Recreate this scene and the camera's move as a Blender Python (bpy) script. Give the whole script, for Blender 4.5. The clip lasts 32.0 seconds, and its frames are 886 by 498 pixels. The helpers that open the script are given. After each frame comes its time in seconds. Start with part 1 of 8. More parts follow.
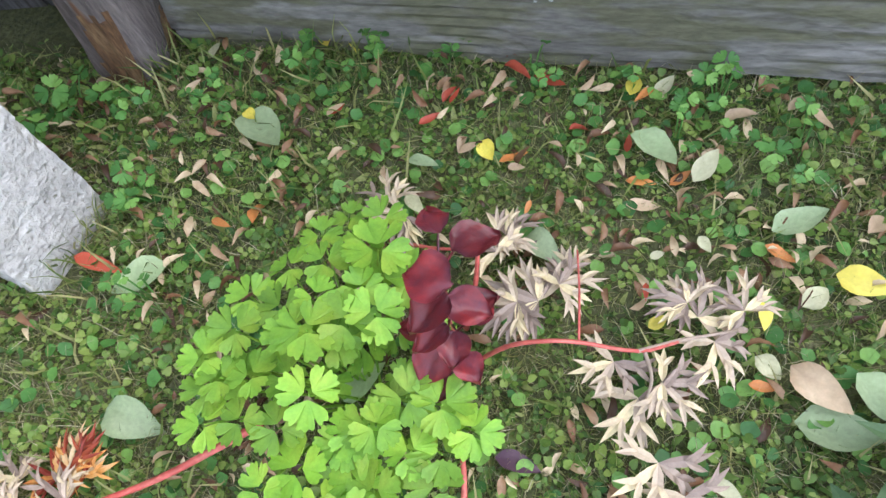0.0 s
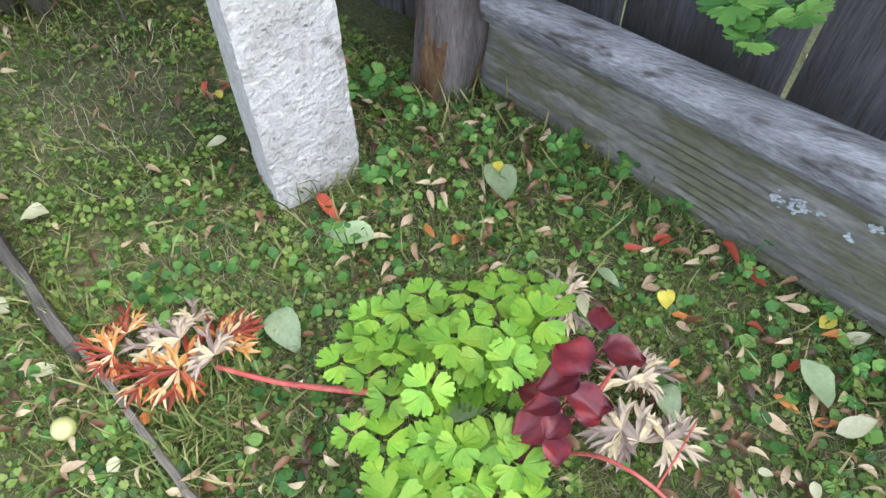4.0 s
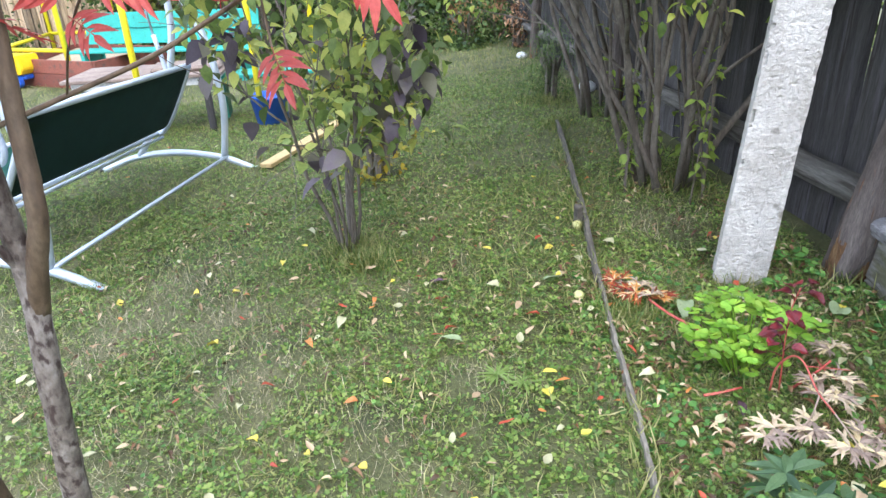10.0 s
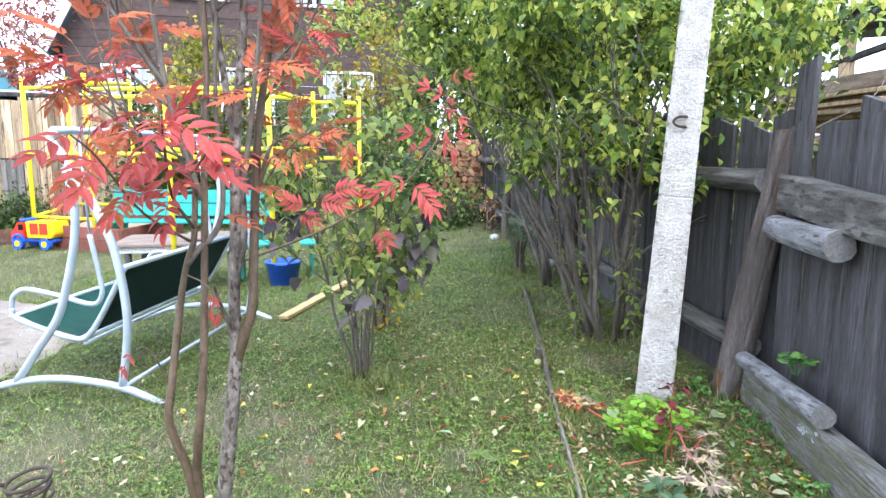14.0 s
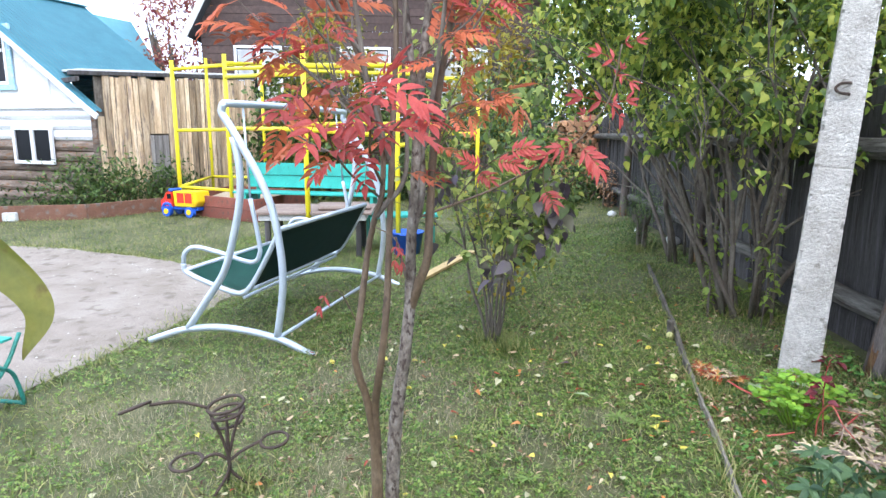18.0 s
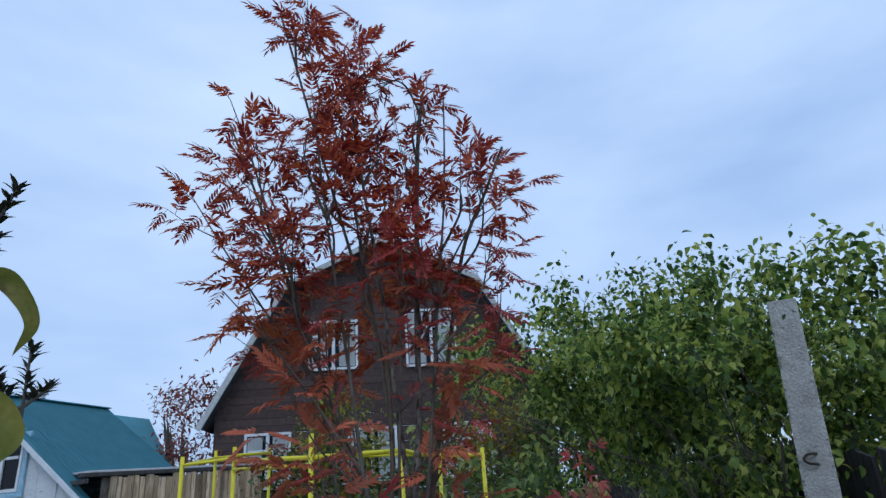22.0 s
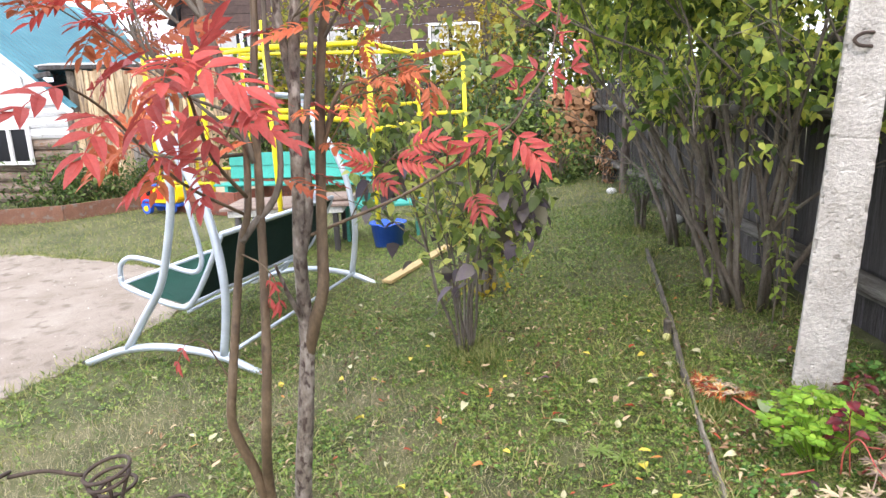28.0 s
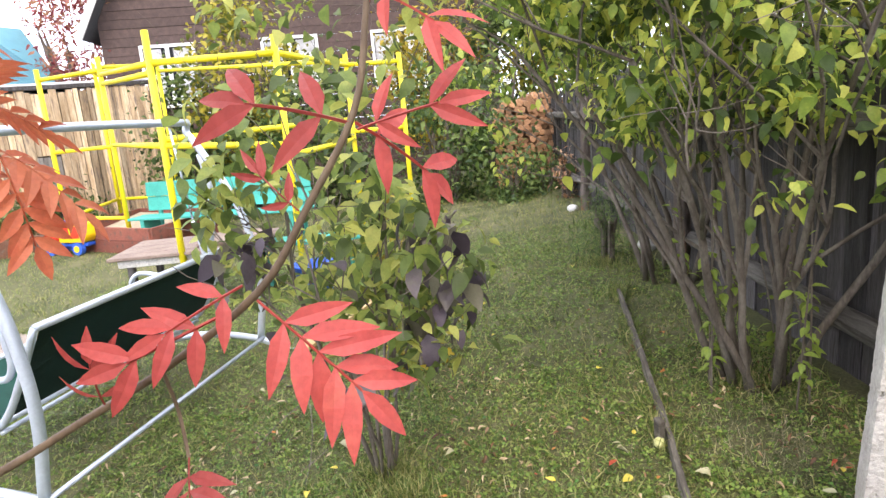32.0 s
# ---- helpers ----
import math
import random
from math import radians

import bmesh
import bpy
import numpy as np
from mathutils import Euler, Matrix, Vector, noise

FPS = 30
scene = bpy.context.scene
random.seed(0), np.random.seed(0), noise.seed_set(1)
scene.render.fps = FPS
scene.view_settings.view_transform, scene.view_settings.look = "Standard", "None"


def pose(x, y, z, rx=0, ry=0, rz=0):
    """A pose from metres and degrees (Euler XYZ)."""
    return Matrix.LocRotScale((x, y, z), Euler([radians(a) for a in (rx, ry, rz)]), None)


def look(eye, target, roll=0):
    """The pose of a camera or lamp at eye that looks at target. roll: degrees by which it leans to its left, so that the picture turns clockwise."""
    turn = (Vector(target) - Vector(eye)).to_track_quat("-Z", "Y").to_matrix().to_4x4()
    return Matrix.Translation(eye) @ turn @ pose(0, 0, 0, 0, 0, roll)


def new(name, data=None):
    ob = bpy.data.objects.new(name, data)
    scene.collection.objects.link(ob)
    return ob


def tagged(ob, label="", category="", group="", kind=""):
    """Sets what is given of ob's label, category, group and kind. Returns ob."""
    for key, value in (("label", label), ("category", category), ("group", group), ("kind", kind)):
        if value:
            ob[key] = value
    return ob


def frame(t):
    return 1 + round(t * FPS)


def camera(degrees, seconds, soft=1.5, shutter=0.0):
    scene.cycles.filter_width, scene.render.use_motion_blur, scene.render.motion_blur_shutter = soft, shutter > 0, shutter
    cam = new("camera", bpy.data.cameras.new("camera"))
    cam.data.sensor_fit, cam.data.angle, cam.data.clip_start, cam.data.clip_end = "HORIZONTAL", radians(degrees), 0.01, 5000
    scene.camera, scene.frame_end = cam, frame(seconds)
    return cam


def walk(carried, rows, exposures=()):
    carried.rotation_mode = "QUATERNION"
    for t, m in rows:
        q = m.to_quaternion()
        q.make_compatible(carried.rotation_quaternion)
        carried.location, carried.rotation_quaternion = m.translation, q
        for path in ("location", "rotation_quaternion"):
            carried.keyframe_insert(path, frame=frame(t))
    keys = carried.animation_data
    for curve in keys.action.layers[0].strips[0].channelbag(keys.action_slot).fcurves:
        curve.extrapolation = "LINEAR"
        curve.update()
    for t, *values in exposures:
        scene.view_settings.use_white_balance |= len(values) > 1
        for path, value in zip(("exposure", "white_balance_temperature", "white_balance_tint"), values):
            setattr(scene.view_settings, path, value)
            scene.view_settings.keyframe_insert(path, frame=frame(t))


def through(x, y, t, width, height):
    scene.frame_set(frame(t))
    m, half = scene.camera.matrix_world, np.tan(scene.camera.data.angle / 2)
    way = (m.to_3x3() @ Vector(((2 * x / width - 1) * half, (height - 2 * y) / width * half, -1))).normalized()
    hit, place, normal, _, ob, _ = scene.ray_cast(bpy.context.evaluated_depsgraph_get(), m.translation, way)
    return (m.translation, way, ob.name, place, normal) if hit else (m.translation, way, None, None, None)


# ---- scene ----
cam = camera(69.9, 32.0, soft=1.45)
PATH = [
    (0, (0.088, 0.002, 0.89), (-0.161, 0.868, -0.895), -18.5),
    (0.5, (0.096, -0.01, 0.878), (-0.161, 0.827, -0.92), -16.6),
    (1, (0.08, 0.0, 0.874), (-0.173, 0.814, -0.935), -17.3),
    (1.5, (0.088, 0.012, 0.883), (-0.155, 0.864, -0.91), -16.8),
    (2, (0.071, 0.018, 0.897), (-0.167, 0.904, -0.88), -13.7),
    (2.5, (0.054, 0.022, 0.911), (-0.285, 0.945, -0.831), -13.5),
    (4.5, (0.124, -0.169, 1.005), (-0.874, 0.62, -0.539), -3.6),
    (5, (0.181, -0.251, 0.995), (-1.015, 0.166, -0.552), -6.2),
    (5.5, (0.236, -0.341, 1.008), (-0.99, -0.027, -0.54), -3.6),
    (6, (0.314, -0.435, 1.013), (-0.959, -0.206, -0.511), -4.2),
    (6.5, (0.392, -0.468, 1.022), (-0.909, -0.147, -0.463), -0.2),
    (7, (0.553, -0.479, 1.061), (-0.927, -0.15, -0.244), 2.5),
    (7.5, (0.696, -0.518, 1.098), (-0.906, -0.316, -0.083), -1.0),
    (8, (0.872, -0.66, 1.128), (-0.82, -0.504, 0.072), -5.0),
    (8.5, (1.003, -0.745, 1.149), (-0.706, -0.606, 0.12), -5.2),
    (9, (1.148, -0.77, 1.161), (-0.59, -0.632, 0.18), -2.3),
    (9.5, (1.321, -0.787, 1.187), (-0.396, -0.71, 0.164), -0.7),
    (10, (1.443, -0.819, 1.204), (-0.377, -0.696, 0.382), -2.2),
    (10.5, (1.604, -0.905, 1.227), (-0.266, -0.711, 0.546), -2.4),
    (11, (1.765, -0.918, 1.261), (-0.141, -0.711, 0.692), -1.8),
    (11.5, (1.926, -0.896, 1.259), (-0.003, -0.735, 0.754), -1.2),
    (12, (2.02, -0.93, 1.304), (0.067, -0.767, 0.905), -1.1),
    (12.5, (2.118, -1.005, 1.324), (0.146, -0.838, 1.032), -1.9),
    (13, (2.222, -1.047, 1.329), (0.249, -0.871, 1.052), -3.0),
    (13.5, (2.318, -1.047, 1.337), (0.347, -0.809, 1.097), -1.4),
    (14, (2.419, -1.024, 1.333), (0.455, -0.793, 1.034), 0.2),
    (14.5, (2.467, -1.031, 1.329), (0.495, -0.983, 0.995), -2.9),
    (16.5, (2.537, -1.238, 1.281), (0.592, -1.049, 0.856), -1.6),
    (17, (2.529, -1.234, 1.29), (0.577, -1.164, 0.86), -1.1),
    (17.5, (2.536, -1.225, 1.296), (0.578, -1.278, 0.892), -0.8),
    (18, (2.546, -1.236, 1.287), (0.581, -1.323, 0.921), 0.2),
    (18.5, (2.536, -1.232, 1.288), (0.572, -1.378, 0.937), -0.5),
    (19, (2.542, -1.222, 1.298), (0.58, -1.43, 0.968), -0.3),
    (19.5, (2.556, -1.221, 1.322), (0.596, -1.471, 1.012), -1.1),
    (20, (2.605, -1.208, 1.353), (0.622, -1.43, 1.22), -2.4),
    (20.5, (2.739, -1.175, 1.381), (0.761, -1.414, 1.549), -3.1),
    (21, (2.743, -1.124, 1.418), (0.825, -1.367, 1.927), -1.8),
    (21.5, (2.836, -1.131, 1.407), (0.972, -1.276, 2.119), -3.1),
    (22, (2.887, -1.15, 1.402), (1.032, -1.22, 2.146), -4.0),
    (22.5, (2.892, -1.171, 1.393), (0.986, -1.243, 1.995), -4.1),
    (23, (2.885, -1.18, 1.382), (0.936, -1.273, 1.819), -2.8),
    (23.5, (2.859, -1.183, 1.37), (0.882, -1.303, 1.651), -2.6),
    (24, (2.847, -1.195, 1.367), (0.86, -1.352, 1.537), -2.0),
    (24.5, (2.849, -1.209, 1.365), (0.859, -1.385, 1.443), -2.4),
    (25, (2.783, -1.195, 1.363), (0.788, -1.329, 1.323), -2.9),
    (25.5, (2.715, -1.128, 1.308), (0.726, -1.251, 1.136), -1.2),
    (26, (2.599, -1.093, 1.283), (0.624, -1.191, 0.979), -3.3),
    (26.5, (2.434, -1.123, 1.262), (0.469, -1.168, 0.89), -2.3),
    (28.5, (1.862, -0.947, 1.321), (-0.085, -1.083, 0.885), -2.8),
    (29, (1.709, -0.972, 1.331), (-0.249, -1.077, 0.937), -3.4),
    (29.5, (1.594, -0.941, 1.329), (-0.358, -1.013, 0.9), -5.1),
    (30, (1.438, -0.87, 1.341), (-0.511, -0.944, 0.901), -2.9),
    (30.5, (1.349, -0.829, 1.333), (-0.598, -0.933, 0.888), -2.8),
    (31, (1.164, -0.792, 1.355), (-0.785, -0.867, 0.912), -3.8),
    (31.5, (1.027, -0.768, 1.383), (-0.939, -0.806, 1.017), -4.7),
    (32, (0.951, -0.754, 1.376), (-1.005, -0.767, 0.959), -4.8),
]
# stops of the clip's own exposure, with its white balance
EXPOSURES = [
    (0.0, 1.25, 6500, 11), (2.5, 1.27, 6500, 11), (4.5, 1.28, 6500, 10), (6.0, 1.32, 6500, 10), (8.0, 1.4, 6500, 11), (10.0, 1.32, 6500, 11), (12.0, 1.42, 6400, 10), (14.5, 1.38, 6400, 10), (17.5, 1.16, 6450, 10), (19.5, 0.86, 6500, 10), (20.5, 0.32, 6400, 10), (21.0, -0.55, 6200, 9),
    (21.5, -1.15, 5500, 5), (22.2, -1.15, 5500, 5), (23.0, -1.2, 5700, 6), (23.7, -0.72, 6000, 9), (24.5, -0.34, 6400, 13), (25.0, 0.03, 7000, 16), (25.8, 0.6, 7300, 17),
    (26.5, 0.92, 7600, 17), (29.0, 1.2, 7500, 14), (32.0, 1.3, 7700, 17),
]
walk(cam, [(t, look(eye, target, roll)) for t, eye, target, roll in PATH], EXPOSURES)

# ---------------------------------------------------------------- sky and sun
SUN_AZ, SUN_EL = radians(84), radians(48)
world = bpy.data.worlds.new("overcast_sky")
scene.world = world
world.use_nodes = True
wn, wl = world.node_tree.nodes, world.node_tree.links
wn.clear()
w_out, w_bg = wn.new("ShaderNodeOutputWorld"), wn.new("ShaderNodeBackground")
w_sky, w_tc, w_map = wn.new("ShaderNodeTexSky"), wn.new("ShaderNodeTexCoord"), wn.new("ShaderNodeMapping")
w_noise, w_ramp, w_mix, w_gain = wn.new("ShaderNodeTexNoise"), wn.new("ShaderNodeValToRGB"), wn.new("ShaderNodeMix"), wn.new("ShaderNodeVectorMath")
w_sky.sky_type, w_sky.sun_disc, w_sky.sun_elevation, w_sky.sun_rotation = "NISHITA", False, SUN_EL, SUN_AZ
w_sky.air_density, w_sky.dust_density = 1.2, 2.5
w_map.inputs["Scale"].default_value = (1.0, 1.0, 3.2)
w_noise.inputs["Scale"].default_value, w_noise.inputs["Detail"].default_value, w_noise.inputs["Roughness"].default_value = 1.7, 5.0, 0.5
w_ramp.color_ramp.elements[0].position, w_ramp.color_ramp.elements[1].position = 0.3, 0.75
w_ramp.color_ramp.elements[0].color, w_ramp.color_ramp.elements[1].color = (8.6, 10.8, 15.2, 1), (14.5, 16.0, 19.0, 1)
w_mix.data_type = "RGBA"
w_mix.inputs["Factor"].default_value = 0.86
wl.new(w_tc.outputs["Generated"], w_map.inputs["Vector"])
wl.new(w_map.outputs["Vector"], w_noise.inputs["Vector"])
wl.new(w_noise.outputs["Fac"], w_ramp.inputs["Fac"])
wl.new(w_sky.outputs["Color"], w_mix.inputs["A"])
wl.new(w_ramp.outputs["Color"], w_mix.inputs["B"])
wl.new(w_mix.outputs["Result"], w_bg.inputs["Color"])
w_bg.inputs["Strength"].default_value = 0.125
wl.new(w_bg.outputs["Background"], w_out.inputs["Surface"])

sun = new("sun", bpy.data.lights.new("sun", "SUN"))
sun.data.energy, sun.data.angle, sun.data.color = 1.0, radians(25), (1.0, 0.97, 0.92)
sun.matrix_world = look((0, 0, 20), (20 * math.sin(SUN_AZ) * -1 / math.tan(SUN_EL), 20 * math.cos(SUN_AZ) * -1 / math.tan(SUN_EL), 0))


# ---------------------------------------------------------------- materials
def material(name, colours, rough=0.7, scale=6.0, fine=60.0, bump=0.2, metal=0.0, spread=0.0, stretch=(1, 1, 1), island=False, sheen=0.0,
             through_light=0.0, stain=None, stain_at=0.6, fine_mix=0.35, spec=0.4, pits=0):
    """A surface: colours mixed by broad noise, grained by fine noise, with relief; spread varies brightness from piece to piece."""
    m = bpy.data.materials.new(name)
    m.use_nodes = True
    n, l = m.node_tree.nodes, m.node_tree.links
    b = n["Principled BSDF"]
    tc, mp = n.new("ShaderNodeTexCoord"), n.new("ShaderNodeMapping")
    mp.inputs["Scale"].default_value = stretch
    l.new(tc.outputs["Object"], mp.inputs["Vector"])
    big, small = n.new("ShaderNodeTexNoise"), n.new("ShaderNodeTexNoise")
    for node, size, det in ((big, scale, 4.0), (small, fine, 5.0)):
        node.inputs["Scale"].default_value, node.inputs["Detail"].default_value, node.inputs["Roughness"].default_value = size, det, 0.6
        l.new(mp.outputs["Vector"], node.inputs["Vector"])
    ramp = n.new("ShaderNodeValToRGB")
    while len(ramp.color_ramp.elements) < len(colours):
        ramp.color_ramp.elements.new(0.5)
    for k, c in enumerate(colours):
        ramp.color_ramp.elements[k].position = 0.28 + 0.44 * k / max(1, len(colours) - 1)
        ramp.color_ramp.elements[k].color = (*c, 1)
    rnd = None
    if island:
        rnd = n.new("ShaderNodeNewGeometry").outputs["Random Per Island"]
    elif spread:
        rnd = n.new("ShaderNodeObjectInfo").outputs["Random"]
    if island:
        blend = n.new("ShaderNodeMath")
        blend.operation = "MULTIPLY_ADD"
        blend.inputs[1].default_value = 0.62
        l.new(rnd, blend.inputs[0])
        half = n.new("ShaderNodeMath")
        half.operation = "MULTIPLY"
        half.inputs[1].default_value = 0.4
        l.new(big.outputs["Fac"], half.inputs[0])
        l.new(half.outputs[0], blend.inputs[2])
        l.new(blend.outputs[0], ramp.inputs["Fac"])
    else:
        l.new(big.outputs["Fac"], ramp.inputs["Fac"])
    col = ramp.outputs["Color"]
    if stain:
        third = n.new("ShaderNodeTexNoise")
        third.inputs["Scale"].default_value, third.inputs["Detail"].default_value = scale * 2.3, 6.0
        l.new(mp.outputs["Vector"], third.inputs["Vector"])
        edge = n.new("ShaderNodeMapRange")
        edge.inputs["From Min"].default_value, edge.inputs["From Max"].default_value = stain_at - 0.05, stain_at + 0.07
        l.new(third.outputs["Fac"], edge.inputs["Value"])
        over = n.new("ShaderNodeMix")
        over.data_type = "RGBA"
        over.inputs["B"].default_value = (*stain, 1)
        l.new(edge.outputs["Result"], over.inputs["Factor"])
        l.new(col, over.inputs["A"])
        col = over.outputs["Result"]
    grain = n.new("ShaderNodeMapRange")
    grain.inputs["From Min"].default_value, grain.inputs["From Max"].default_value = 0.25, 0.75
    grain.inputs["To Min"].default_value, grain.inputs["To Max"].default_value = 1.0 - fine_mix, 1.0 + fine_mix
    l.new(small.outputs["Fac"], grain.inputs["Value"])
    gain = grain.outputs["Result"]
    if rnd is not None and spread:
        piece = n.new("ShaderNodeMapRange")
        piece.inputs["To Min"].default_value, piece.inputs["To Max"].default_value = 1.0 - spread, 1.0 + spread
        l.new(rnd, piece.inputs["Value"])
        both = n.new("ShaderNodeMath")
        both.operation = "MULTIPLY"
        l.new(gain, both.inputs[0])
        l.new(piece.outputs["Result"], both.inputs[1])
        gain = both.outputs[0]
    mul = n.new("ShaderNodeVectorMath")
    mul.operation = "SCALE"
    l.new(col, mul.inputs[0])
    l.new(gain, mul.inputs["Scale"])
    l.new(mul.outputs["Vector"], b.inputs["Base Color"])
    b.inputs["Roughness"].default_value, b.inputs["Metallic"].default_value = rough, metal
    b.inputs["Specular IOR Level"].default_value = spec
    if bump:
        bp = n.new("ShaderNodeBump")
        bp.inputs["Strength"].default_value, bp.inputs["Distance"].default_value = bump, 0.01
        l.new(small.outputs["Fac"], bp.inputs["Height"])
        if pits:
            # sunken pits of uneven size
            cells, dip, hole = n.new("ShaderNodeTexVoronoi"), n.new("ShaderNodeMapRange"), n.new("ShaderNodeBump")
            cells.inputs["Scale"].default_value = pits
            warp, lumps, swell = n.new("ShaderNodeVectorMath"), n.new("ShaderNodeTexNoise"), n.new("ShaderNodeBump")
            warp.operation = "MULTIPLY_ADD"
            warp.inputs[1].default_value = (0.03, 0.03, 0.03)
            lumps.inputs["Scale"].default_value, lumps.inputs["Detail"].default_value = pits * 0.4, 3.0
            l.new(mp.outputs["Vector"], lumps.inputs["Vector"])
            l.new(lumps.outputs["Color"], warp.inputs[0])
            l.new(mp.outputs["Vector"], warp.inputs[2])
            l.new(warp.outputs["Vector"], cells.inputs["Vector"])
            swell.inputs["Strength"].default_value, swell.inputs["Distance"].default_value = 0.6, 0.012
            l.new(lumps.outputs["Fac"], swell.inputs["Height"])
            l.new(bp.outputs["Normal"], swell.inputs["Normal"])
            bp = swell
            dip.inputs["From Min"].default_value, dip.inputs["From Max"].default_value = 0.05, 0.30
            l.new(cells.outputs["Distance"], dip.inputs["Value"])
            hole.inputs["Strength"].default_value, hole.inputs["Distance"].default_value = 0.5, 0.006
            l.new(dip.outputs["Result"], hole.inputs["Height"])
            l.new(bp.outputs["Normal"], hole.inputs["Normal"])
            bp = hole
        l.new(bp.outputs["Normal"], b.inputs["Normal"])
    if through_light:
        tr, mix = n.new("ShaderNodeBsdfTranslucent"), n.new("ShaderNodeMixShader")
        l.new(mul.outputs["Vector"], tr.inputs["Color"])
        mix.inputs["Fac"].default_value = through_light
        l.new(b.outputs["BSDF"], mix.inputs[1])
        l.new(tr.outputs["BSDF"], mix.inputs[2])
        l.new(mix.outputs["Shader"], n["Material Output"].inputs["Surface"])
    return m


def leafy(name, colours, through=0.35, rough=0.5, island=True, spread=0.25, scale=30.0, **k):
    return material(name, colours, rough=rough, scale=scale, fine=160.0, bump=0.12, spread=spread, island=island, through_light=through, fine_mix=0.15, **k)


M_SOIL = material("lawn_soil", [(0.040, 0.046, 0.018), (0.085, 0.090, 0.036), (0.15, 0.135, 0.070)], rough=0.95, scale=2.6, fine=95, bump=0.8, fine_mix=0.55)
M_PATIO = material("packed_sand_concrete", [(0.195, 0.158, 0.125), (0.24, 0.20, 0.165), (0.285, 0.245, 0.205)], rough=0.95, scale=2.6, fine=130, bump=0.5, stain=(0.15, 0.12, 0.095), stain_at=0.60, fine_mix=0.34)
M_GRASS = leafy("grass_blade", [(0.095, 0.155, 0.034), (0.155, 0.215, 0.05), (0.22, 0.255, 0.072), (0.33, 0.305, 0.13)], spread=0.22, scale=3.5)
M_STRAW = leafy("dry_grass", [(0.22, 0.18, 0.10), (0.33, 0.28, 0.17), (0.44, 0.385, 0.255)], through=0.2)
M_CLOVER = leafy("clover_leaf", [(0.085, 0.165, 0.03), (0.12, 0.21, 0.038), (0.165, 0.26, 0.05), (0.23, 0.30, 0.07)], spread=0.2)
M_WEEDLET = leafy("small_weed_leaf", [(0.075, 0.155, 0.036), (0.125, 0.22, 0.05), (0.19, 0.275, 0.07), (0.27, 0.29, 0.10)], spread=0.25)
M_WEED = leafy("weed_leaf", [(0.055, 0.17, 0.04), (0.10, 0.255, 0.055), (0.17, 0.32, 0.07)], spread=0.25)
M_DULLWEED = leafy("grey_green_leaf", [(0.045, 0.095, 0.045), (0.075, 0.14, 0.062), (0.12, 0.19, 0.085)], spread=0.25)
M_COLUMB = leafy("columbine_leaf", [(0.12, 0.29, 0.04), (0.225, 0.41, 0.046), (0.35, 0.475, 0.06)], through=0.36, island=False, spread=0.28, scale=16)
M_BURG = leafy("burgundy_leaf", [(0.070, 0.026, 0.042), (0.13, 0.018, 0.024), (0.22, 0.020, 0.020)], through=0.12, rough=0.42, island=False, spread=0.45, scale=34)
M_REDSTEM = material("red_stem", [(0.36, 0.05, 0.04), (0.50, 0.13, 0.10)], rough=0.5, scale=20, fine=90, bump=0.1)
M_DRYLEAF = leafy("dry_peony_leaf", [(0.34, 0.25, 0.20), (0.48, 0.37, 0.28), (0.58, 0.47, 0.28)], through=0.2, spread=0.25, scale=25)
M_REDPEONY = leafy("red_peony_leaf", [(0.30, 0.045, 0.025), (0.45, 0.10, 0.035), (0.62, 0.30, 0.08), (0.55, 0.42, 0.25)], through=0.25, spread=0.3)
M_ROWAN = leafy("rowan_leaf", [(0.34, 0.045, 0.045), (0.47, 0.085, 0.072), (0.57, 0.17, 0.10)], through=0.42, island=False, spread=0.3, scale=8)
M_ROWAN2 = leafy("rowan_leaf_orange", [(0.46, 0.10, 0.06), (0.58, 0.18, 0.085), (0.66, 0.28, 0.11)], through=0.42, island=False, spread=0.35, scale=8)
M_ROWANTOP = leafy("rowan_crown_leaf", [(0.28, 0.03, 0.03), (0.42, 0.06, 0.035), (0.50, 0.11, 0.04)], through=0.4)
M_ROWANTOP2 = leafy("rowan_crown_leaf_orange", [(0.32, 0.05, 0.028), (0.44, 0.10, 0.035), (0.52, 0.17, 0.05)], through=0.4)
M_LILAC = leafy("lilac_leaf_green", [(0.095, 0.14, 0.042), (0.165, 0.235, 0.062), (0.26, 0.325, 0.085), (0.38, 0.39, 0.105)], spread=0.25, through=0.48)
M_LILACP = leafy("lilac_leaf_purple", [(0.075, 0.055, 0.075), (0.12, 0.095, 0.11), (0.14, 0.13, 0.09)], spread=0.3, through=0.25)
M_SHRUB = leafy("shrub_leaf", [(0.068, 0.118, 0.029), (0.135, 0.215, 0.045), (0.24, 0.335, 0.064), (0.40, 0.415, 0.083)], spread=0.35, through=0.46)
M_YELLOW = leafy("yellow_shrub_leaf", [(0.30, 0.22, 0.025), (0.45, 0.33, 0.03), (0.25, 0.25, 0.05)], spread=0.3)
M_YELLOWGREEN = leafy("yellow_green_leaf", [(0.12, 0.15, 0.025), (0.24, 0.24, 0.035), (0.36, 0.30, 0.04)], spread=0.3)
M_FARGREEN = leafy("far_foliage", [(0.035, 0.075, 0.022), (0.07, 0.13, 0.03), (0.13, 0.18, 0.05)], spread=0.3)
M_FARRED = leafy("far_rowan_foliage", [(0.22, 0.04, 0.05), (0.32, 0.08, 0.08), (0.30, 0.16, 0.08)], spread=0.3)
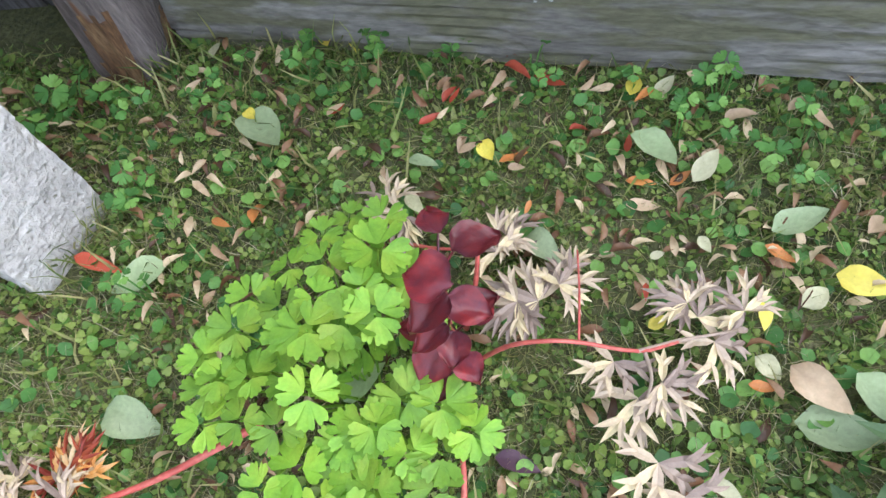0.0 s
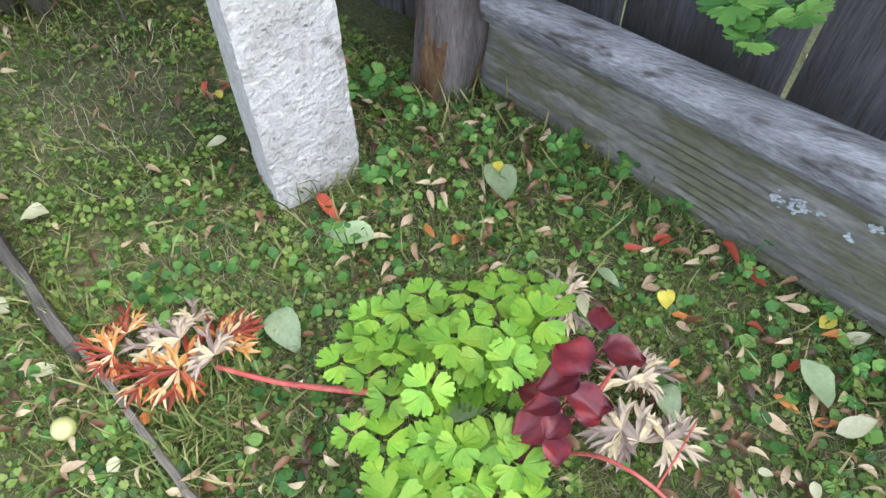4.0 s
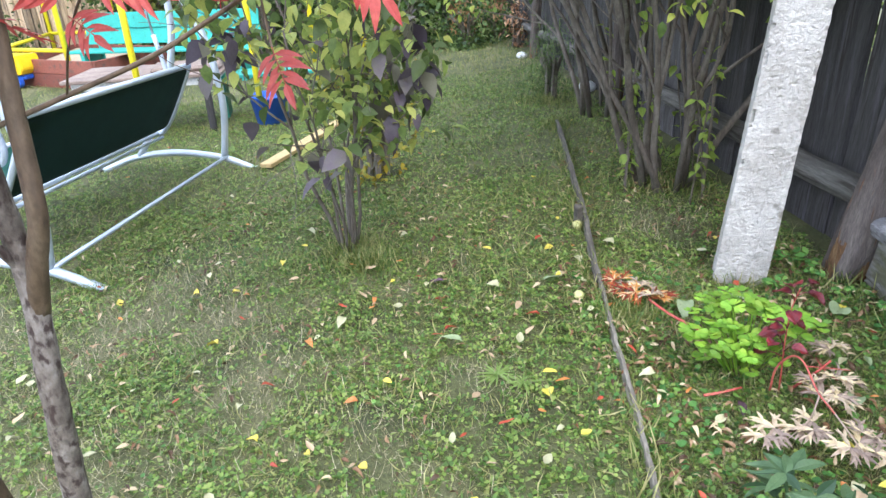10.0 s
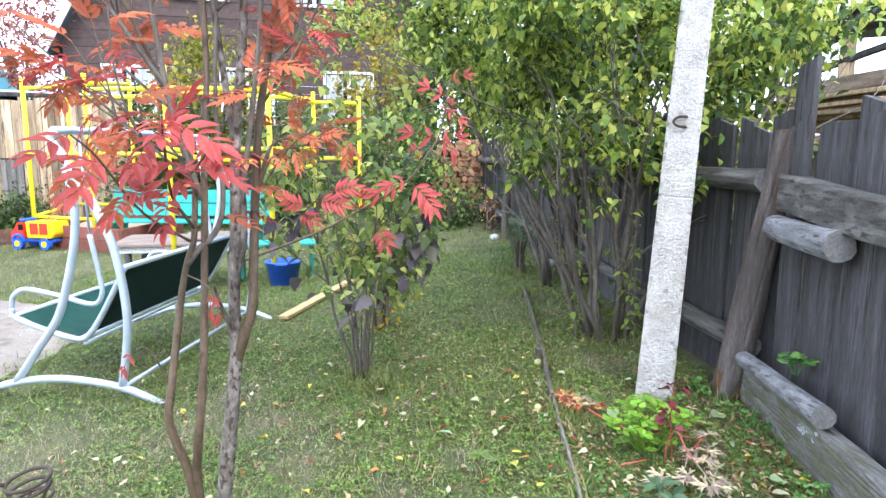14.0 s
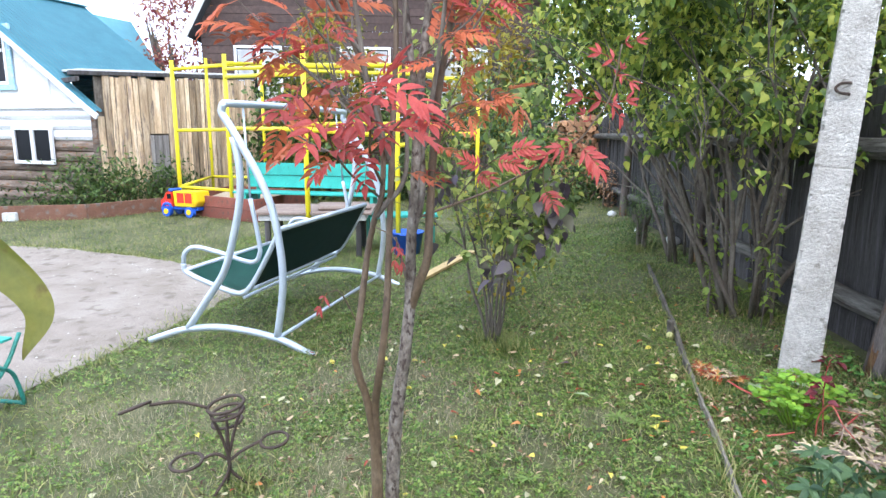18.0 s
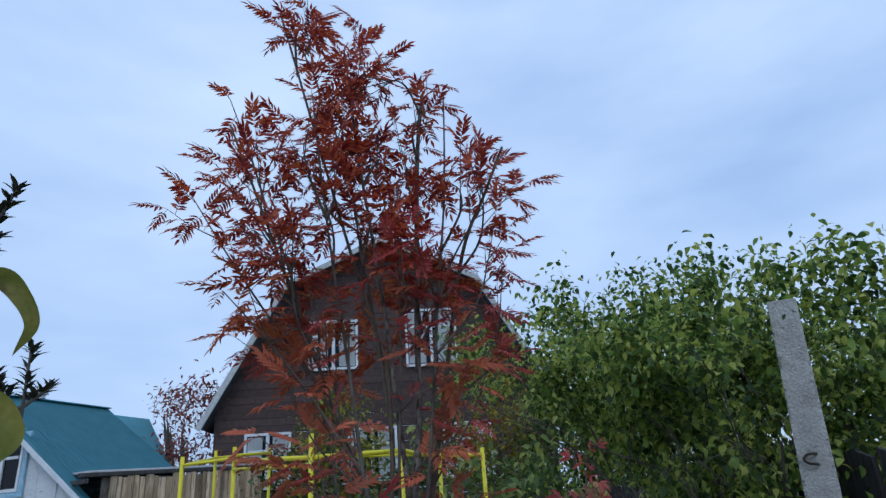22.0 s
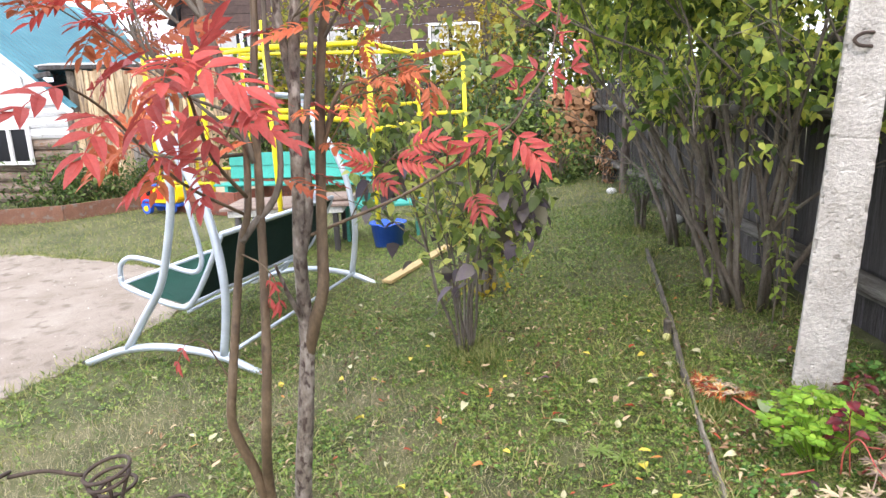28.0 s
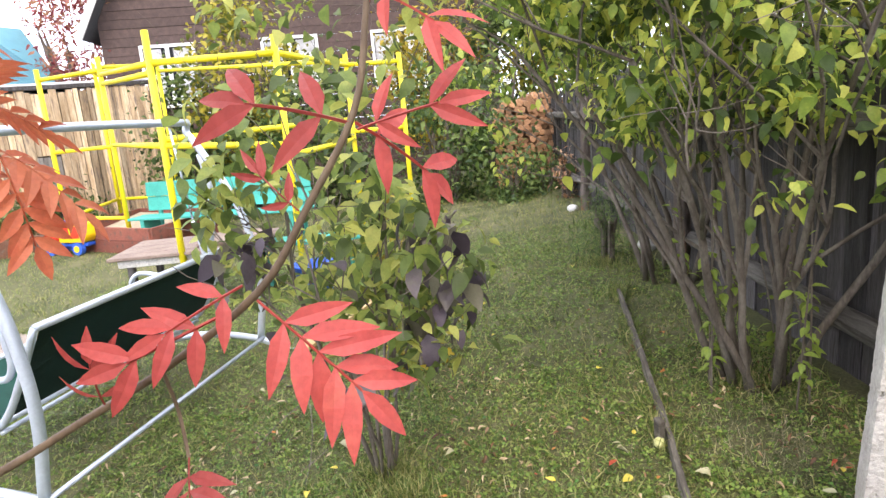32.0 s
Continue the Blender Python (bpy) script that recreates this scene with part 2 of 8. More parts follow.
M_BARK = material("grey_brown_bark", [(0.070, 0.055, 0.043), (0.125, 0.104, 0.084), (0.19, 0.165, 0.138)], rough=0.88, scale=14, fine=90, bump=0.6, stretch=(1, 1, 0.35))
M_ROWANBARK = material("rowan_bark", [(0.075, 0.058, 0.045), (0.17, 0.14, 0.115), (0.33, 0.295, 0.26)], rough=0.78, scale=26, fine=90, bump=0.6, stretch=(1, 1, 0.6), stain=(0.05, 0.032, 0.026), stain_at=0.56)
M_REDBARK = material("red_brown_bark", [(0.060, 0.038, 0.024), (0.108, 0.072, 0.043), (0.16, 0.115, 0.075)], rough=0.6, scale=14, fine=90, bump=0.3, stretch=(1, 1, 0.5), stain=(0.05, 0.03, 0.02), stain_at=0.64)
M_CONCRETE = material("rough_concrete", [(0.365, 0.34, 0.305), (0.455, 0.43, 0.395), (0.54, 0.52, 0.48)], rough=0.92, scale=9, fine=75, bump=0.9, stain=(0.24, 0.22, 0.19), stain_at=0.70, fine_mix=0.25, pits=60)
M_GREYWOOD = material("weathered_grey_board", [(0.032, 0.029, 0.028), (0.058, 0.054, 0.052), (0.105, 0.098, 0.107)], rough=0.92, scale=5, fine=70, bump=0.7, spread=0.35, stretch=(4, 4, 0.3), stain=(0.032, 0.026, 0.022), stain_at=0.61, fine_mix=0.45)
M_GREYLOG = material("weathered_grey_log", [(0.048, 0.043, 0.036), (0.105, 0.097, 0.086), (0.21, 0.198, 0.18)], rough=0.92, scale=6, fine=80, bump=0.8, stretch=(0.3, 3.5, 3.5), stain=(0.05, 0.042, 0.035), stain_at=0.58, fine_mix=0.4)
M_LIGHTLOG = material("silver_grey_log", [(0.11, 0.105, 0.105), (0.20, 0.195, 0.20), (0.31, 0.305, 0.31)], rough=0.92, scale=7, fine=80, bump=0.9, stretch=(0.4, 3.0, 3.0), stain=(0.07, 0.06, 0.052), stain_at=0.6, fine_mix=0.45)
M_BEAM = material("weathered_base_beam", [(0.085, 0.080, 0.068), (0.15, 0.142, 0.125), (0.27, 0.26, 0.238)], rough=0.93, scale=5, fine=60, bump=0.35, stretch=(0.35, 2.2, 2.2), stain=(0.10, 0.098, 0.06), stain_at=0.5, fine_mix=0.35)
M_ROT = material("rotten_brown_wood", [(0.075, 0.034, 0.016), (0.16, 0.085, 0.038), (0.27, 0.165, 0.08)], rough=0.95, scale=14, fine=90, bump=1.0, stretch=(3, 3, 0.5), fine_mix=0.5)
M_REDLOG = material("weathered_fence_post", [(0.055, 0.043, 0.037), (0.11, 0.088, 0.077), (0.185, 0.155, 0.14)], rough=0.9, scale=6, fine=80, bump=0.9, stretch=(3.5, 3.5, 0.35), stain=(0.15, 0.07, 0.032), stain_at=0.64, fine_mix=0.45)
M_BARNDOOR = material("grey_door_board", [(0.14, 0.125, 0.115), (0.22, 0.20, 0.185), (0.30, 0.275, 0.255)], rough=0.9, scale=5, fine=60, bump=0.5, spread=0.2, stretch=(4, 4, 0.3))
M_CUTWOOD = material("cut_log_end", [(0.16, 0.15, 0.14), (0.25, 0.23, 0.21)], rough=0.9, scale=18, fine=90, bump=0.5)
M_EDGE = material("garden_edging_board", [(0.055, 0.047, 0.038), (0.10, 0.088, 0.072), (0.20, 0.18, 0.145)], rough=0.9, scale=9, fine=70, bump=0.6, stretch=(0.4, 3, 3))
M_EDGE2 = material("worn_edging_board", [(0.11, 0.092, 0.072), (0.20, 0.175, 0.14), (0.36, 0.325, 0.26)], rough=0.9, scale=9, fine=70, bump=0.6, stretch=(0.4, 3, 3))
M_STEEL = material("galvanised_tube", [(0.42, 0.48, 0.55), (0.53, 0.59, 0.66)], rough=0.38, scale=9, fine=90, bump=0.04, metal=0.45, fine_mix=0.08)
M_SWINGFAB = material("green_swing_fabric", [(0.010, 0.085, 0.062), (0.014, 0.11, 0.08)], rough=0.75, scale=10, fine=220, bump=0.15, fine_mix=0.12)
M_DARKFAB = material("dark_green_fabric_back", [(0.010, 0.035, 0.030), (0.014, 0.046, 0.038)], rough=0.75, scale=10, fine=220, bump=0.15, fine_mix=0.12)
M_TURQ = material("turquoise_paint", [(0.02, 0.30, 0.25), (0.03, 0.37, 0.31)], rough=0.55, scale=7, fine=60, bump=0.12, spread=0.08, stain=(0.03, 0.22, 0.19), stain_at=0.66, fine_mix=0.12)
M_GREENPAINT = material("green_painted_metal", [(0.02, 0.16, 0.13), (0.03, 0.22, 0.17)], rough=0.5, scale=9, fine=70, bump=0.1)
M_YELLOWP = material("yellow_paint", [(0.72, 0.60, 0.02), (0.80, 0.68, 0.03)], rough=0.5, scale=8, fine=60, bump=0.08, fine_mix=0.1)
M_REDBOARD = material("red_brown_sandbox_board", [(0.17, 0.05, 0.035), (0.23, 0.075, 0.05)], rough=0.75, scale=6, fine=50, bump=0.25, spread=0.15, stain=(0.12, 0.06, 0.045))
M_SAND = material("sand", [(0.33, 0.26, 0.17), (0.42, 0.34, 0.24)], rough=0.95, scale=8, fine=90, bump=0.5)
M_RED = material("red_plastic", [(0.62, 0.03, 0.015), (0.70, 0.045, 0.02)], rough=0.4, scale=9, fine=60, bump=0.03, fine_mix=0.06)
M_YELPL = material("yellow_plastic", [(0.80, 0.50, 0.01), (0.86, 0.58, 0.02)], rough=0.4, scale=9, fine=60, bump=0.03, fine_mix=0.06)
M_BLUE = material("blue_plastic", [(0.015, 0.085, 0.48), (0.03, 0.13, 0.58)], rough=0.4, scale=9, fine=60, bump=0.03, fine_mix=0.06)
M_BLACK = material("black_rubber", [(0.018, 0.018, 0.02), (0.03, 0.03, 0.03)], rough=0.7, scale=9, fine=60, bump=0.1)
M_IRON = material("rusty_dark_iron", [(0.045, 0.033, 0.028), (0.085, 0.058, 0.045)], rough=0.75, scale=14, fine=90, bump=0.3, metal=0.3)
M_NEWWOOD = material("fresh_pine_board", [(0.42, 0.29, 0.13), (0.52, 0.38, 0.19)], rough=0.7, scale=7, fine=60, bump=0.2, stretch=(0.3, 3, 3))
M_TABLETOP = material("worn_brown_table_top", [(0.17, 0.12, 0.10), (0.26, 0.20, 0.165)], rough=0.75, scale=6, fine=60, bump=0.2)
M_WHITE = material("white_lime_wall", [(0.62, 0.63, 0.63), (0.76, 0.77, 0.77), (0.82, 0.82, 0.81)], rough=0.85, scale=4, fine=40, bump=0.2, spread=0.06, stretch=(0.5, 2, 2), stain=(0.36, 0.34, 0.32), stain_at=0.68, fine_mix=0.14)
M_WHITEP = material("white_window_paint", [(0.70, 0.71, 0.72), (0.82, 0.82, 0.82)], rough=0.6, scale=6, fine=50, bump=0.1, fine_mix=0.08)
M_BLUEP = material("light_blue_paint", [(0.30, 0.50, 0.62), (0.40, 0.60, 0.72)], rough=0.65, scale=6, fine=50, bump=0.15, stain=(0.55, 0.62, 0.66))
M_ROOFTEAL = material("teal_roof_sheet", [(0.085, 0.27, 0.33), (0.11, 0.33, 0.40)], rough=0.45, scale=3, fine=40, bump=0.06, spread=0.06, fine_mix=0.08)
M_BROWNLOG = material("brown_log_wall", [(0.10, 0.072, 0.055), (0.19, 0.145, 0.115), (0.31, 0.25, 0.21)], rough=0.9, scale=4, fine=40, bump=0.6, spread=0.3, stretch=(0.6, 3, 3), stain=(0.20, 0.10, 0.05), stain_at=0.6)
M_SLAB = material("slab_barn_board", [(0.28, 0.18, 0.105), (0.47, 0.34, 0.215), (0.66, 0.53, 0.38)], rough=0.85, scale=4, fine=40, bump=0.5, spread=0.5, stretch=(3, 3, 0.3), stain=(0.20, 0.15, 0.12), stain_at=0.6)
M_RUST = material("rusty_sheet", [(0.12, 0.055, 0.035), (0.20, 0.095, 0.06)], rough=0.8, scale=5, fine=50, bump=0.3, stain=(0.16, 0.13, 0.11))
M_DARKHOUSE = material("dark_brown_siding", [(0.050, 0.032, 0.028), (0.075, 0.048, 0.042), (0.10, 0.065, 0.055)], rough=0.8, scale=3, fine=30, bump=0.3, spread=0.15, stretch=(3, 0.4, 3))
M_DARKROOF = material("dark_roof", [(0.04, 0.04, 0.045), (0.07, 0.07, 0.075)], rough=0.7, scale=4, fine=40, bump=0.2)
M_STRAWPLANT = leafy("dry_brown_leaf_heap", [(0.22, 0.10, 0.05), (0.33, 0.17, 0.09), (0.42, 0.26, 0.15)], through=0.15, spread=0.35)
M_GRIT = material("yard_grit", [(0.12, 0.10, 0.085), (0.26, 0.23, 0.20), (0.48, 0.46, 0.43)], rough=0.9, scale=8, fine=60, bump=0.2, island=True, spread=0.3)
M_LICHEN = material("lichen", [(0.30, 0.33, 0.33), (0.44, 0.47, 0.47)], rough=0.9, scale=60, fine=200, bump=0.6)
M_PALE = material("pale_stone", [(0.45, 0.45, 0.44), (0.60, 0.60, 0.58)], rough=0.8, scale=9, fine=60, bump=0.3)
LEAF_COLOURS = {
    "pale green": [(0.27, 0.36, 0.18), (0.38, 0.45, 0.25)], "yellow": [(0.62, 0.50, 0.06), (0.72, 0.60, 0.12)], "red": [(0.38, 0.055, 0.03), (0.50, 0.10, 0.05)],
    "orange": [(0.50, 0.16, 0.04), (0.60, 0.26, 0.08)], "tan": [(0.45, 0.30, 0.18), (0.56, 0.42, 0.27)], "cream": [(0.45, 0.43, 0.25), (0.56, 0.53, 0.33)],
    "purple": [(0.07, 0.035, 0.06), (0.11, 0.055, 0.075)],
}
M_LEAF = {k: leafy("fallen_leaf_" + k.replace(" ", "_"), v, through=0.2, island=False, spread=0.2, scale=28) for k, v in LEAF_COLOURS.items()}


def glass_material(name, tint):
    m = bpy.data.materials.new(name)
    m.use_nodes = True
    b = m.node_tree.nodes["Principled BSDF"]
    b.inputs["Base Color"].default_value = (*tint, 1)
    b.inputs["Roughness"].default_value, b.inputs["Specular IOR Level"].default_value = 0.2, 0.12
    return m


M_GLASS = glass_material("dark_window_glass", (0.012, 0.013, 0.016))


# ---------------------------------------------------------------- mesh helpers
def ground_z(x, y):
    """The lawn falls gently from the fence to the yard, which is level."""
    if y > 1.5:
        return 0.105
    return 0.07 * (-2.7 + 0.5 * math.log1p(math.exp(max(-40.0, min(40.0, (y + 2.7) / 0.5)))))


def mesh_of(name, bm, material_of):
    me = bpy.data.meshes.new(name)
    bm.to_mesh(me)
    bm.free()
    for m in material_of if isinstance(material_of, (list, tuple)) else [material_of]:
        me.materials.append(m)
    return me


def part(name, bm, material_of, parent=None, label="", at=None, smooth=False):
    """Links a bmesh, or a mesh that is shared, as one object under its thing."""
    me = bm if isinstance(bm, bpy.types.Mesh) else mesh_of(name, bm, material_of)
    if smooth:
        me.shade_smooth()
    ob = new(name, me)
    if parent is not None:
        ob.parent = parent
    if at is not None:
        ob.matrix_basis = at
    return tagged(ob, label)


def thing(name, label, category, at=None, group="", kind=""):
    ob = new(name)
    ob.empty_display_size = 0.1
    if at is not None:
        ob.matrix_basis = at
    return tagged(ob, label, category, group, kind)


def box(bm, sx, sy, sz, m=None, bevel=0.0):
    """A box of that size round the origin of m, with softened edges."""
    made = bmesh.ops.create_cube(bm, size=1.0, matrix=(m or Matrix()) @ Matrix.Diagonal((sx, sy, sz, 1)))
    if bevel:
        edges = {e for v in made["verts"] for e in v.link_edges}
        bmesh.ops.bevel(bm, geom=list(edges), offset=bevel, segments=1, affect="EDGES", clamp_overlap=True)
    return made["verts"]


def boxed(sx, sy, sz, m=None, bevel=0.004):
    bm = bmesh.new()
    box(bm, sx, sy, sz, m, bevel)
    return bm


def tube(bm, points, radii, sides=8, cap=True, rough=0.0, rng=None):
    """A round bar along points; radii one number or one a point."""
    pts = [Vector(p) for p in points]
    rr = radii if isinstance(radii, (list, tuple)) else [radii] * len(pts)
    rings, ref = [], None
    for k, p in enumerate(pts):
        d = (pts[min(k + 1, len(pts) - 1)] - pts[max(k - 1, 0)]).normalized()
        if ref is None:
            ref = d.orthogonal().normalized()
        ref = (ref - d * ref.dot(d)).normalized()
        side = d.cross(ref)
        ring = []
        for s in range(sides):
            a = 2 * math.pi * s / sides
            r = rr[k] * (1 + (rough * (rng.random() - 0.5) * 2 if rng else 0))
            ring.append(bm.verts.new(p + (ref * math.cos(a) + side * math.sin(a)) * r))
        rings.append(ring)
    for a, b in zip(rings, rings[1:]):
        for s in range(sides):
            bm.faces.new((a[s], a[(s + 1) % sides], b[(s + 1) % sides], b[s]))
    if cap:
        bm.faces.new(list(reversed(rings[0])))
        bm.faces.new(rings[-1])


def tubed(points, radii, sides=8, **k):
    bm = bmesh.new()
    tube(bm, points, radii, sides, **k)
    return bm


def swept(bm, points, width, height, seed=0):
    """A squared timber along points, with slightly worn and uneven edges."""
    rng, rings = random.Random(seed), []
    pts = [Vector(p) for p in points]
    for k, p in enumerate(pts):
        d = (pts[min(k + 1, len(pts) - 1)] - pts[max(k - 1, 0)]).normalized()
        side = d.cross(Vector((0, 0, 1))).normalized()
        up = side.cross(d)
        ring = []
        for a, b in ((-0.5, -0.44), (-0.44, -0.5), (0.44, -0.5), (0.5, -0.44), (0.5, 0.42), (0.42, 0.5), (-0.42, 0.5), (-0.5, 0.42)):
            j = 1 + rng.uniform(-0.05, 0.05)
            ring.append(bm.verts.new(p + side * a * width * j + up * b * height * j))
        rings.append(ring)
    for a, b in zip(rings, rings[1:]):
        for s in range(8):
            bm.faces.new((a[s], a[(s + 1) % 8], b[(s + 1) % 8], b[s]))
    bm.faces.new(list(reversed(rings[0])))
    bm.faces.new(rings[-1])


def smooth_line(points, steps=6):
    """A Catmull-Rom line through points."""
    p = [Vector(q) for q in points]
    p = [2 * p[0] - p[1], *p, 2 * p[-1] - p[-2]]
    out = []
    for a, b, c, d in zip(p, p[1:], p[2:], p[3:]):
        for k in range(steps):
            t = k / steps
            out.append(0.5 * (2 * b + (c - a) * t + (2 * a - 5 * b + 4 * c - d) * t * t + (3 * b - a - 3 * c + d) * t ** 3))
    return out + [p[-2]]


def cut_prism(bm, outline, depth, m=None):
    """A flat outline (x, z) given depth along y."""
    m = m or Matrix()
    front = [bm.verts.new(m @ Vector((x, -depth / 2, z))) for x, z in outline]
    back = [bm.verts.new(m @ Vector((x, depth / 2, z))) for x, z in outline]
    bm.faces.new(front)
    bm.faces.new(list(reversed(back)))
    n = len(outline)
    for k in range(n):
        bm.faces.new((front[(k + 1) % n], front[k], back[k], back[(k + 1) % n]))


def leaf_shape(length, width, fold=0.15, curl=0.25, cells=5, tip=1.0, wave=0.0):
    """A leaf blade from its stalk at the origin along +y: two halves folded along the midrib. Returns vertices and faces."""
    verts, faces = [], []
    for k in range(cells + 1):
        t = k / cells
        w = width * 0.5 * (math.sin(math.pi * min(1, t ** 0.75)) ** 0.8 if 0 < t < 1 else (0.04 if t == 0 else 0.02)) * (1 - 0.15 * t * tip)
        y, z = length * t, length * curl * (t - t * t * 1.6)
        up = fold * w * (1 + wave * math.sin(9 * t))
        verts += [(-w, y, z + up), (0, y, z), (w, y, z + up * (1 - wave * math.cos(7 * t)))]
    for k in range(cells):
        a, b = 3 * k, 3 * k + 3
        faces += [(a, a + 1, b + 1, b), (a + 1, a + 2, b + 2, b + 1)]
    return np.array(verts, float), faces


def mesh_from(name, verts, faces, material_of):
    me = bpy.data.meshes.new(name)
    me.from_pydata([tuple(v) for v in verts], [], faces)
    for m in material_of if isinstance(material_of, (list, tuple)) else [material_of]:
        me.materials.append(m)
    return me


def scatter_mesh(name, shape, places, yaws, pitches, rolls, sizes, material_of):
    """One mesh of many copies of a small shape, for what nobody could count."""
    verts, faces = shape
    n, k = len(places), len(verts)
    cz, sz, cx, sx, cy, sy = np.cos(yaws), np.sin(yaws), np.cos(pitches), np.sin(pitches), np.cos(rolls), np.sin(rolls)
    v = verts[None] * np.asarray(sizes)[:, None, None]
    x, y, z = v[..., 0], v[..., 1], v[..., 2]
    x, z = x * cy[:, None] + z * sy[:, None], -x * sy[:, None] + z * cy[:, None]
    y, z = y * cx[:, None] - z * sx[:, None], y * sx[:, None] + z * cx[:, None]
    x, y = x * cz[:, None] - y * sz[:, None], x * sz[:, None] + y * cz[:, None]
    co = np.stack([x, y, z], -1) + np.asarray(places)[:, None, :]
    flat = np.concatenate([np.array(f) for f in faces])
    lens = np.array([len(f) for f in faces])
    loops = (flat[None] + (np.arange(n) * k)[:, None]).ravel()
    totals = np.tile(lens, n)
    starts = np.concatenate([[0], np.cumsum(totals)[:-1]])
    me = bpy.data.meshes.new(name)
    me.vertices.add(n * k)
    me.vertices.foreach_set("co", co.ravel().astype(np.float32))
    me.loops.add(len(loops))
    me.loops.foreach_set("vertex_index", loops.astype(np.int32))
    me.polygons.add(len(totals))
    me.polygons.foreach_set("loop_start", starts.astype(np.int32))
    me.polygons.foreach_set("loop_total", totals.astype(np.int32))
    me.update(calc_edges=True)
    me.materials.append(material_of)
    return me


# ---------------------------------------------------------------- ground
def ground_sheet():
    rng = np.random.default_rng(3)
    near = np.arange(-13, 4.01, 0.25)
    xs = np.concatenate([[-900, -300, -120, -60, -35, -22, -16], near, [6, 9, 14, 25, 60, 150, 400, 900]])
    ys = np.concatenate([[-900, -300, -120, -60, -35, -22, -16, -13], np.arange(-11, 2.01, 0.25), [3, 5, 8, 14, 25, 60, 150, 400, 900]])
    verts = []
    for y in ys:
        for x in xs:
            b = 0.012 * noise.noise((x * 1.7, y * 1.7, 0)) + 0.008 * noise.noise((x * 5, y * 5, 3)) if -13 <= x <= 4 and -11 <= y <= 2 else 0
            verts.append((x, y, ground_z(x, y) + b * (0.35 if y < -3 else 1.0) - 0.006))
    w = len(xs)
    faces = [(j * w + i, j * w + i + 1, (j + 1) * w + i + 1, (j + 1) * w + i) for j in range(len(ys) - 1) for i in range(w - 1)]
    ob = new("ground", mesh_from("ground", verts, faces, M_SOIL))
    ob.data.shade_smooth()
    return tagged(ob, "lawn soil with moss and thin grass", "ground", kind="structure")


ground_sheet()

PATIO = [(3.2, -4.5), (1.2, -4.15), (-0.2, -3.83), (-1.34, -3.65), (-2.4, -3.42), (-3.2, -3.3), (-3.9, -3.75), (-4.5, -4.9), (-5.1, -6.3), (-5.3, -8.0), (-5.6, -10.5), (3.2, -10.5)]


def in_patio(x, y):
    inside, n = False, len(PATIO)
    for k in range(n):
        (ax, ay), (bx, by) = PATIO[k], PATIO[(k + 1) % n]
        if (ay > y) != (by > y) and x < (bx - ax) * (y - ay) / (by - ay) + ax:
            inside = not inside
    return inside


def patio_sheet():
    bm = bmesh.new()
    rim = []
    for k, a in enumerate(PATIO):
        b = PATIO[(k + 1) % len(PATIO)]
        steps = 14
        for s in range(steps):
            t = s / steps
            x, y = a[0] + (b[0] - a[0]) * t, a[1] + (b[1] - a[1]) * t
            j = 0.09 * noise.noise((x * 2.1, y * 2.1, 5)) + 0.04 * noise.noise((x * 7, y * 7, 9))
            rim.append((x + j, y + j))
    top = [bm.verts.new((x, y, ground_z(x, y) + 0.010)) for x, y in rim]
    low = [bm.verts.new((x, y, ground_z(x, y) - 0.06)) for x, y in rim]
    bm.faces.new(top)
    for k in range(len(rim)):
        bm.faces.new((top[k - 1], low[k - 1], low[k], top[k]))
    bmesh.ops.triangulate(bm, faces=bm.faces[:])
    ob = part("patio", bm, M_PATIO)
    tagged(ob, "pale packed sand and concrete yard beside the lawn", "patio", kind="structure")


patio_sheet()

# ---------------------------------------------------------------- board fence with log rails
FENCE_BEND = (-0.52, 0.93)


def fence_y(x):
    return 0.93 + 0.02 * (-0.52 - x) if x < FENCE_BEND[0] else 0.93 - 0.215 * (x - FENCE_BEND[0])


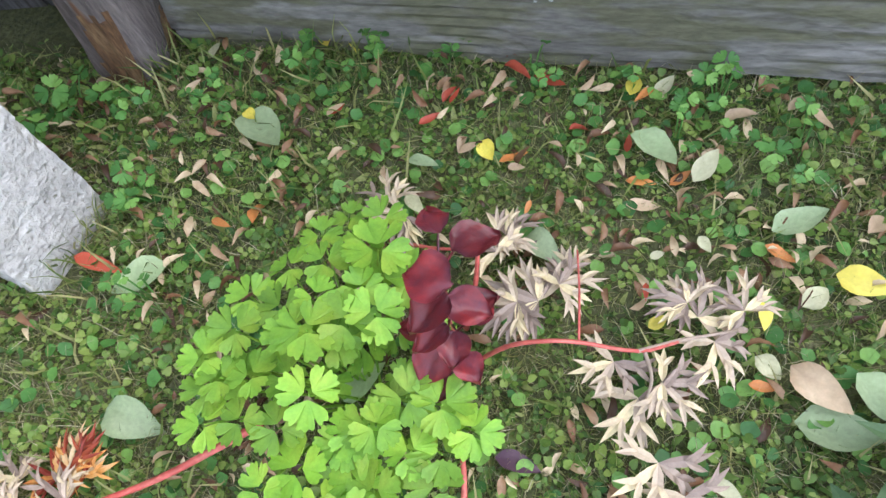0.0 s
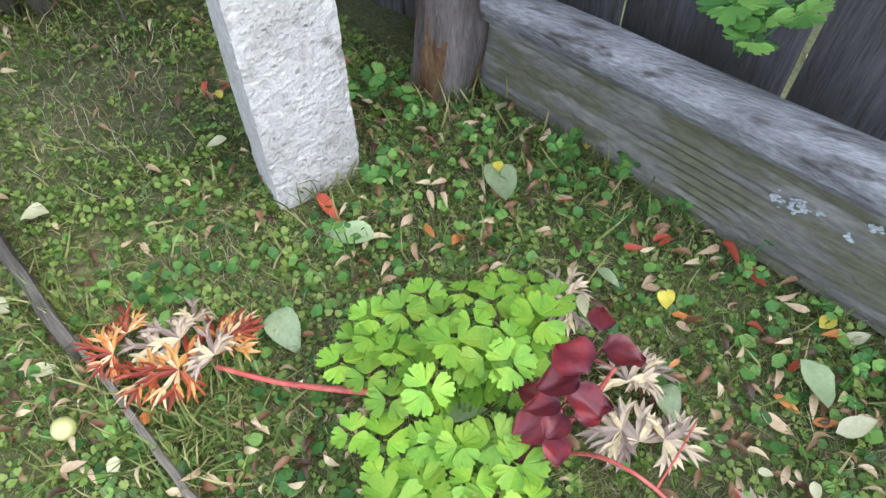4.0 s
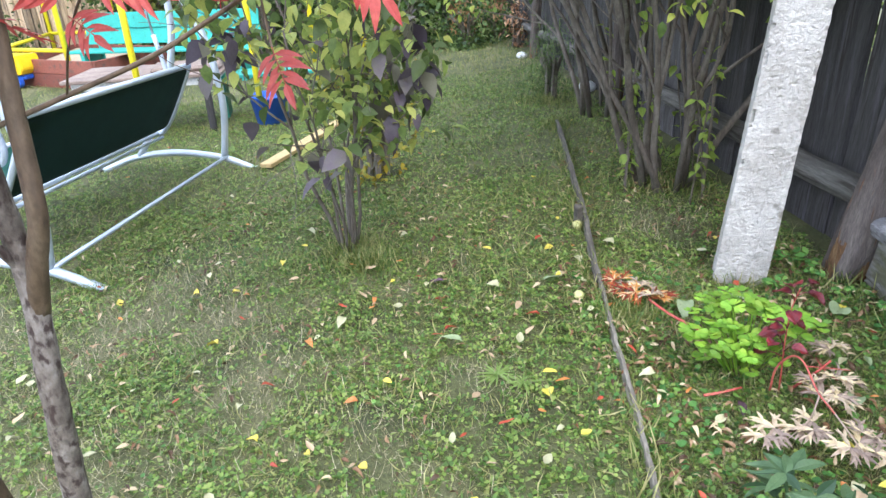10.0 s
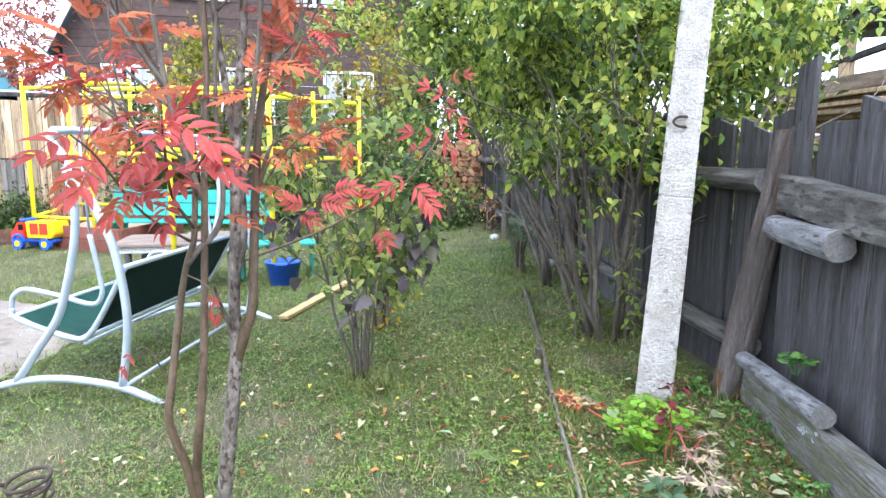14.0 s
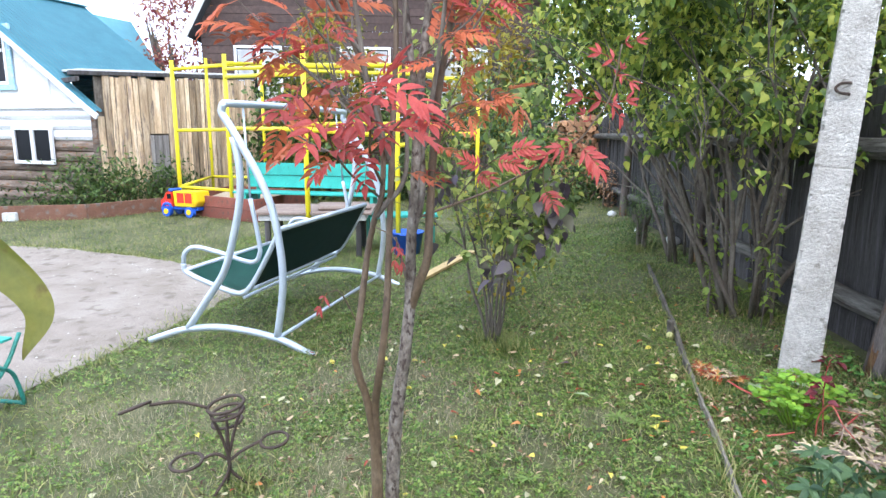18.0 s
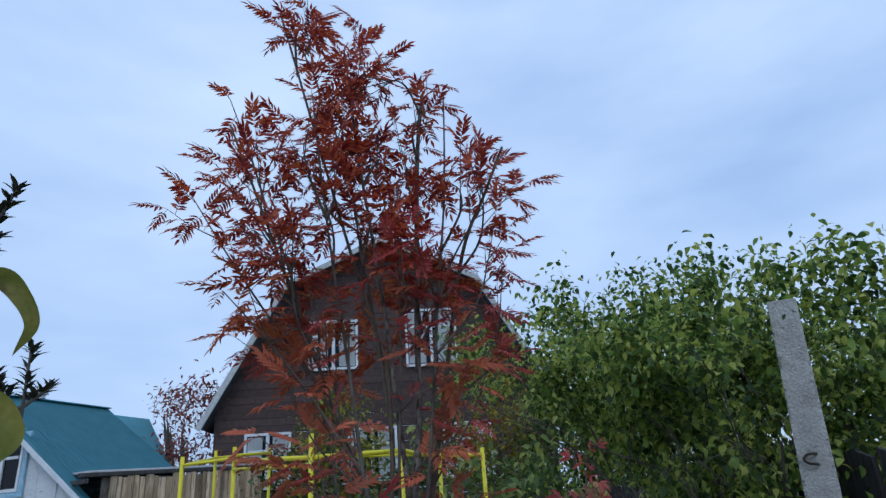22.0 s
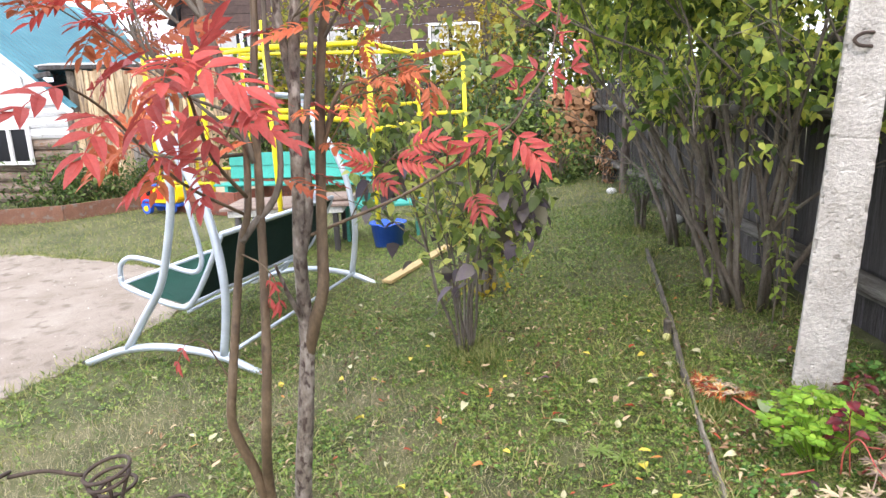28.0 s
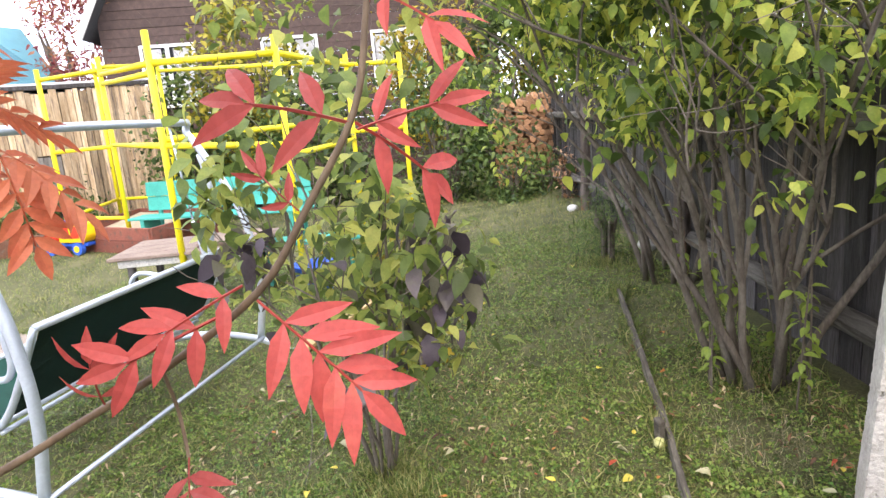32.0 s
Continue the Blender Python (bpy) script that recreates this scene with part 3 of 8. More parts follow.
def fence_run(name, label, x0, x1, board_w, height, seed, rails, n_named=300):
    rng = random.Random(seed)
    base = thing(name, label, "fence", pose((x0 + x1) / 2, fence_y((x0 + x1) / 2), 0.06))
    inv = base.matrix_basis.inverted()
    x = x0
    while x < x1:
        w = board_w * rng.uniform(0.75, 1.25)
        h = height(x) + rng.uniform(-0.04, 0.04)
        y = fence_y(x + w / 2) + 0.085
        bm = bmesh.new()
        cx = x + w / 2
        lean = rng.uniform(-0.02, 0.02)
        ang = math.atan2(fence_y(x + w) - fence_y(x), w)
        cut = rng.uniform(-0.03, 0.03)
        outline = [(-w / 2 + 0.004, 0), (w / 2 - 0.004, 0), (w / 2 - 0.006 + lean, h * 0.5), (w / 2 - 0.004 + 2 * lean, h + cut), (-w / 2 + 0.004 + 2 * lean, h - cut), (-w / 2 + 0.003 + lean, h * 0.5)]
        cut_prism(bm, outline, 0.026)
        part("board", bm, M_GREYWOOD, base, at=inv @ pose(cx, y + rng.uniform(0, 0.012), ground_z(cx, y) - 0.02, rng.uniform(-1, 1), 0, math.degrees(ang)))
        x += w
    for p0, p1, r0, r1, nm, mat in rails:
        n = max(3, int(abs(p1[0] - p0[0]) / 0.22))
        pts = []
        for k in range(n + 1):
            t = k / n
            q = Vector(p0).lerp(Vector(p1), t)
            pts.append(q + Vector((0, 0.008 * noise.noise((q.x * 3, 0, seed)), 0.014 * noise.noise((q.x * 2.3, 4, seed)))))
        bm = bmesh.new()
        tube(bm, pts, [r0 + (r1 - r0) * k / n for k in range(n + 1)], 12, rough=0.07, rng=rng)
        ob = part(nm, bm, [mat, M_CUTWOOD], base, at=inv)
        for poly in ob.data.polygons:
            if len(poly.vertices) > 4:
                poly.material_index = 1
    return base


near_fence = fence_run(
    "board_fence", "weathered grey board fence with log rails and a base beam", -0.46, 2.6, 0.185, lambda x: 1.46 + 0.05 * math.sin(3 * x), 5,
    [((-0.47, 0.85, 0.312), (0.32, 0.68, 0.338), 0.040, 0.046, "lower_log", M_LIGHTLOG),
     ((-0.37, 0.89, 0.99), (0.21, 0.765, 0.975), 0.058, 0.064, "short_log", M_LIGHTLOG)])
inv_f = near_fence.matrix_basis.inverted()
bm = bmesh.new()
swept(bm, [(-0.36 + 0.145 * k, fence_y(-0.36 + 0.145 * k) + 0.035 + 0.005 * math.sin(k * 2.1), 1.155 - 0.010 * k + 0.006 * math.sin(k * 1.3)) for k in range(21)], 0.085, 0.165, 5)
part("upper_beam", bm, M_GREYLOG, near_fence, "squared dark upper rail beam", at=inv_f)
bm = bmesh.new()
beam_ring = [(-1 + 2 * i / 14, -1.0) for i in range(14)] + [(1.0, -1 + 2 * i / 22) for i in range(22)] + [(1 - 2 * i / 14, 1.0) for i in range(14)] + [(-1.0, 1 - 2 * i / 22) for i in range(22)]
beam_rings = []
for k in range(221):
    x = -0.52 + 3.0 * k / 220
    mid = Vector((x, fence_y(x) - 0.02 + 0.006 * noise.noise((x * 1.3, 0, 2)), ground_z(0, 0.8) + 0.112 + 0.012 * noise.noise((x * 1.1, 3, 0))))
    ring = []
    for a, b in beam_ring:
        # long drying cracks, worn arrises and a rough lower edge
        crack = max(0.0, 0.10 - abs(noise.noise((x * 1.6 + 5, a * 3, b * 5.5)))) + 0.6 * max(0.0, 0.08 - abs(noise.noise((x * 3.1, a * 6, b * 12 + 7))))
        worn = max(0.0, min(abs(a), abs(b)) - 0.82) * (0.10 + 0.10 * noise.noise((x * 5, a, b)))
        inset = 0.055 * crack + 0.0016 * noise.noise((x * 7, a * 9, b * 16))
        ring.append(bm.verts.new(mid + Vector((0, 0.037 * a * (1 - worn) - (inset if a == 1 else -inset if a == -1 else 0), 0.108 * b * (1 - worn) - (inset if b == 1 else -inset if b == -1 else 0) + (0.012 * noise.noise((x * 4, 1, 1)) if b < -0.9 else 0)))))
    beam_rings.append(ring)
for ra, rb in zip(beam_rings, beam_rings[1:]):
    for i in range(72):
        bm.faces.new((ra[i], rb[i], rb[(i + 1) % 72], ra[(i + 1) % 72]))
bm.faces.new(beam_rings[0])
bm.faces.new(list(reversed(beam_rings[-1])))
bmesh.ops.recalc_face_normals(bm, faces=bm.faces)
part("base_beam", bm, M_BEAM, near_fence, "thick grey base beam lying on the ground", at=inv_f)
lichen_rng = random.Random(3)
for cx, cz, n, wide in ((0.13, 0.208, 9, 1.0), (0.165, 0.216, 12, 1.2), (0.195, 0.222, 6, 0.8), (0.243, 0.213, 7, 0.7), (0.258, 0.25, 5, 0.6)):
    bm = bmesh.new()
    for _ in range(n * 4):
        bmesh.ops.create_icosphere(bm, subdivisions=1, radius=0.0018 + 0.0026 * lichen_rng.random(), matrix=Matrix.Translation((lichen_rng.gauss(0, 0.010 * wide), 0.003 * lichen_rng.random(), lichen_rng.gauss(0, 0.007 * wide))) @ Matrix.Diagonal((1.3, 0.45, 1, 1)))
    part("lichen", bm, M_LICHEN, near_fence, "pale grey lichen rosettes", at=inv_f @ pose(cx, fence_y(cx) - 0.0575, cz))
# one board stands taller than the rest
bm = bmesh.new()
cut_prism(bm, [(-0.07, 0), (0.07, 0), (0.085, 1.74), (-0.055, 1.70)], 0.026)
part("tall_board", bm, M_GREYWOOD, near_fence, at=inv_f @ pose(-0.47, 1.035, 0.04, 0, 1.5, -4))

far_fence = fence_run(
    "board_fence", "dark weathered board fence running behind the shrubs", -11.5, -0.56, 0.165, lambda x: 1.50 + 0.06 * math.sin(2 * x), 8,
    [((-0.56, 0.955, 1.20), (-3.6, 1.02, 1.22), 0.06, 0.055, "upper_log", M_GREYLOG), ((-0.56, 0.945, 0.34), (-3.6, 1.01, 0.36), 0.058, 0.05, "lower_log", M_GREYLOG),
     ((-3.6, 1.02, 1.22), (-11.4, 1.17, 1.2), 0.055, 0.05, "upper_log", M_GREYLOG), ((-3.6, 1.01, 0.36), (-11.4, 1.16, 0.36), 0.05, 0.05, "lower_log", M_GREYLOG)])


def log_post(x, y, h, r, lean_x, lean_y, seed, label):
    """A weathered log: drying cracks along the grain, knots, and a foot eaten away by rot."""
    rng = random.Random(seed)
    bm = bmesh.new()
    n, m = 64, 44
    cracks = [(rng.uniform(0, 6.283), rng.uniform(0.05, 0.8), rng.uniform(0.15, 0.5), rng.uniform(0.05, 0.11)) for _ in range(15)]
    knots = [(rng.uniform(0, 6.283), rng.uniform(0.2, 0.95), rng.uniform(0.10, 0.2)) for _ in range(6)]
    rings = []
    for k in range(n + 1):
        t = (k / n) ** 1.5
        ring = []
        for i in range(m):
            a = 6.2832 * i / m
            c, d = math.cos(a), math.sin(a)
            q = r * (1.12 - 0.25 * t) * (1 + 0.05 * noise.noise((c * 1.5, d * 1.5, t * 2 + seed)) + 0.035 * noise.noise((c * 9, d * 9, t * 2.5 + seed)))
            for ca, ct, cl, cw in cracks:
                off = abs((a - ca - 0.25 * math.sin(4 * (t - ct)) + 3.1416) % 6.2832 - 3.1416)
                q -= r * 0.16 * max(0.0, 1 - off / cw) * max(0.0, 1 - abs(t - ct) / cl)
            for ka, kt, kr in knots:
                off = abs((a - ka + 3.1416) % 6.2832 - 3.1416)
                e = math.hypot(off * 0.5, (t - kt) * h / r * 0.35)
                q += r * 0.16 * max(0.0, 1 - e / kr)
            rot = max(0.0, 1 - t / 0.16) * max(0.0, 0.45 + 0.9 * noise.noise((c * 1.6 + 4, d * 1.6, t * 6 + seed)) + 0.4 * noise.noise((c * 6, d * 6, t * 14)))
            q -= r * 0.42 * rot
            ring.append((bm.verts.new((lean_x * t + 0.012 * noise.noise((t * 3, seed, 0)) + q * c, lean_y * t + q * d, h * t)), rot))
        rings.append(ring)
    for ra, rb in zip(rings, rings[1:]):
        for i in range(m):
            f = bm.faces.new((ra[i][0], ra[(i + 1) % m][0], rb[(i + 1) % m][0], rb[i][0]))
            f.material_index = 1 if ra[i][1] + rb[i][1] > 0.34 else 0
    bm.faces.new([v for v, _ in rings[-1]])
    bm.faces.new([v for v, _ in reversed(rings[0])])
    ob = part("fence_post", bm, [M_REDLOG, M_ROT], smooth=False)
    ob.matrix_basis = pose(x, y, ground_z(x, y) - 0.03)
    return tagged(ob, label, "fence post")


log_post(-0.60, 0.845, 1.42, 0.076, 0.16, 0.14, 3, "weathered round log fence post with knots, leaning slightly")
log_post(-3.55, 0.94, 1.4, 0.06, 0.02, 0.03, 4, "weathered round log fence post behind the shrub")
log_post(-6.8, 1.0, 1.4, 0.06, 0.0, 0.03, 6, "weathered round log fence post farther along the fence")


# ---------------------------------------------------------------- concrete post
def concrete_post():
    base = thing("concrete_post", "rough pale concrete post with chipped edges standing on the lawn", "post", pose(-0.709, 0.496, 0.02, -2.86, 0.1, -26))
    bm = bmesh.new()
    h, n, per = 2.36, 300, 11
    # one turn round the section: four sides of eleven steps
    turn = [(-1 + 2 * i / per, -1.0) for i in range(per)] + [(1.0, -1 + 2 * i / per) for i in range(per)] \
        + [(1 - 2 * i / per, 1.0) for i in range(per)] + [(-1.0, 1 - 2 * i / per) for i in range(per)]
    rings = []
    for k in range(n + 1):
        t = k / n
        wx, wy = 0.075 - 0.012 * t, 0.096 - 0.022 * t
        z = h * t - 0.05
        ring = []
        for cx, cy in turn:
            p = Vector((cx * wx, cy * wy, z))
            out = Vector((cx if abs(cx) == 1 else 0.0, cy if abs(cy) == 1 else 0.0, 0.0))
            near = min(abs(cx), abs(cy))
            depth = 0.0014 * (1 + noise.noise(p * 30)) + 0.0012 * noise.noise(p * 95)
            # air holes of uneven size
            d, pts = noise.voronoi(p * 42)
            size = 0.5 + 0.5 * noise.noise(pts[0] * 7.3)
            depth += 0.021 * size * max(0.0, 0.34 * size - d[0]) * 3.4
            # broken arrises: bites with whole edge between
            bite = noise.noise((cx * 1.7 + 3, cy * 2.1, z * 10)) + 0.7 * noise.noise((cx, cy * 2, z * 30)) + 0.35 * noise.noise((cx * 2, cy * 2, z * 75))
            depth += (0.002 + 0.026 * max(0.0, bite - 0.05)) * max(0.0, (near - 0.72) / 0.28) ** 1.5
            if abs(z - 1.10 - 0.01 * noise.noise((cx * 2, cy * 2, 5))) < 0.006:
                depth += 0.003
            ring.append(bm.verts.new(p - out * depth))
        rings.append(ring)
    m = len(turn)
    for a, b in zip(rings, rings[1:]):
        for s in range(m):
            bm.faces.new((a[s], a[(s + 1) % m], b[(s + 1) % m], b[s]))
    bm.faces.new(rings[-1])
    bm.faces.new(list(reversed(rings[0])))
    part("shaft", bm, M_CONCRETE, base)
    bm = bmesh.new()
    tube(bm, smooth_line([(0.066, 0.01, 1.447), (0.085, 0.005, 1.448), (0.088, -0.03, 1.452), (0.088, -0.05, 1.472), (0.088, -0.03, 1.494), (0.085, 0.005, 1.498), (0.066, 0.01, 1.498)], 4), 0.007, 7)
    part("hook", bm, M_IRON, base, "bent dark iron hook")


concrete_post()


# ---------------------------------------------------------------- board edging of the bed
def k_of(x):
    return int(abs(x) * 100) % 97


def edging():
    base = thing("garden_edging", "narrow weathered boards on edge between lawn and bed", "edging", pose(-1.2, 0.0, 0.0))
    inv = base.matrix_basis.inverted()
    rng = random.Random(2)
    for run, w, h in (([(-3.34, 0.425), (-2.4, 0.262), (-1.41, 0.082), (-0.78, -0.05)], 0.024, 0.046), ([(-0.80, -0.035), (-0.40, -0.112), (0.02, -0.182), (0.60, -0.30)], 0.013, 0.030)):
        for (ax, ay), (bx, by) in zip(run, run[1:]):
            ln, ang = math.hypot(bx - ax, by - ay), math.atan2(by - ay, bx - ax)
            bm = bmesh.new()
            swept(bm, [(k * ln / 12, 0.004 * noise.noise((k * 0.7, ax, 0)), 0.006 * noise.noise((k * 0.5, 3, ax))) for k in range(13)], w, h + 0.03, k_of(ax))
            part("board", bm, M_EDGE if w > 0.02 else M_EDGE2, base, at=inv @ pose(ax, ay, ground_z(ax, ay) + h / 2 - 0.012, 0, -math.degrees(math.atan2(ground_z(bx, by) - ground_z(ax, ay), ln)), math.degrees(ang)))
    for x, y in ((-1.385, 0.04),):
        part("peg", boxed(0.045, 0.03, 0.14, None, 0.005), M_EDGE, base, at=inv @ pose(x, y, ground_z(x, y) + 0.04, 4, 3, 12))


edging()


# bare worn places in the lawn: x, y, half widths, turn
BARE = [(0.30, -2.45, 0.36, 0.22, 0.0), (-0.35, -2.25, 0.25, 0.16, 0.0), (0.62, -2.1, 0.22, 0.18, 0.0), (-1.15, -1.85, 0.40, 0.20, 0.0), (-0.80, -2.05, 0.30, 0.16, 0.0), (-0.94, -1.58, 0.22, 0.14, 0.0), (-0.24, -0.60, 0.14, 0.12, 0.0), (-1.22, -0.556, 0.06, 0.035, 0.0), (-1.28, 0.42, 0.24, 0.16, 0.3), (-0.95, -0.86, 0.07, 0.05, 0.1), (-1.05, -0.55, 0.05, 0.03, 0.0), (-0.02, -0.95, 0.2, 0.13, 0.5), (0.35, -0.75, 0.16, 0.10, 0.2), (-0.35, -2.95, 0.45, 0.22, 0.0), (-0.75, -2.6, 0.4, 0.25, 0.0), (-0.45, -1.35, 0.35, 0.2, 0.0), (0.1, -1.75, 0.3, 0.22, 0.0)]


# ---------------------------------------------------------------- trees and shrubs
def grow(rng, start, direction, length, radius, depth, spread, droop, out, tips, wob=0.12, kids=(2, 3), shrink=0.68):
    """A limb and its boughs: out takes lines with radii, tips the ends with their directions."""
    n = 6
    p, d = Vector(start), Vector(direction).normalized()
    pts, rad = [p.copy()], [radius]
    for k in range(n):
        d = (d + Vector((rng.gauss(0, wob), rng.gauss(0, wob), rng.gauss(0, wob * 0.6) - droop))).normalized()
        p = p + d * length / n
        pts.append(p.copy())
        rad.append(radius * (1 - 0.55 * (k + 1) / n))
        if depth <= 1 and k >= 1:
            tips.append((p.copy(), d.copy()))
    out.append((pts, rad))
    if depth > 0:
        for _ in range(rng.randint(*kids)):
            k = rng.randint(2, n)
            side = Vector((rng.gauss(0, 1), rng.gauss(0, 1), rng.gauss(0.15, 0.6))).normalized()
            nd = (pts[k] - pts[k - 1]).normalized().lerp(side, spread).normalized()
            grow(rng, pts[k], nd, length * shrink * rng.uniform(0.75, 1.15), rad[k] * 0.72, depth - 1, spread, droop, out, tips, wob, kids, shrink)


def limbs_mesh(lines, sides=6):
    bm = bmesh.new()
    for pts, rad in lines:
        tube(bm, pts, rad, sides, cap=False)
    return bm


def leaf_cloud(name, rng, tips, per_tip, size, shape, reach, material_of, hang=0.4, keep=None):
    places, yaws, pitches, rolls, sizes = [], [], [], [], []
    for p, d in tips:
        for _ in range(per_tip):
            q = p + Vector((rng.gauss(0, reach), rng.gauss(0, reach), rng.gauss(0, reach)))
            if keep and not keep(q):
                continue
            places.append(q)
            yaws.append(rng.uniform(0, 6.283))
            pitches.append(rng.gauss(-hang, 0.45))
            rolls.append(rng.gauss(0, 0.5))
            sizes.append(size * rng.uniform(0.6, 1.25))
    return scatter_mesh(name, shape, np.array(places), np.array(yaws), np.array(pitches), np.array(rolls), np.array(sizes), material_of)


BROAD = leaf_shape(1.0, 0.62, 0.25, 0.25, 4)
NARROW = leaf_shape(1.0, 0.34, 0.25, 0.2, 4)


def pinnate(name, length, pairs, leaflet, material_of, droop=0.25, seed=0, broad=0.29):
    """A rowan leaf: a stalk with pairs of toothed leaflets and one at the tip."""
    rng = random.Random(seed)
    verts, faces = [], []

    def put(v, f, m):
        k = len(verts)
        verts.extend([tuple(m @ Vector(q)) for q in v])
        faces.extend([tuple(i + k for i in g) for g in f])

    def along(t):
        return Vector((0, length * t, -droop * length * t * t))

    sv, sf = [], []
    for k in range(5):
        q = along(k / 4)
        for dx, dz in ((-0.0012, 0), (0.0012, 0), (0, 0.0018)):
            sv.append((q.x + dx, q.y, q.z + dz))
    for k in range(4):
        a = 3 * k
        sf += [(a, a + 3, a + 4, a + 1), (a + 1, a + 4, a + 5, a + 2), (a + 2, a + 5, a + 3, a)]
    put(sv, sf, Matrix())
    for k in range(pairs):
        t = 0.25 + 0.65 * k / max(1, pairs - 1)
        ln = leaflet * (0.8 + 0.35 * math.sin(math.pi * (0.25 + 0.6 * k / pairs)))
        for side in (-1, 1):
            shape = leaf_shape(ln * rng.uniform(0.9, 1.08), ln * broad, 0.35, 0.18, 4)
            m = Matrix.Translation(along(t)) @ pose(0, 0, 0, -6 - 12 * t + rng.uniform(-12, 8), rng.uniform(-12, 12), -side * (62 - 18 * t + rng.uniform(-8, 8)))
            put(*shape, m)
    put(*leaf_shape(leaflet * 1.05, leaflet * broad * 1.1, 0.3, 0.1, 4), Matrix.Translation(along(1)) @ pose(0, 0, 0, -25, 0, rng.uniform(-8, 8)))
    return mesh_from(name, verts, faces, material_of)


def rowan():
    rng = random.Random(41)
    base = thing("rowan_tree", "young rowan tree with several stems and red autumn leaves", "tree", pose(0.48, -1.53, ground_z(0.48, -1.53) - 0.02))
    inv = base.matrix_basis.inverted()
    g = ground_z(0.48, -1.5)
    # a grey main stem that forks, two thin brown stems from the ground, and the upright limbs of the crown
    stems = [
        ("trunk", M_ROWANBARK, [(0.43, -1.515, g - 0.03), (0.435, -1.505, 0.15), (0.445, -1.485, 0.36), (0.458, -1.463, 0.5), (0.46, -1.452, 0.6), (0.455, -1.440, 0.72), (0.458, -1.438, 0.84), (0.475, -1.432, 0.96), (0.485, -1.42, 1.1), (0.485, -1.41, 1.3), (0.475, -1.395, 1.5), (0.465, -1.375, 1.7), (0.43, -1.365, 2.13), (0.425, -1.33, 2.82), (0.445, -1.29, 3.15)], 0.025),
        ("stem", M_REDBARK, [(0.455, -1.44, 0.69), (0.47, -1.41, 0.78), (0.478, -1.38, 0.87), (0.47, -1.373, 1.0), (0.46, -1.362, 1.2), (0.462, -1.345, 1.4), (0.47, -1.31, 1.6), (0.43, -1.275, 1.8), (0.416, -1.165, 2.36), (0.416, -1.044, 2.64), (0.43, -0.95, 2.85)], 0.017),
        ("stem", M_REDBARK, [(0.505, -1.56, g - 0.03), (0.52, -1.562, 0.2), (0.548, -1.577, 0.38), (0.575, -1.602, 0.5), (0.59, -1.61, 0.57), (0.595, -1.594, 0.67), (0.578, -1.578, 0.8), (0.565, -1.562, 0.92), (0.575, -1.538, 1.02), (0.572, -1.513, 1.12), (0.53, -1.53, 1.35), (0.50, -1.66, 1.68), (0.52, -1.79, 2.05), (0.565, -1.91, 2.4), (0.64, -2.10, 2.95)], 0.0145),
        ("stem", M_REDBARK, [(0.50, -1.55, g - 0.03), (0.51, -1.551, 0.15), (0.54, -1.553, 0.36), (0.58, -1.532, 0.5), (0.595, -1.514, 0.62), (0.59, -1.502, 0.75), (0.57, -1.495, 0.95), (0.56, -1.487, 1.15), (0.555, -1.479, 1.35), (0.50, -1.475, 1.6), (0.465, -1.50, 1.96), (0.475, -1.60, 2.3), (0.50, -1.78, 3.0), (0.54, -1.93, 3.6)], 0.015),
        ("stem", M_ROWANBARK, [(0.47, -1.432, 0.95), (0.475, -1.40, 1.08), (0.47, -1.402, 1.25), (0.47, -1.44, 1.6), (0.46, -1.50, 2.2), (0.47, -1.58, 2.8), (0.48, -1.64, 3.4)], 0.014),
        ("stem", M_BARK, [(0.575, -1.538, 1.02), (0.57, -1.505, 1.06), (0.55, -1.455, 1.12), (0.53, -1.44, 1.22), (0.52, -1.45, 1.5), (0.48, -1.43, 2.0), (0.46, -1.42, 2.7)], 0.010),
        ("stem", M_BARK, [(0.47, -1.41, 1.15), (0.50, -1.37, 1.35), (0.52, -1.33, 1.6), (0.50, -1.28, 2.1), (0.50, -1.22, 2.6), (0.50, -1.19, 3.1)], 0.009),
        ("stem", M_BARK, [(0.562, -1.49, 1.2), (0.56, -1.56, 1.45), (0.56, -1.62, 1.9), (0.58, -1.70, 2.5), (0.60, -1.76, 3.1)], 0.009),
        ("stem", M_BARK, [(0.49, -1.475, 1.65), (0.43, -1.54, 2.1), (0.37, -1.62, 2.6), (0.34, -1.70, 3.2)], 0.008),
        ("stub", M_ROWANBARK, [(0.462, -1.442, 0.78), (0.50, -1.462, 0.86), (0.535, -1.478, 0.95)], 0.009),
    ]
    axes, lines, spots = [], [], []
    for nm, mat, line, r in stems:
        pts = smooth_line(line, 6)
        n = len(pts)
        part(nm, tubed(pts, [r * (1.05 - 0.72 * k / n) for k in range(n)], 9, rough=0.05, rng=rng), mat, base, at=inv, smooth=True)
        if nm != "stub":
            axes.append(pts)

    def leaf_at(p, along, size, kind):
        face = Vector((rng.gauss(0.25, 0.35), rng.gauss(0, 0.35), 1.0))
        along = along.normalized()
        face = (face - along * face.dot(along)).normalized()
        spots.append((Matrix.Translation(p) @ Matrix((along.cross(face), along, face)).transposed().to_4x4() @ Matrix.Scale(size, 4), kind))

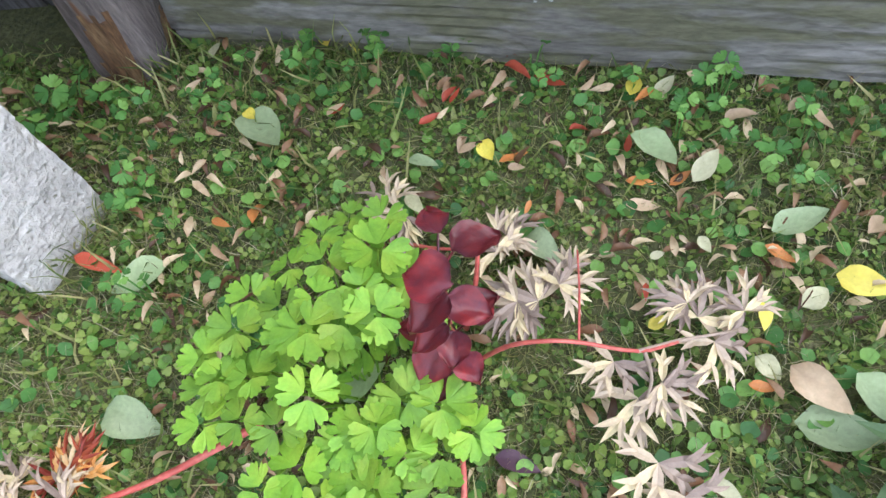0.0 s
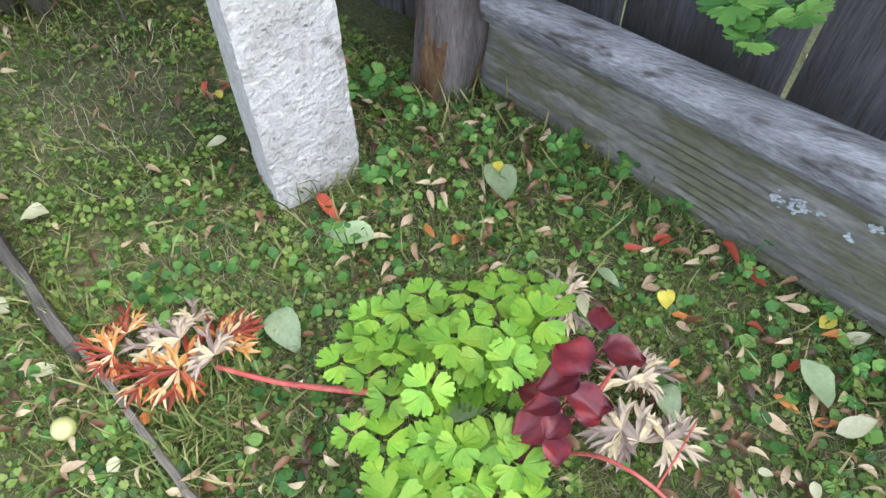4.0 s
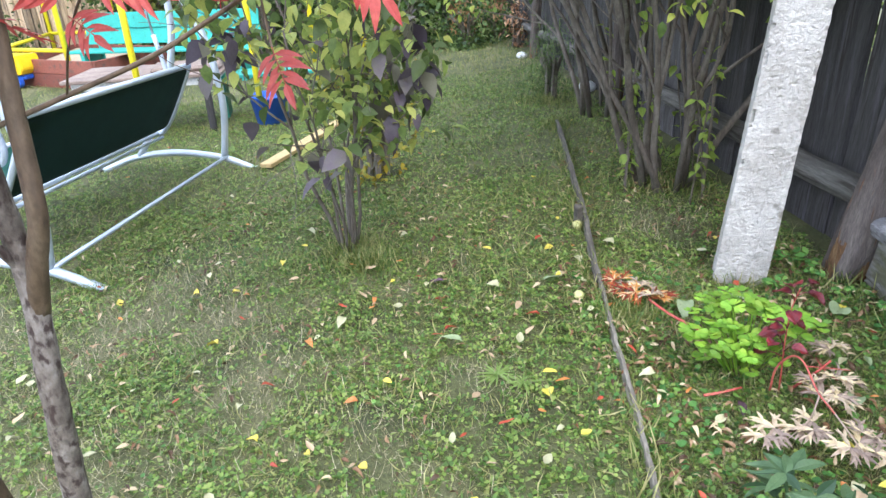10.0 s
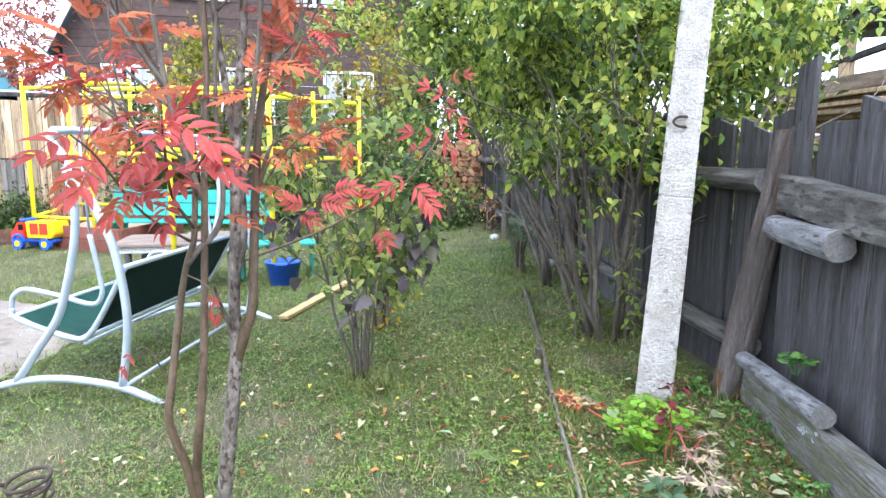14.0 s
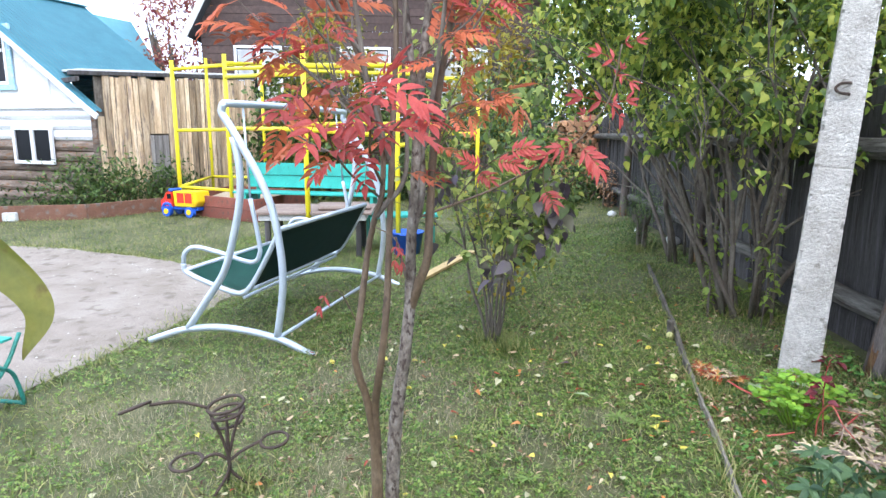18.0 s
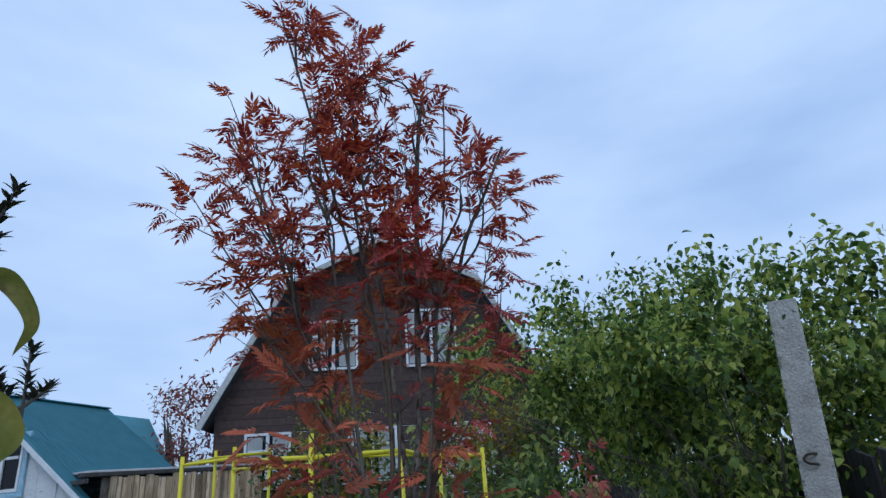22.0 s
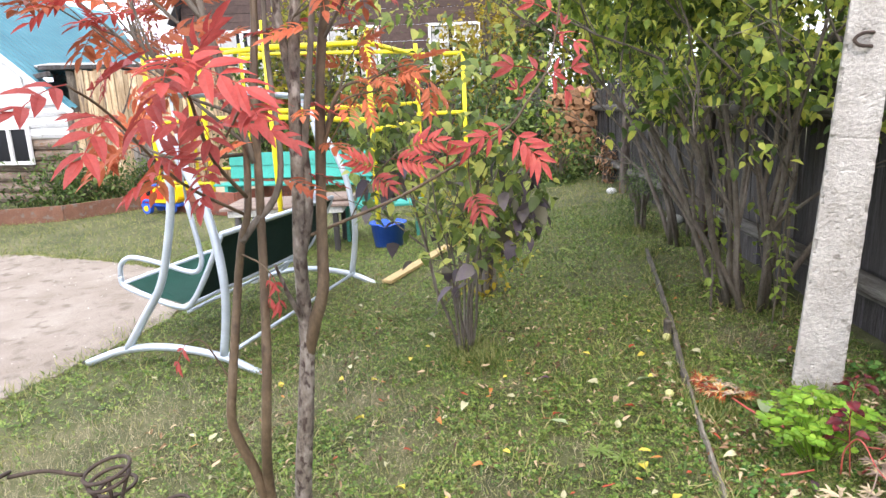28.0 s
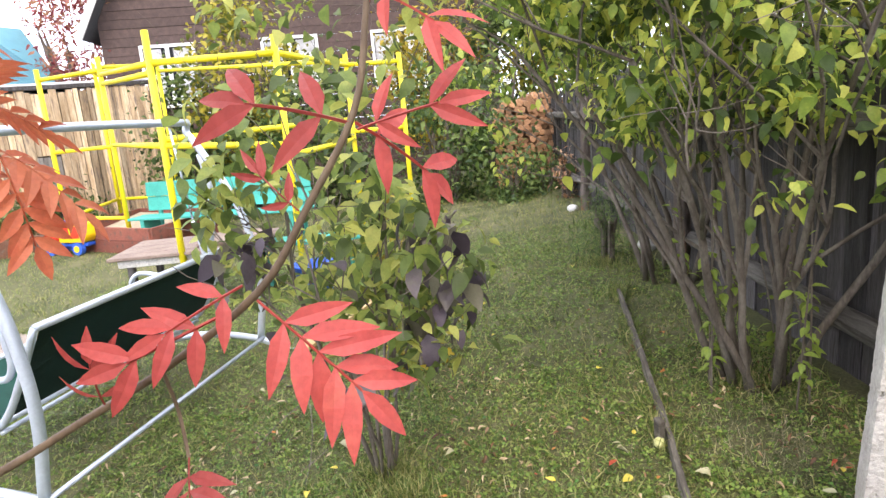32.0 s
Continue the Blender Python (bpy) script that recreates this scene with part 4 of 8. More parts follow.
    def dress(pts, start, gap, size, kind, droop):
        """Leaves set round a limb from a share of its length to the tip."""
        n, turn, left = len(pts), rng.uniform(0, 6.28), 0.0
        for k in range(max(1, int(start * n)), n):
            d = pts[k] - pts[k - 1]
            left += d.length
            d.normalize()
            side = d.orthogonal().normalized()
            while left > gap:
                left -= gap
                turn += 2.4
                out = (Matrix.Rotation(turn, 3, d) @ side) * 0.85 + d * 0.55 + Vector((0, 0, -droop - rng.uniform(0, 0.3)))
                leaf_at(pts[k], out, size * rng.uniform(0.75, 1.15), kind)
        leaf_at(pts[-1], pts[-1] - pts[-2] + Vector((0, 0, -0.01)), size, kind)

    # limbs by their tips: x, y, z, and the leaves' colour; each leaves the nearest stem lower down
    tips = [(0.25, -2.50, 3.05, 0), (0.55, -2.50, 2.78, 0), (0.45, -2.36, 3.30, 0), (0.70, -2.22, 2.28, 1), (0.5, -2.00, 3.62, 0), (0.45, -1.83, 3.70, 0), (0.35, -1.62, 3.42, 0), (0.55, -1.44, 3.24, 0),
            (0.45, -1.20, 3.16, 0), (0.40, -0.99, 2.84, 0), (0.60, -0.96, 2.62, 0), (0.45, -1.00, 2.42, 0), (0.60, -1.04, 2.20, 0), (0.30, -2.12, 3.10, 0), (0.65, -2.10, 2.76, 0), (0.55, -1.14, 2.72, 0), (0.40, -1.78, 3.20, 0), (0.60, -1.70, 2.85, 0),
            (0.30, -1.95, 2.55, 1), (0.75, -1.85, 2.45, 0), (0.25, -1.45, 2.75, 0), (0.70, -1.50, 2.55, 0), (0.45, -1.30, 2.50, 0), (0.65, -1.75, 2.05, 1), (0.30, -1.98, 1.62, 2), (0.55, -1.92, 1.40, 2), (0.60, -2.05, 1.75, 2),
            (0.65, -1.90, 1.95, 2), (0.25, -1.80, 2.05, 2), (0.55, -1.18, 1.88, 1), (0.55, -1.28, 1.66, 1), (0.30, -1.12, 2.02, 1), (0.60, -1.05, 1.92, 0), (0.30, -1.55, 2.35, 1), (0.75, -1.35, 2.05, 1), (0.25, -1.30, 2.10, 1), (0.85, -1.65, 1.75, 1),
            (0.40, -1.65, 3.05, 0), (0.60, -1.55, 2.85, 0), (0.50, -1.75, 2.65, 0), (0.35, -1.50, 2.95, 0), (0.60, -1.85, 2.95, 0), (0.45, -1.35, 2.85, 0), (0.35, -1.60, 2.60, 0), (0.60, -1.40, 2.35, 0),
            (0.30, -1.85, 1.85, 2), (0.55, -1.95, 2.10, 2), (0.35, -1.92, 2.25, 1), (0.30, -1.62, 2.15, 1), (0.62, -1.62, 2.18, 0), (0.30, -1.35, 2.30, 0), (0.66, -1.30, 2.40, 0), (0.40, -1.95, 2.45, 0), (0.55, -1.60, 3.20, 0), (0.38, -1.75, 2.90, 0), (0.62, -1.98, 2.55, 0), (0.45, -1.15, 2.32, 1)]
    for tx, ty, tz, kind in tips:
        tip = Vector((0.48 + 0.8 * (tx - 0.48), -1.5 + (0.80 if ty < -1.9 else 0.86) * (ty + 1.5), tz - 0.08))
        side = math.hypot(ty + 1.47, tx - 0.5)
        z0 = max(1.12, tz - 0.22 - 0.8 * side)
        root = min((p for a in axes for p in a if abs(p.z - z0) < 0.12), key=lambda p: (p - tip).length)
        d = tip - root
        bend = Vector((d.x, d.y, 0)) * 0.10 + Vector((rng.gauss(0, 0.04), rng.gauss(0, 0.04), rng.gauss(0, 0.03)))
        pts = smooth_line([root, root + d * 0.35 + bend, root + d * 0.7 + bend * 0.8, tip], 5)
        n = len(pts)
        part("limb", tubed(pts, [(0.0062 if tz > 2.2 else 0.0045) * (1.05 - 0.75 * k / n) for k in range(n)], 6), M_BARK, base, at=inv, smooth=True)
        size = 1.0 if tz > 2.2 else 0.9
        dress(pts, 0.5 if d.length > 0.5 else 0.3, 0.058 if tz > 2.2 else 0.066, size, kind, 0.0 if tz > 2.2 else 0.15)
        for _ in range(rng.randint(3, 4) if tz > 2.2 else 2):
            k = rng.randint(int(n * 0.3), n - 3)
            a = rng.uniform(0, 6.283)
            ax = (pts[k] - pts[k - 1]).normalized()
            out = (ax.orthogonal().normalized() * math.cos(a) + ax.cross(ax.orthogonal().normalized()) * math.sin(a)) * 0.7 + ax + Vector((0, 0, 0.15))
            ln = rng.uniform(0.12, 0.27)
            tw = smooth_line([pts[k], pts[k] + out.normalized() * ln * 0.55, pts[k] + out.normalized() * ln + Vector((0, 0, 0.02))], 3)
            lines.append((tw, [0.003 - 0.0003 * j for j in range(len(tw))]))
            dress(tw, 0.35, 0.050 if tz > 2.2 else 0.065, size * 0.95, kind, 0.05)
    # short spurs with a leaf or two on the bare stems
    for a in axes:
        for p in a[::5]:
            if p.z > 1.15 and rng.random() < 0.55:
                turn = rng.uniform(0, 6.28)
                leaf_at(p, Vector((math.cos(turn), math.sin(turn), 0.1)), 0.75, 0 if p.z > 2.1 else 1)
    # the low bough with large leaves towards the yard, and small boughs
    for line, r, kind, start, gap, size in (
            ([(0.572, -1.513, 1.12), (0.70, -1.53, 1.22), (0.84, -1.50, 1.34), (0.95, -1.47, 1.40)], 0.005, 3, 0.3, 0.052, 0.9),
            ([(0.572, -1.52, 1.08), (0.72, -1.60, 1.18), (0.87, -1.64, 1.32), (0.95, -1.66, 1.37)], 0.004, 3, 0.3, 0.055, 0.9),
            ([(0.70, -1.53, 1.22), (0.80, -1.43, 1.31), (0.87, -1.39, 1.35)], 0.003, 3, 0.35, 0.065, 0.85),
            ([(0.46, -1.362, 1.2), (0.425, -1.315, 1.353), (0.393, -1.228, 1.389), (0.362, -1.182, 1.427)], 0.005, 2, 0.25, 0.046, 0.58),
            ([(0.46, -1.362, 1.2), (0.472, -1.301, 1.326), (0.442, -1.217, 1.354), (0.412, -1.164, 1.387)], 0.0035, 2, 0.25, 0.048, 0.58),
            ([(0.46, -1.362, 1.2), (0.391, -1.298, 1.410), (0.335, -1.272, 1.472), (0.282, -1.256, 1.520)], 0.003, 2, 0.25, 0.046, 0.58),
            ([(0.46, -1.362, 1.2), (0.440, -1.242, 1.365), (0.446, -1.127, 1.410), (0.454, -1.092, 1.371)], 0.0025, 2, 0.25, 0.048, 0.58),
            ([(0.595, -1.594, 0.67), (0.60, -1.65, 0.78), (0.61, -1.69, 0.78)], 0.0025, 4, 0.9, 0.1, 0.8),
            ([(0.575, -1.545, 0.99), (0.60, -1.49, 0.97), (0.61, -1.46, 0.94)], 0.0025, 4, 0.6, 0.03, 0.9)):
        pts = smooth_line(line, 5)
        n = len(pts)
        part("bough", tubed(pts, [r * (1.05 - 0.6 * k / n) for k in range(n)], 7), M_REDBARK, base, at=inv, smooth=True)
        dress(pts, start, gap, size, kind, 0.12 if kind == 3 else 0.3)
    tagged(part("twig_work", limbs_mesh(lines, 5), M_BARK, base, at=inv), kind="stuff")
    crimson = [pinnate("rowan_leaf", 0.13, 6, 0.046, M_ROWAN, 0.25, 1, 0.28), pinnate("rowan_leaf", 0.125, 6, 0.043, M_ROWAN, 0.5, 3, 0.29)]
    orange = [pinnate("rowan_leaf", 0.12, 5, 0.056, M_ROWAN2, 0.45, 2, 0.36), pinnate("rowan_leaf", 0.12, 5, 0.052, M_ROWAN2, 0.25, 4, 0.36)]
    large = [pinnate("rowan_leaf", 0.12, 4, 0.064, M_ROWAN, 0.3, 5, 0.36), pinnate("rowan_leaf", 0.11, 4, 0.060, M_ROWAN, 0.45, 6, 0.38), pinnate("rowan_leaf", 0.10, 3, 0.062, M_ROWAN, 0.4, 7, 0.38)]
    small_leaf = pinnate("rowan_leaf", 0.07, 2, 0.045, M_ROWAN, 0.2, 9)
    sets = {0: crimson, 1: crimson + orange, 2: orange, 3: large, 4: [small_leaf]}
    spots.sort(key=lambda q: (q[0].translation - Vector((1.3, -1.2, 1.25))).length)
    for m, kind in spots[:255]:
        part("leaf", rng.choice(sets[kind]), None, base, at=inv @ m)
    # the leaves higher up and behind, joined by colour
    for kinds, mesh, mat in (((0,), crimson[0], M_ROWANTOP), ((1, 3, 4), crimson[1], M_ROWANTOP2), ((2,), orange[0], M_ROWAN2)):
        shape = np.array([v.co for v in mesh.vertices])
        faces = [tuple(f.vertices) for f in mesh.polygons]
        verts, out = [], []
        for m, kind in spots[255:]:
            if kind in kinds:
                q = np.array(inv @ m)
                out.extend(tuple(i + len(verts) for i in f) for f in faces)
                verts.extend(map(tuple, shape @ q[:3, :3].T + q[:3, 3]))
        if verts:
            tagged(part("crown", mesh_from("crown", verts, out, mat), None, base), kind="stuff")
    # the long bough bent over the lawn, and its sprays by base and tip of each leaf
    pts = smooth_line([(0.475, -1.425, 1.0), (0.452, -1.30, 1.045), (0.432, -1.18, 1.09), (0.43, -1.09, 1.135), (0.45, -1.0, 1.185), (0.485, -0.90, 1.255), (0.49, -0.855, 1.315), (0.497, -0.811, 1.383), (0.50, -0.795, 1.45), (0.50, -0.78, 1.55)], 5)
    part("bough", tubed(pts, [0.0044 * (1.05 - 0.6 * k / len(pts)) for k in range(len(pts))], 7), M_REDBARK, base, at=inv, smooth=True)
    spray = pinnate("rowan_leaf", 0.115, 5, 0.062, M_ROWAN, 0.15, 11)
    for wide, p, q in ((1, (0.49, -0.90, 1.25), (0.515, -0.786, 1.142)), (1, (0.442, -0.995, 1.10), (0.552, -0.965, 1.050)), (0, (0.488, -0.91, 1.262), (0.53, -1.00, 1.225)), (0, (0.49, -0.93, 1.24), (0.53, -1.04, 1.20)), (0, (0.497, -0.815, 1.375), (0.475, -0.945, 1.42)),
                       (0, (0.497, -0.811, 1.375), (0.45, -0.72, 1.31)), (0, (0.497, -0.81, 1.37), (0.52, -0.72, 1.395)), (0, (0.49, -0.86, 1.315), (0.50, -0.90, 1.36)), (0, (0.50, -0.795, 1.45), (0.50, -0.76, 1.50)), (0, (0.50, -0.78, 1.55), (0.55, -0.72, 1.57)), (0, (0.50, -0.79, 1.50), (0.49, -0.88, 1.55)),
                       (0, (0.50, -0.79, 1.46), (0.56, -0.73, 1.43)), (1, (0.56, -1.22, 1.16), (0.635, -1.16, 1.14)), (1, (0.60, -1.17, 1.20), (0.645, -1.07, 1.19)), (1, (0.62, -1.13, 1.225), (0.66, -1.04, 1.25)), (1, (0.58, -1.20, 1.18), (0.62, -1.28, 1.21)), (0, (0.44, -1.06, 1.155), (0.50, -1.04, 1.22))):
        d = Vector(q) - Vector(p)
        along = d.normalized()
        face = Vector((0.9, rng.uniform(-0.15, 0.35), rng.uniform(0.0, 0.45)))
        face = (face - along * face.dot(along)).normalized()
        turn = Matrix.Translation(p) @ Matrix((along.cross(face), along, face)).transposed().to_4x4()
        part("leaf", spray if wide else small_leaf, None, base, at=inv @ turn @ Matrix.Scale(d.length / (0.175 if wide else 0.115), 4))
    for line in (((0.452, -1.30, 1.045), (0.53, -1.24, 1.13), (0.60, -1.17, 1.20), (0.62, -1.13, 1.225)), ((0.45, -1.0, 1.185), (0.435, -1.0, 1.14), (0.442, -0.995, 1.10))):
        part("twig", tubed(smooth_line(line, 4), 0.0018, 5), M_REDBARK, base, at=inv)


rowan()


def multi_stem_shrub(name, label, x, y, seed, stems, length, radius, depth, spread, leaf_sets, bark, lean=(0, 0), fan=0.35, wob=0.10, ring=0.08, droop=0.0, kids=(2, 3), shrink=0.68, sides=6):
    rng = random.Random(seed)
    base = thing(name, label, "shrub", pose(x, y, ground_z(x, y) - 0.02))
    tips, crown_lines = [], []
    for k in range(stems):
        a = 2 * math.pi * (k + rng.random() * 0.6) / stems
        s = Vector((ring * math.cos(a), ring * math.sin(a), -0.02))
        d = Vector((fan * math.cos(a) + lean[0] + rng.gauss(0, 0.05), fan * math.sin(a) + lean[1] + rng.gauss(0, 0.05), 1.0))
        out = []
        grow(rng, s, d, length * rng.uniform(0.8, 1.15), radius * rng.uniform(0.7, 1.2), depth, spread, droop, out, tips, wob, kids, shrink)
        part("stem", tubed(*out[0], sides=9), bark, base, smooth=True)
        crown_lines += out[1:]
    tagged(part("branchwork", limbs_mesh(crown_lines, sides), bark, base), kind="stuff")
    for nm, mat, per, size, shape, reach, hang, keep in leaf_sets:
        me = leaf_cloud(nm, rng, tips, per, size, shape, reach, mat, hang, keep)
        tagged(part(nm, me, None, base), kind="stuff")
    return base, tips


def gaps(scale, bar, seed, low, ragged, wide=None, airy=0.0):
    """Leaves stand in clumps with holes between, over an uneven lower edge."""
    def keep(q):
        if q.z < low + ragged * noise.noise((q.x * 2.3, q.y * 2.3, seed)):
            return False
        if wide and q.x ** 2 + q.y ** 2 > wide(q.z) ** 2:
            return False
        return noise.noise((q.x * scale, q.y * scale, q.z * scale * 1.3 + seed)) > bar + (0.12 if q.z < airy else 0.0)
    return keep


# the purple-leaved shrub on the lawn
multi_stem_shrub("purple_leaved_shrub", "young airy shrub with green and purple autumn leaves on the lawn", -1.45, -1.08, 7, 9, 1.30, 0.0088, 2, 0.44,
                 [("leaves", M_LILAC, 5, 0.076, BROAD, 0.085, 0.55, gaps(5.0, 0.05, 3, 0.62, 0.3, lambda z: 0.46 + 0.14 * z)),
                  ("purple_leaves", M_LILACP, 1, 0.105, BROAD, 0.06, 0.9, lambda q: 0.42 < q.z < 1.15 and 0.10 < (q.x ** 2 + q.y ** 2) < 0.30 and noise.noise((q.x * 4, q.y * 4, q.z * 4 + 9)) > 0.02)],
                 M_BARK, fan=0.17, ring=0.03, wob=0.13, kids=(3, 4), shrink=0.52)
# the tall bush by the fence
multi_stem_shrub("tall_lilac_bush", "tall green and yellowing bush with bare lower stems by the fence", -1.80, 0.64, 19, 12, 1.85, 0.020, 3, 0.42,
                 [("leaves", M_SHRUB, 16, 0.066, BROAD, 0.10, 0.7, gaps(3.6, -0.08, 5, 1.10, 0.5, lambda z: 1.05 if z < 1.9 else 1.5 - 1.4 * max(0.0, z - 2.1), 1.75)), ("top_leaves", M_SHRUB, 17, 0.044, BROAD, 0.07, 0.4, gaps(3.4, -0.14, 6, 2.0, 0.4))], M_BARK, lean=(-0.02, -0.10), fan=0.26, ring=0.11, wob=0.13, kids=(3, 3), shrink=0.58)
multi_stem_shrub("tall_lilac_bush", "green bush filling the row farther along the fence", -3.6, 0.90, 23, 11, 1.9, 0.02, 3, 0.38,
                 [("leaves", M_SHRUB, 9, 0.085, BROAD, 0.12, 0.6, gaps(3.2, -0.2, 8, 0.95, 0.5))], M_BARK, lean=(0.0, 0.05), fan=0.28, ring=0.2, wob=0.13, shrink=0.6)
sucker_rng = random.Random(5)
for k in range(13):
    a = sucker_rng.uniform(0, 6.28)
    x, y = -1.72 + 0.24 * math.cos(a), 0.60 + 0.2 * math.sin(a)
    sucker = thing("bush_sucker", "thin leafy sucker shoot at the foot of the bush", "shoot", pose(x, y, ground_z(x, y)), group="bush suckers")
    h = sucker_rng.uniform(0.4, 1.05)
    lx, ly = sucker_rng.gauss(0, 0.08), sucker_rng.gauss(-0.03, 0.08)
    part("stem", tubed(smooth_line([(0, 0, -0.02), (lx * 0.4, ly * 0.4, h * 0.5), (lx, ly, h)], 3), 0.004, 6), M_BARK, sucker)
    v, f = leaf_shape(0.07, 0.042, 0.25, 0.25, 4)
    me = mesh_from("sucker_leaf", v, f, M_SHRUB)
    for _ in range(14):
        t = sucker_rng.uniform(0.15, 1)
        part("leaf", me, None, sucker, at=pose(lx * t, ly * t, h * t, sucker_rng.uniform(-50, 10), sucker_rng.uniform(-20, 20), sucker_rng.uniform(0, 360)) @ Matrix.Scale(sucker_rng.uniform(0.6, 1.1), 4))


# ---------------------------------------------------------------- garden swing
def garden_swing():
    ux, uy = -0.978, 0.209
    m = Matrix(((-0.209, ux, 0, -1.50), (-0.978, uy, 0, -2.85), (0, 0, 1, -0.205), (0, 0, 0, 1)))
    base = thing("garden_swing", "grey steel garden swing with green fabric seat and no canopy", "garden swing", m)
    arc = [(0.66, 0.03), (0.52, 0.085), (0.37, 0.135), (0.14, 0.172), (-0.09, 0.172), (-0.35, 0.135), (-0.54, 0.066), (-0.705, 0.004)]
    rear = [(-0.35, 0.15), (-0.40, 0.44), (-0.405, 0.67), (-0.36, 0.97), (-0.274, 1.195), (-0.158, 1.397), (-0.075, 1.53), (-0.03, 1.60), (-0.045, 1.66)]
    front = [(0.33, 0.15), (0.172, 0.36), (0.022, 0.57), (-0.075, 0.85), (-0.127, 1.08), (-0.133, 1.267), (-0.10, 1.45)]
    for side in (0.0, 1.91):
        for nm, line, r in (("base_arc", arc, 0.024), ("rear_leg", rear, 0.025), ("front_leg", front, 0.024)):
            leg = part(nm, tubed(smooth_line([(v, side, z) for v, z in line], 5), r, 12), M_STEEL, base, smooth=True)
            if nm == "base_arc":
                for v, z in (arc[0], arc[-1]):
                    part("end_cap", tubed([(v - 0.012 * (1 if v > 0 else -1), side, z), (v + 0.02 * (1 if v > 0 else -1), side, z - 0.006)], 0.027, 10), M_BLACK, leg, "black plastic end cap")
    part("top_bar", tubed(smooth_line([(-0.045, 0, 1.66), (-0.045, 0.6, 1.668), (-0.045, 1.3, 1.668), (-0.045, 1.91, 1.66)], 4), 0.024, 12), M_STEEL, base, smooth=True)
    part("low_bar", tubed([(-0.37, 0.0, 0.15), (-0.37, 1.91, 0.15)], 0.013, 10), M_STEEL, base, smooth=True)
    # hanging bench: side frames, fabric seat and back
    side_line = [(0.47, 0.56), (0.45, 0.50), (0.30, 0.44), (0.05, 0.37), (-0.05, 0.42), (-0.17, 0.60), (-0.30, 0.835)]
    for side in (0.18, 1.73):
        part("seat_frame", tubed(smooth_line([(v, side, z) for v, z in side_line], 5), 0.018, 10), M_STEEL, base, smooth=True)
        part("armrest", tubed(smooth_line([(0.47, side, 0.56), (0.45, side, 0.64), (0.36, side, 0.685), (0.15, side, 0.65), (-0.07, side, 0.60), (-0.14, side, 0.66), (-0.135, side, 0.78), (-0.09, side, 1.04)], 5), 0.016, 10), M_STEEL, base, smooth=True)
        part("hanger", tubed([(-0.09, side, 1.03), (-0.05, side * 0.96 + 0.04, 1.64)], 0.007, 8), M_STEEL, base, smooth=True)
    for v, z, r in ((0.455, 0.51, 0.018), (0.03, 0.372, 0.016), (-0.302, 0.838, 0.018), (0.0, 0.345, 0.012)):
        part("cross_bar", tubed([(v, 0.18, z), (v, 1.73, z)], r, 10), M_STEEL, base, smooth=True)

    def cloth(line, thick, sag):
        bm = bmesh.new()
        n = 9
        rows = []
        for k in range(n + 1):
            t = k / n
            y = 0.20 + 1.51 * t
            rows.append([bm.verts.new((v, y, z - sag * math.sin(math.pi * t) * math.sin(math.pi * j / (len(line) - 1)))) for j, (v, z) in enumerate(line)])
        for a, b in zip(rows, rows[1:]):
            for j in range(len(line) - 1):
                bm.faces.new((a[j], a[j + 1], b[j + 1], b[j]))
        bmesh.ops.solidify(bm, geom=bm.faces[:], thickness=thick)
        return bm

    seat_line = smooth_line([(v, 0, z) for v, z in ((0.45, 0.515), (0.30, 0.448), (0.05, 0.385))], 4)
    back_line = smooth_line([(v, 0, z) for v, z in ((0.0, 0.40), (-0.06, 0.44), (-0.17, 0.61), (-0.295, 0.83))], 4)
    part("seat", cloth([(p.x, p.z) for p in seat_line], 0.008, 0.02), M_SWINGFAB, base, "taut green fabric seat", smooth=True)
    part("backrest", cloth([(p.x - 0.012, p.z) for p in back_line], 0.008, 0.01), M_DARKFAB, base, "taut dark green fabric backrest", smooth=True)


garden_swing()


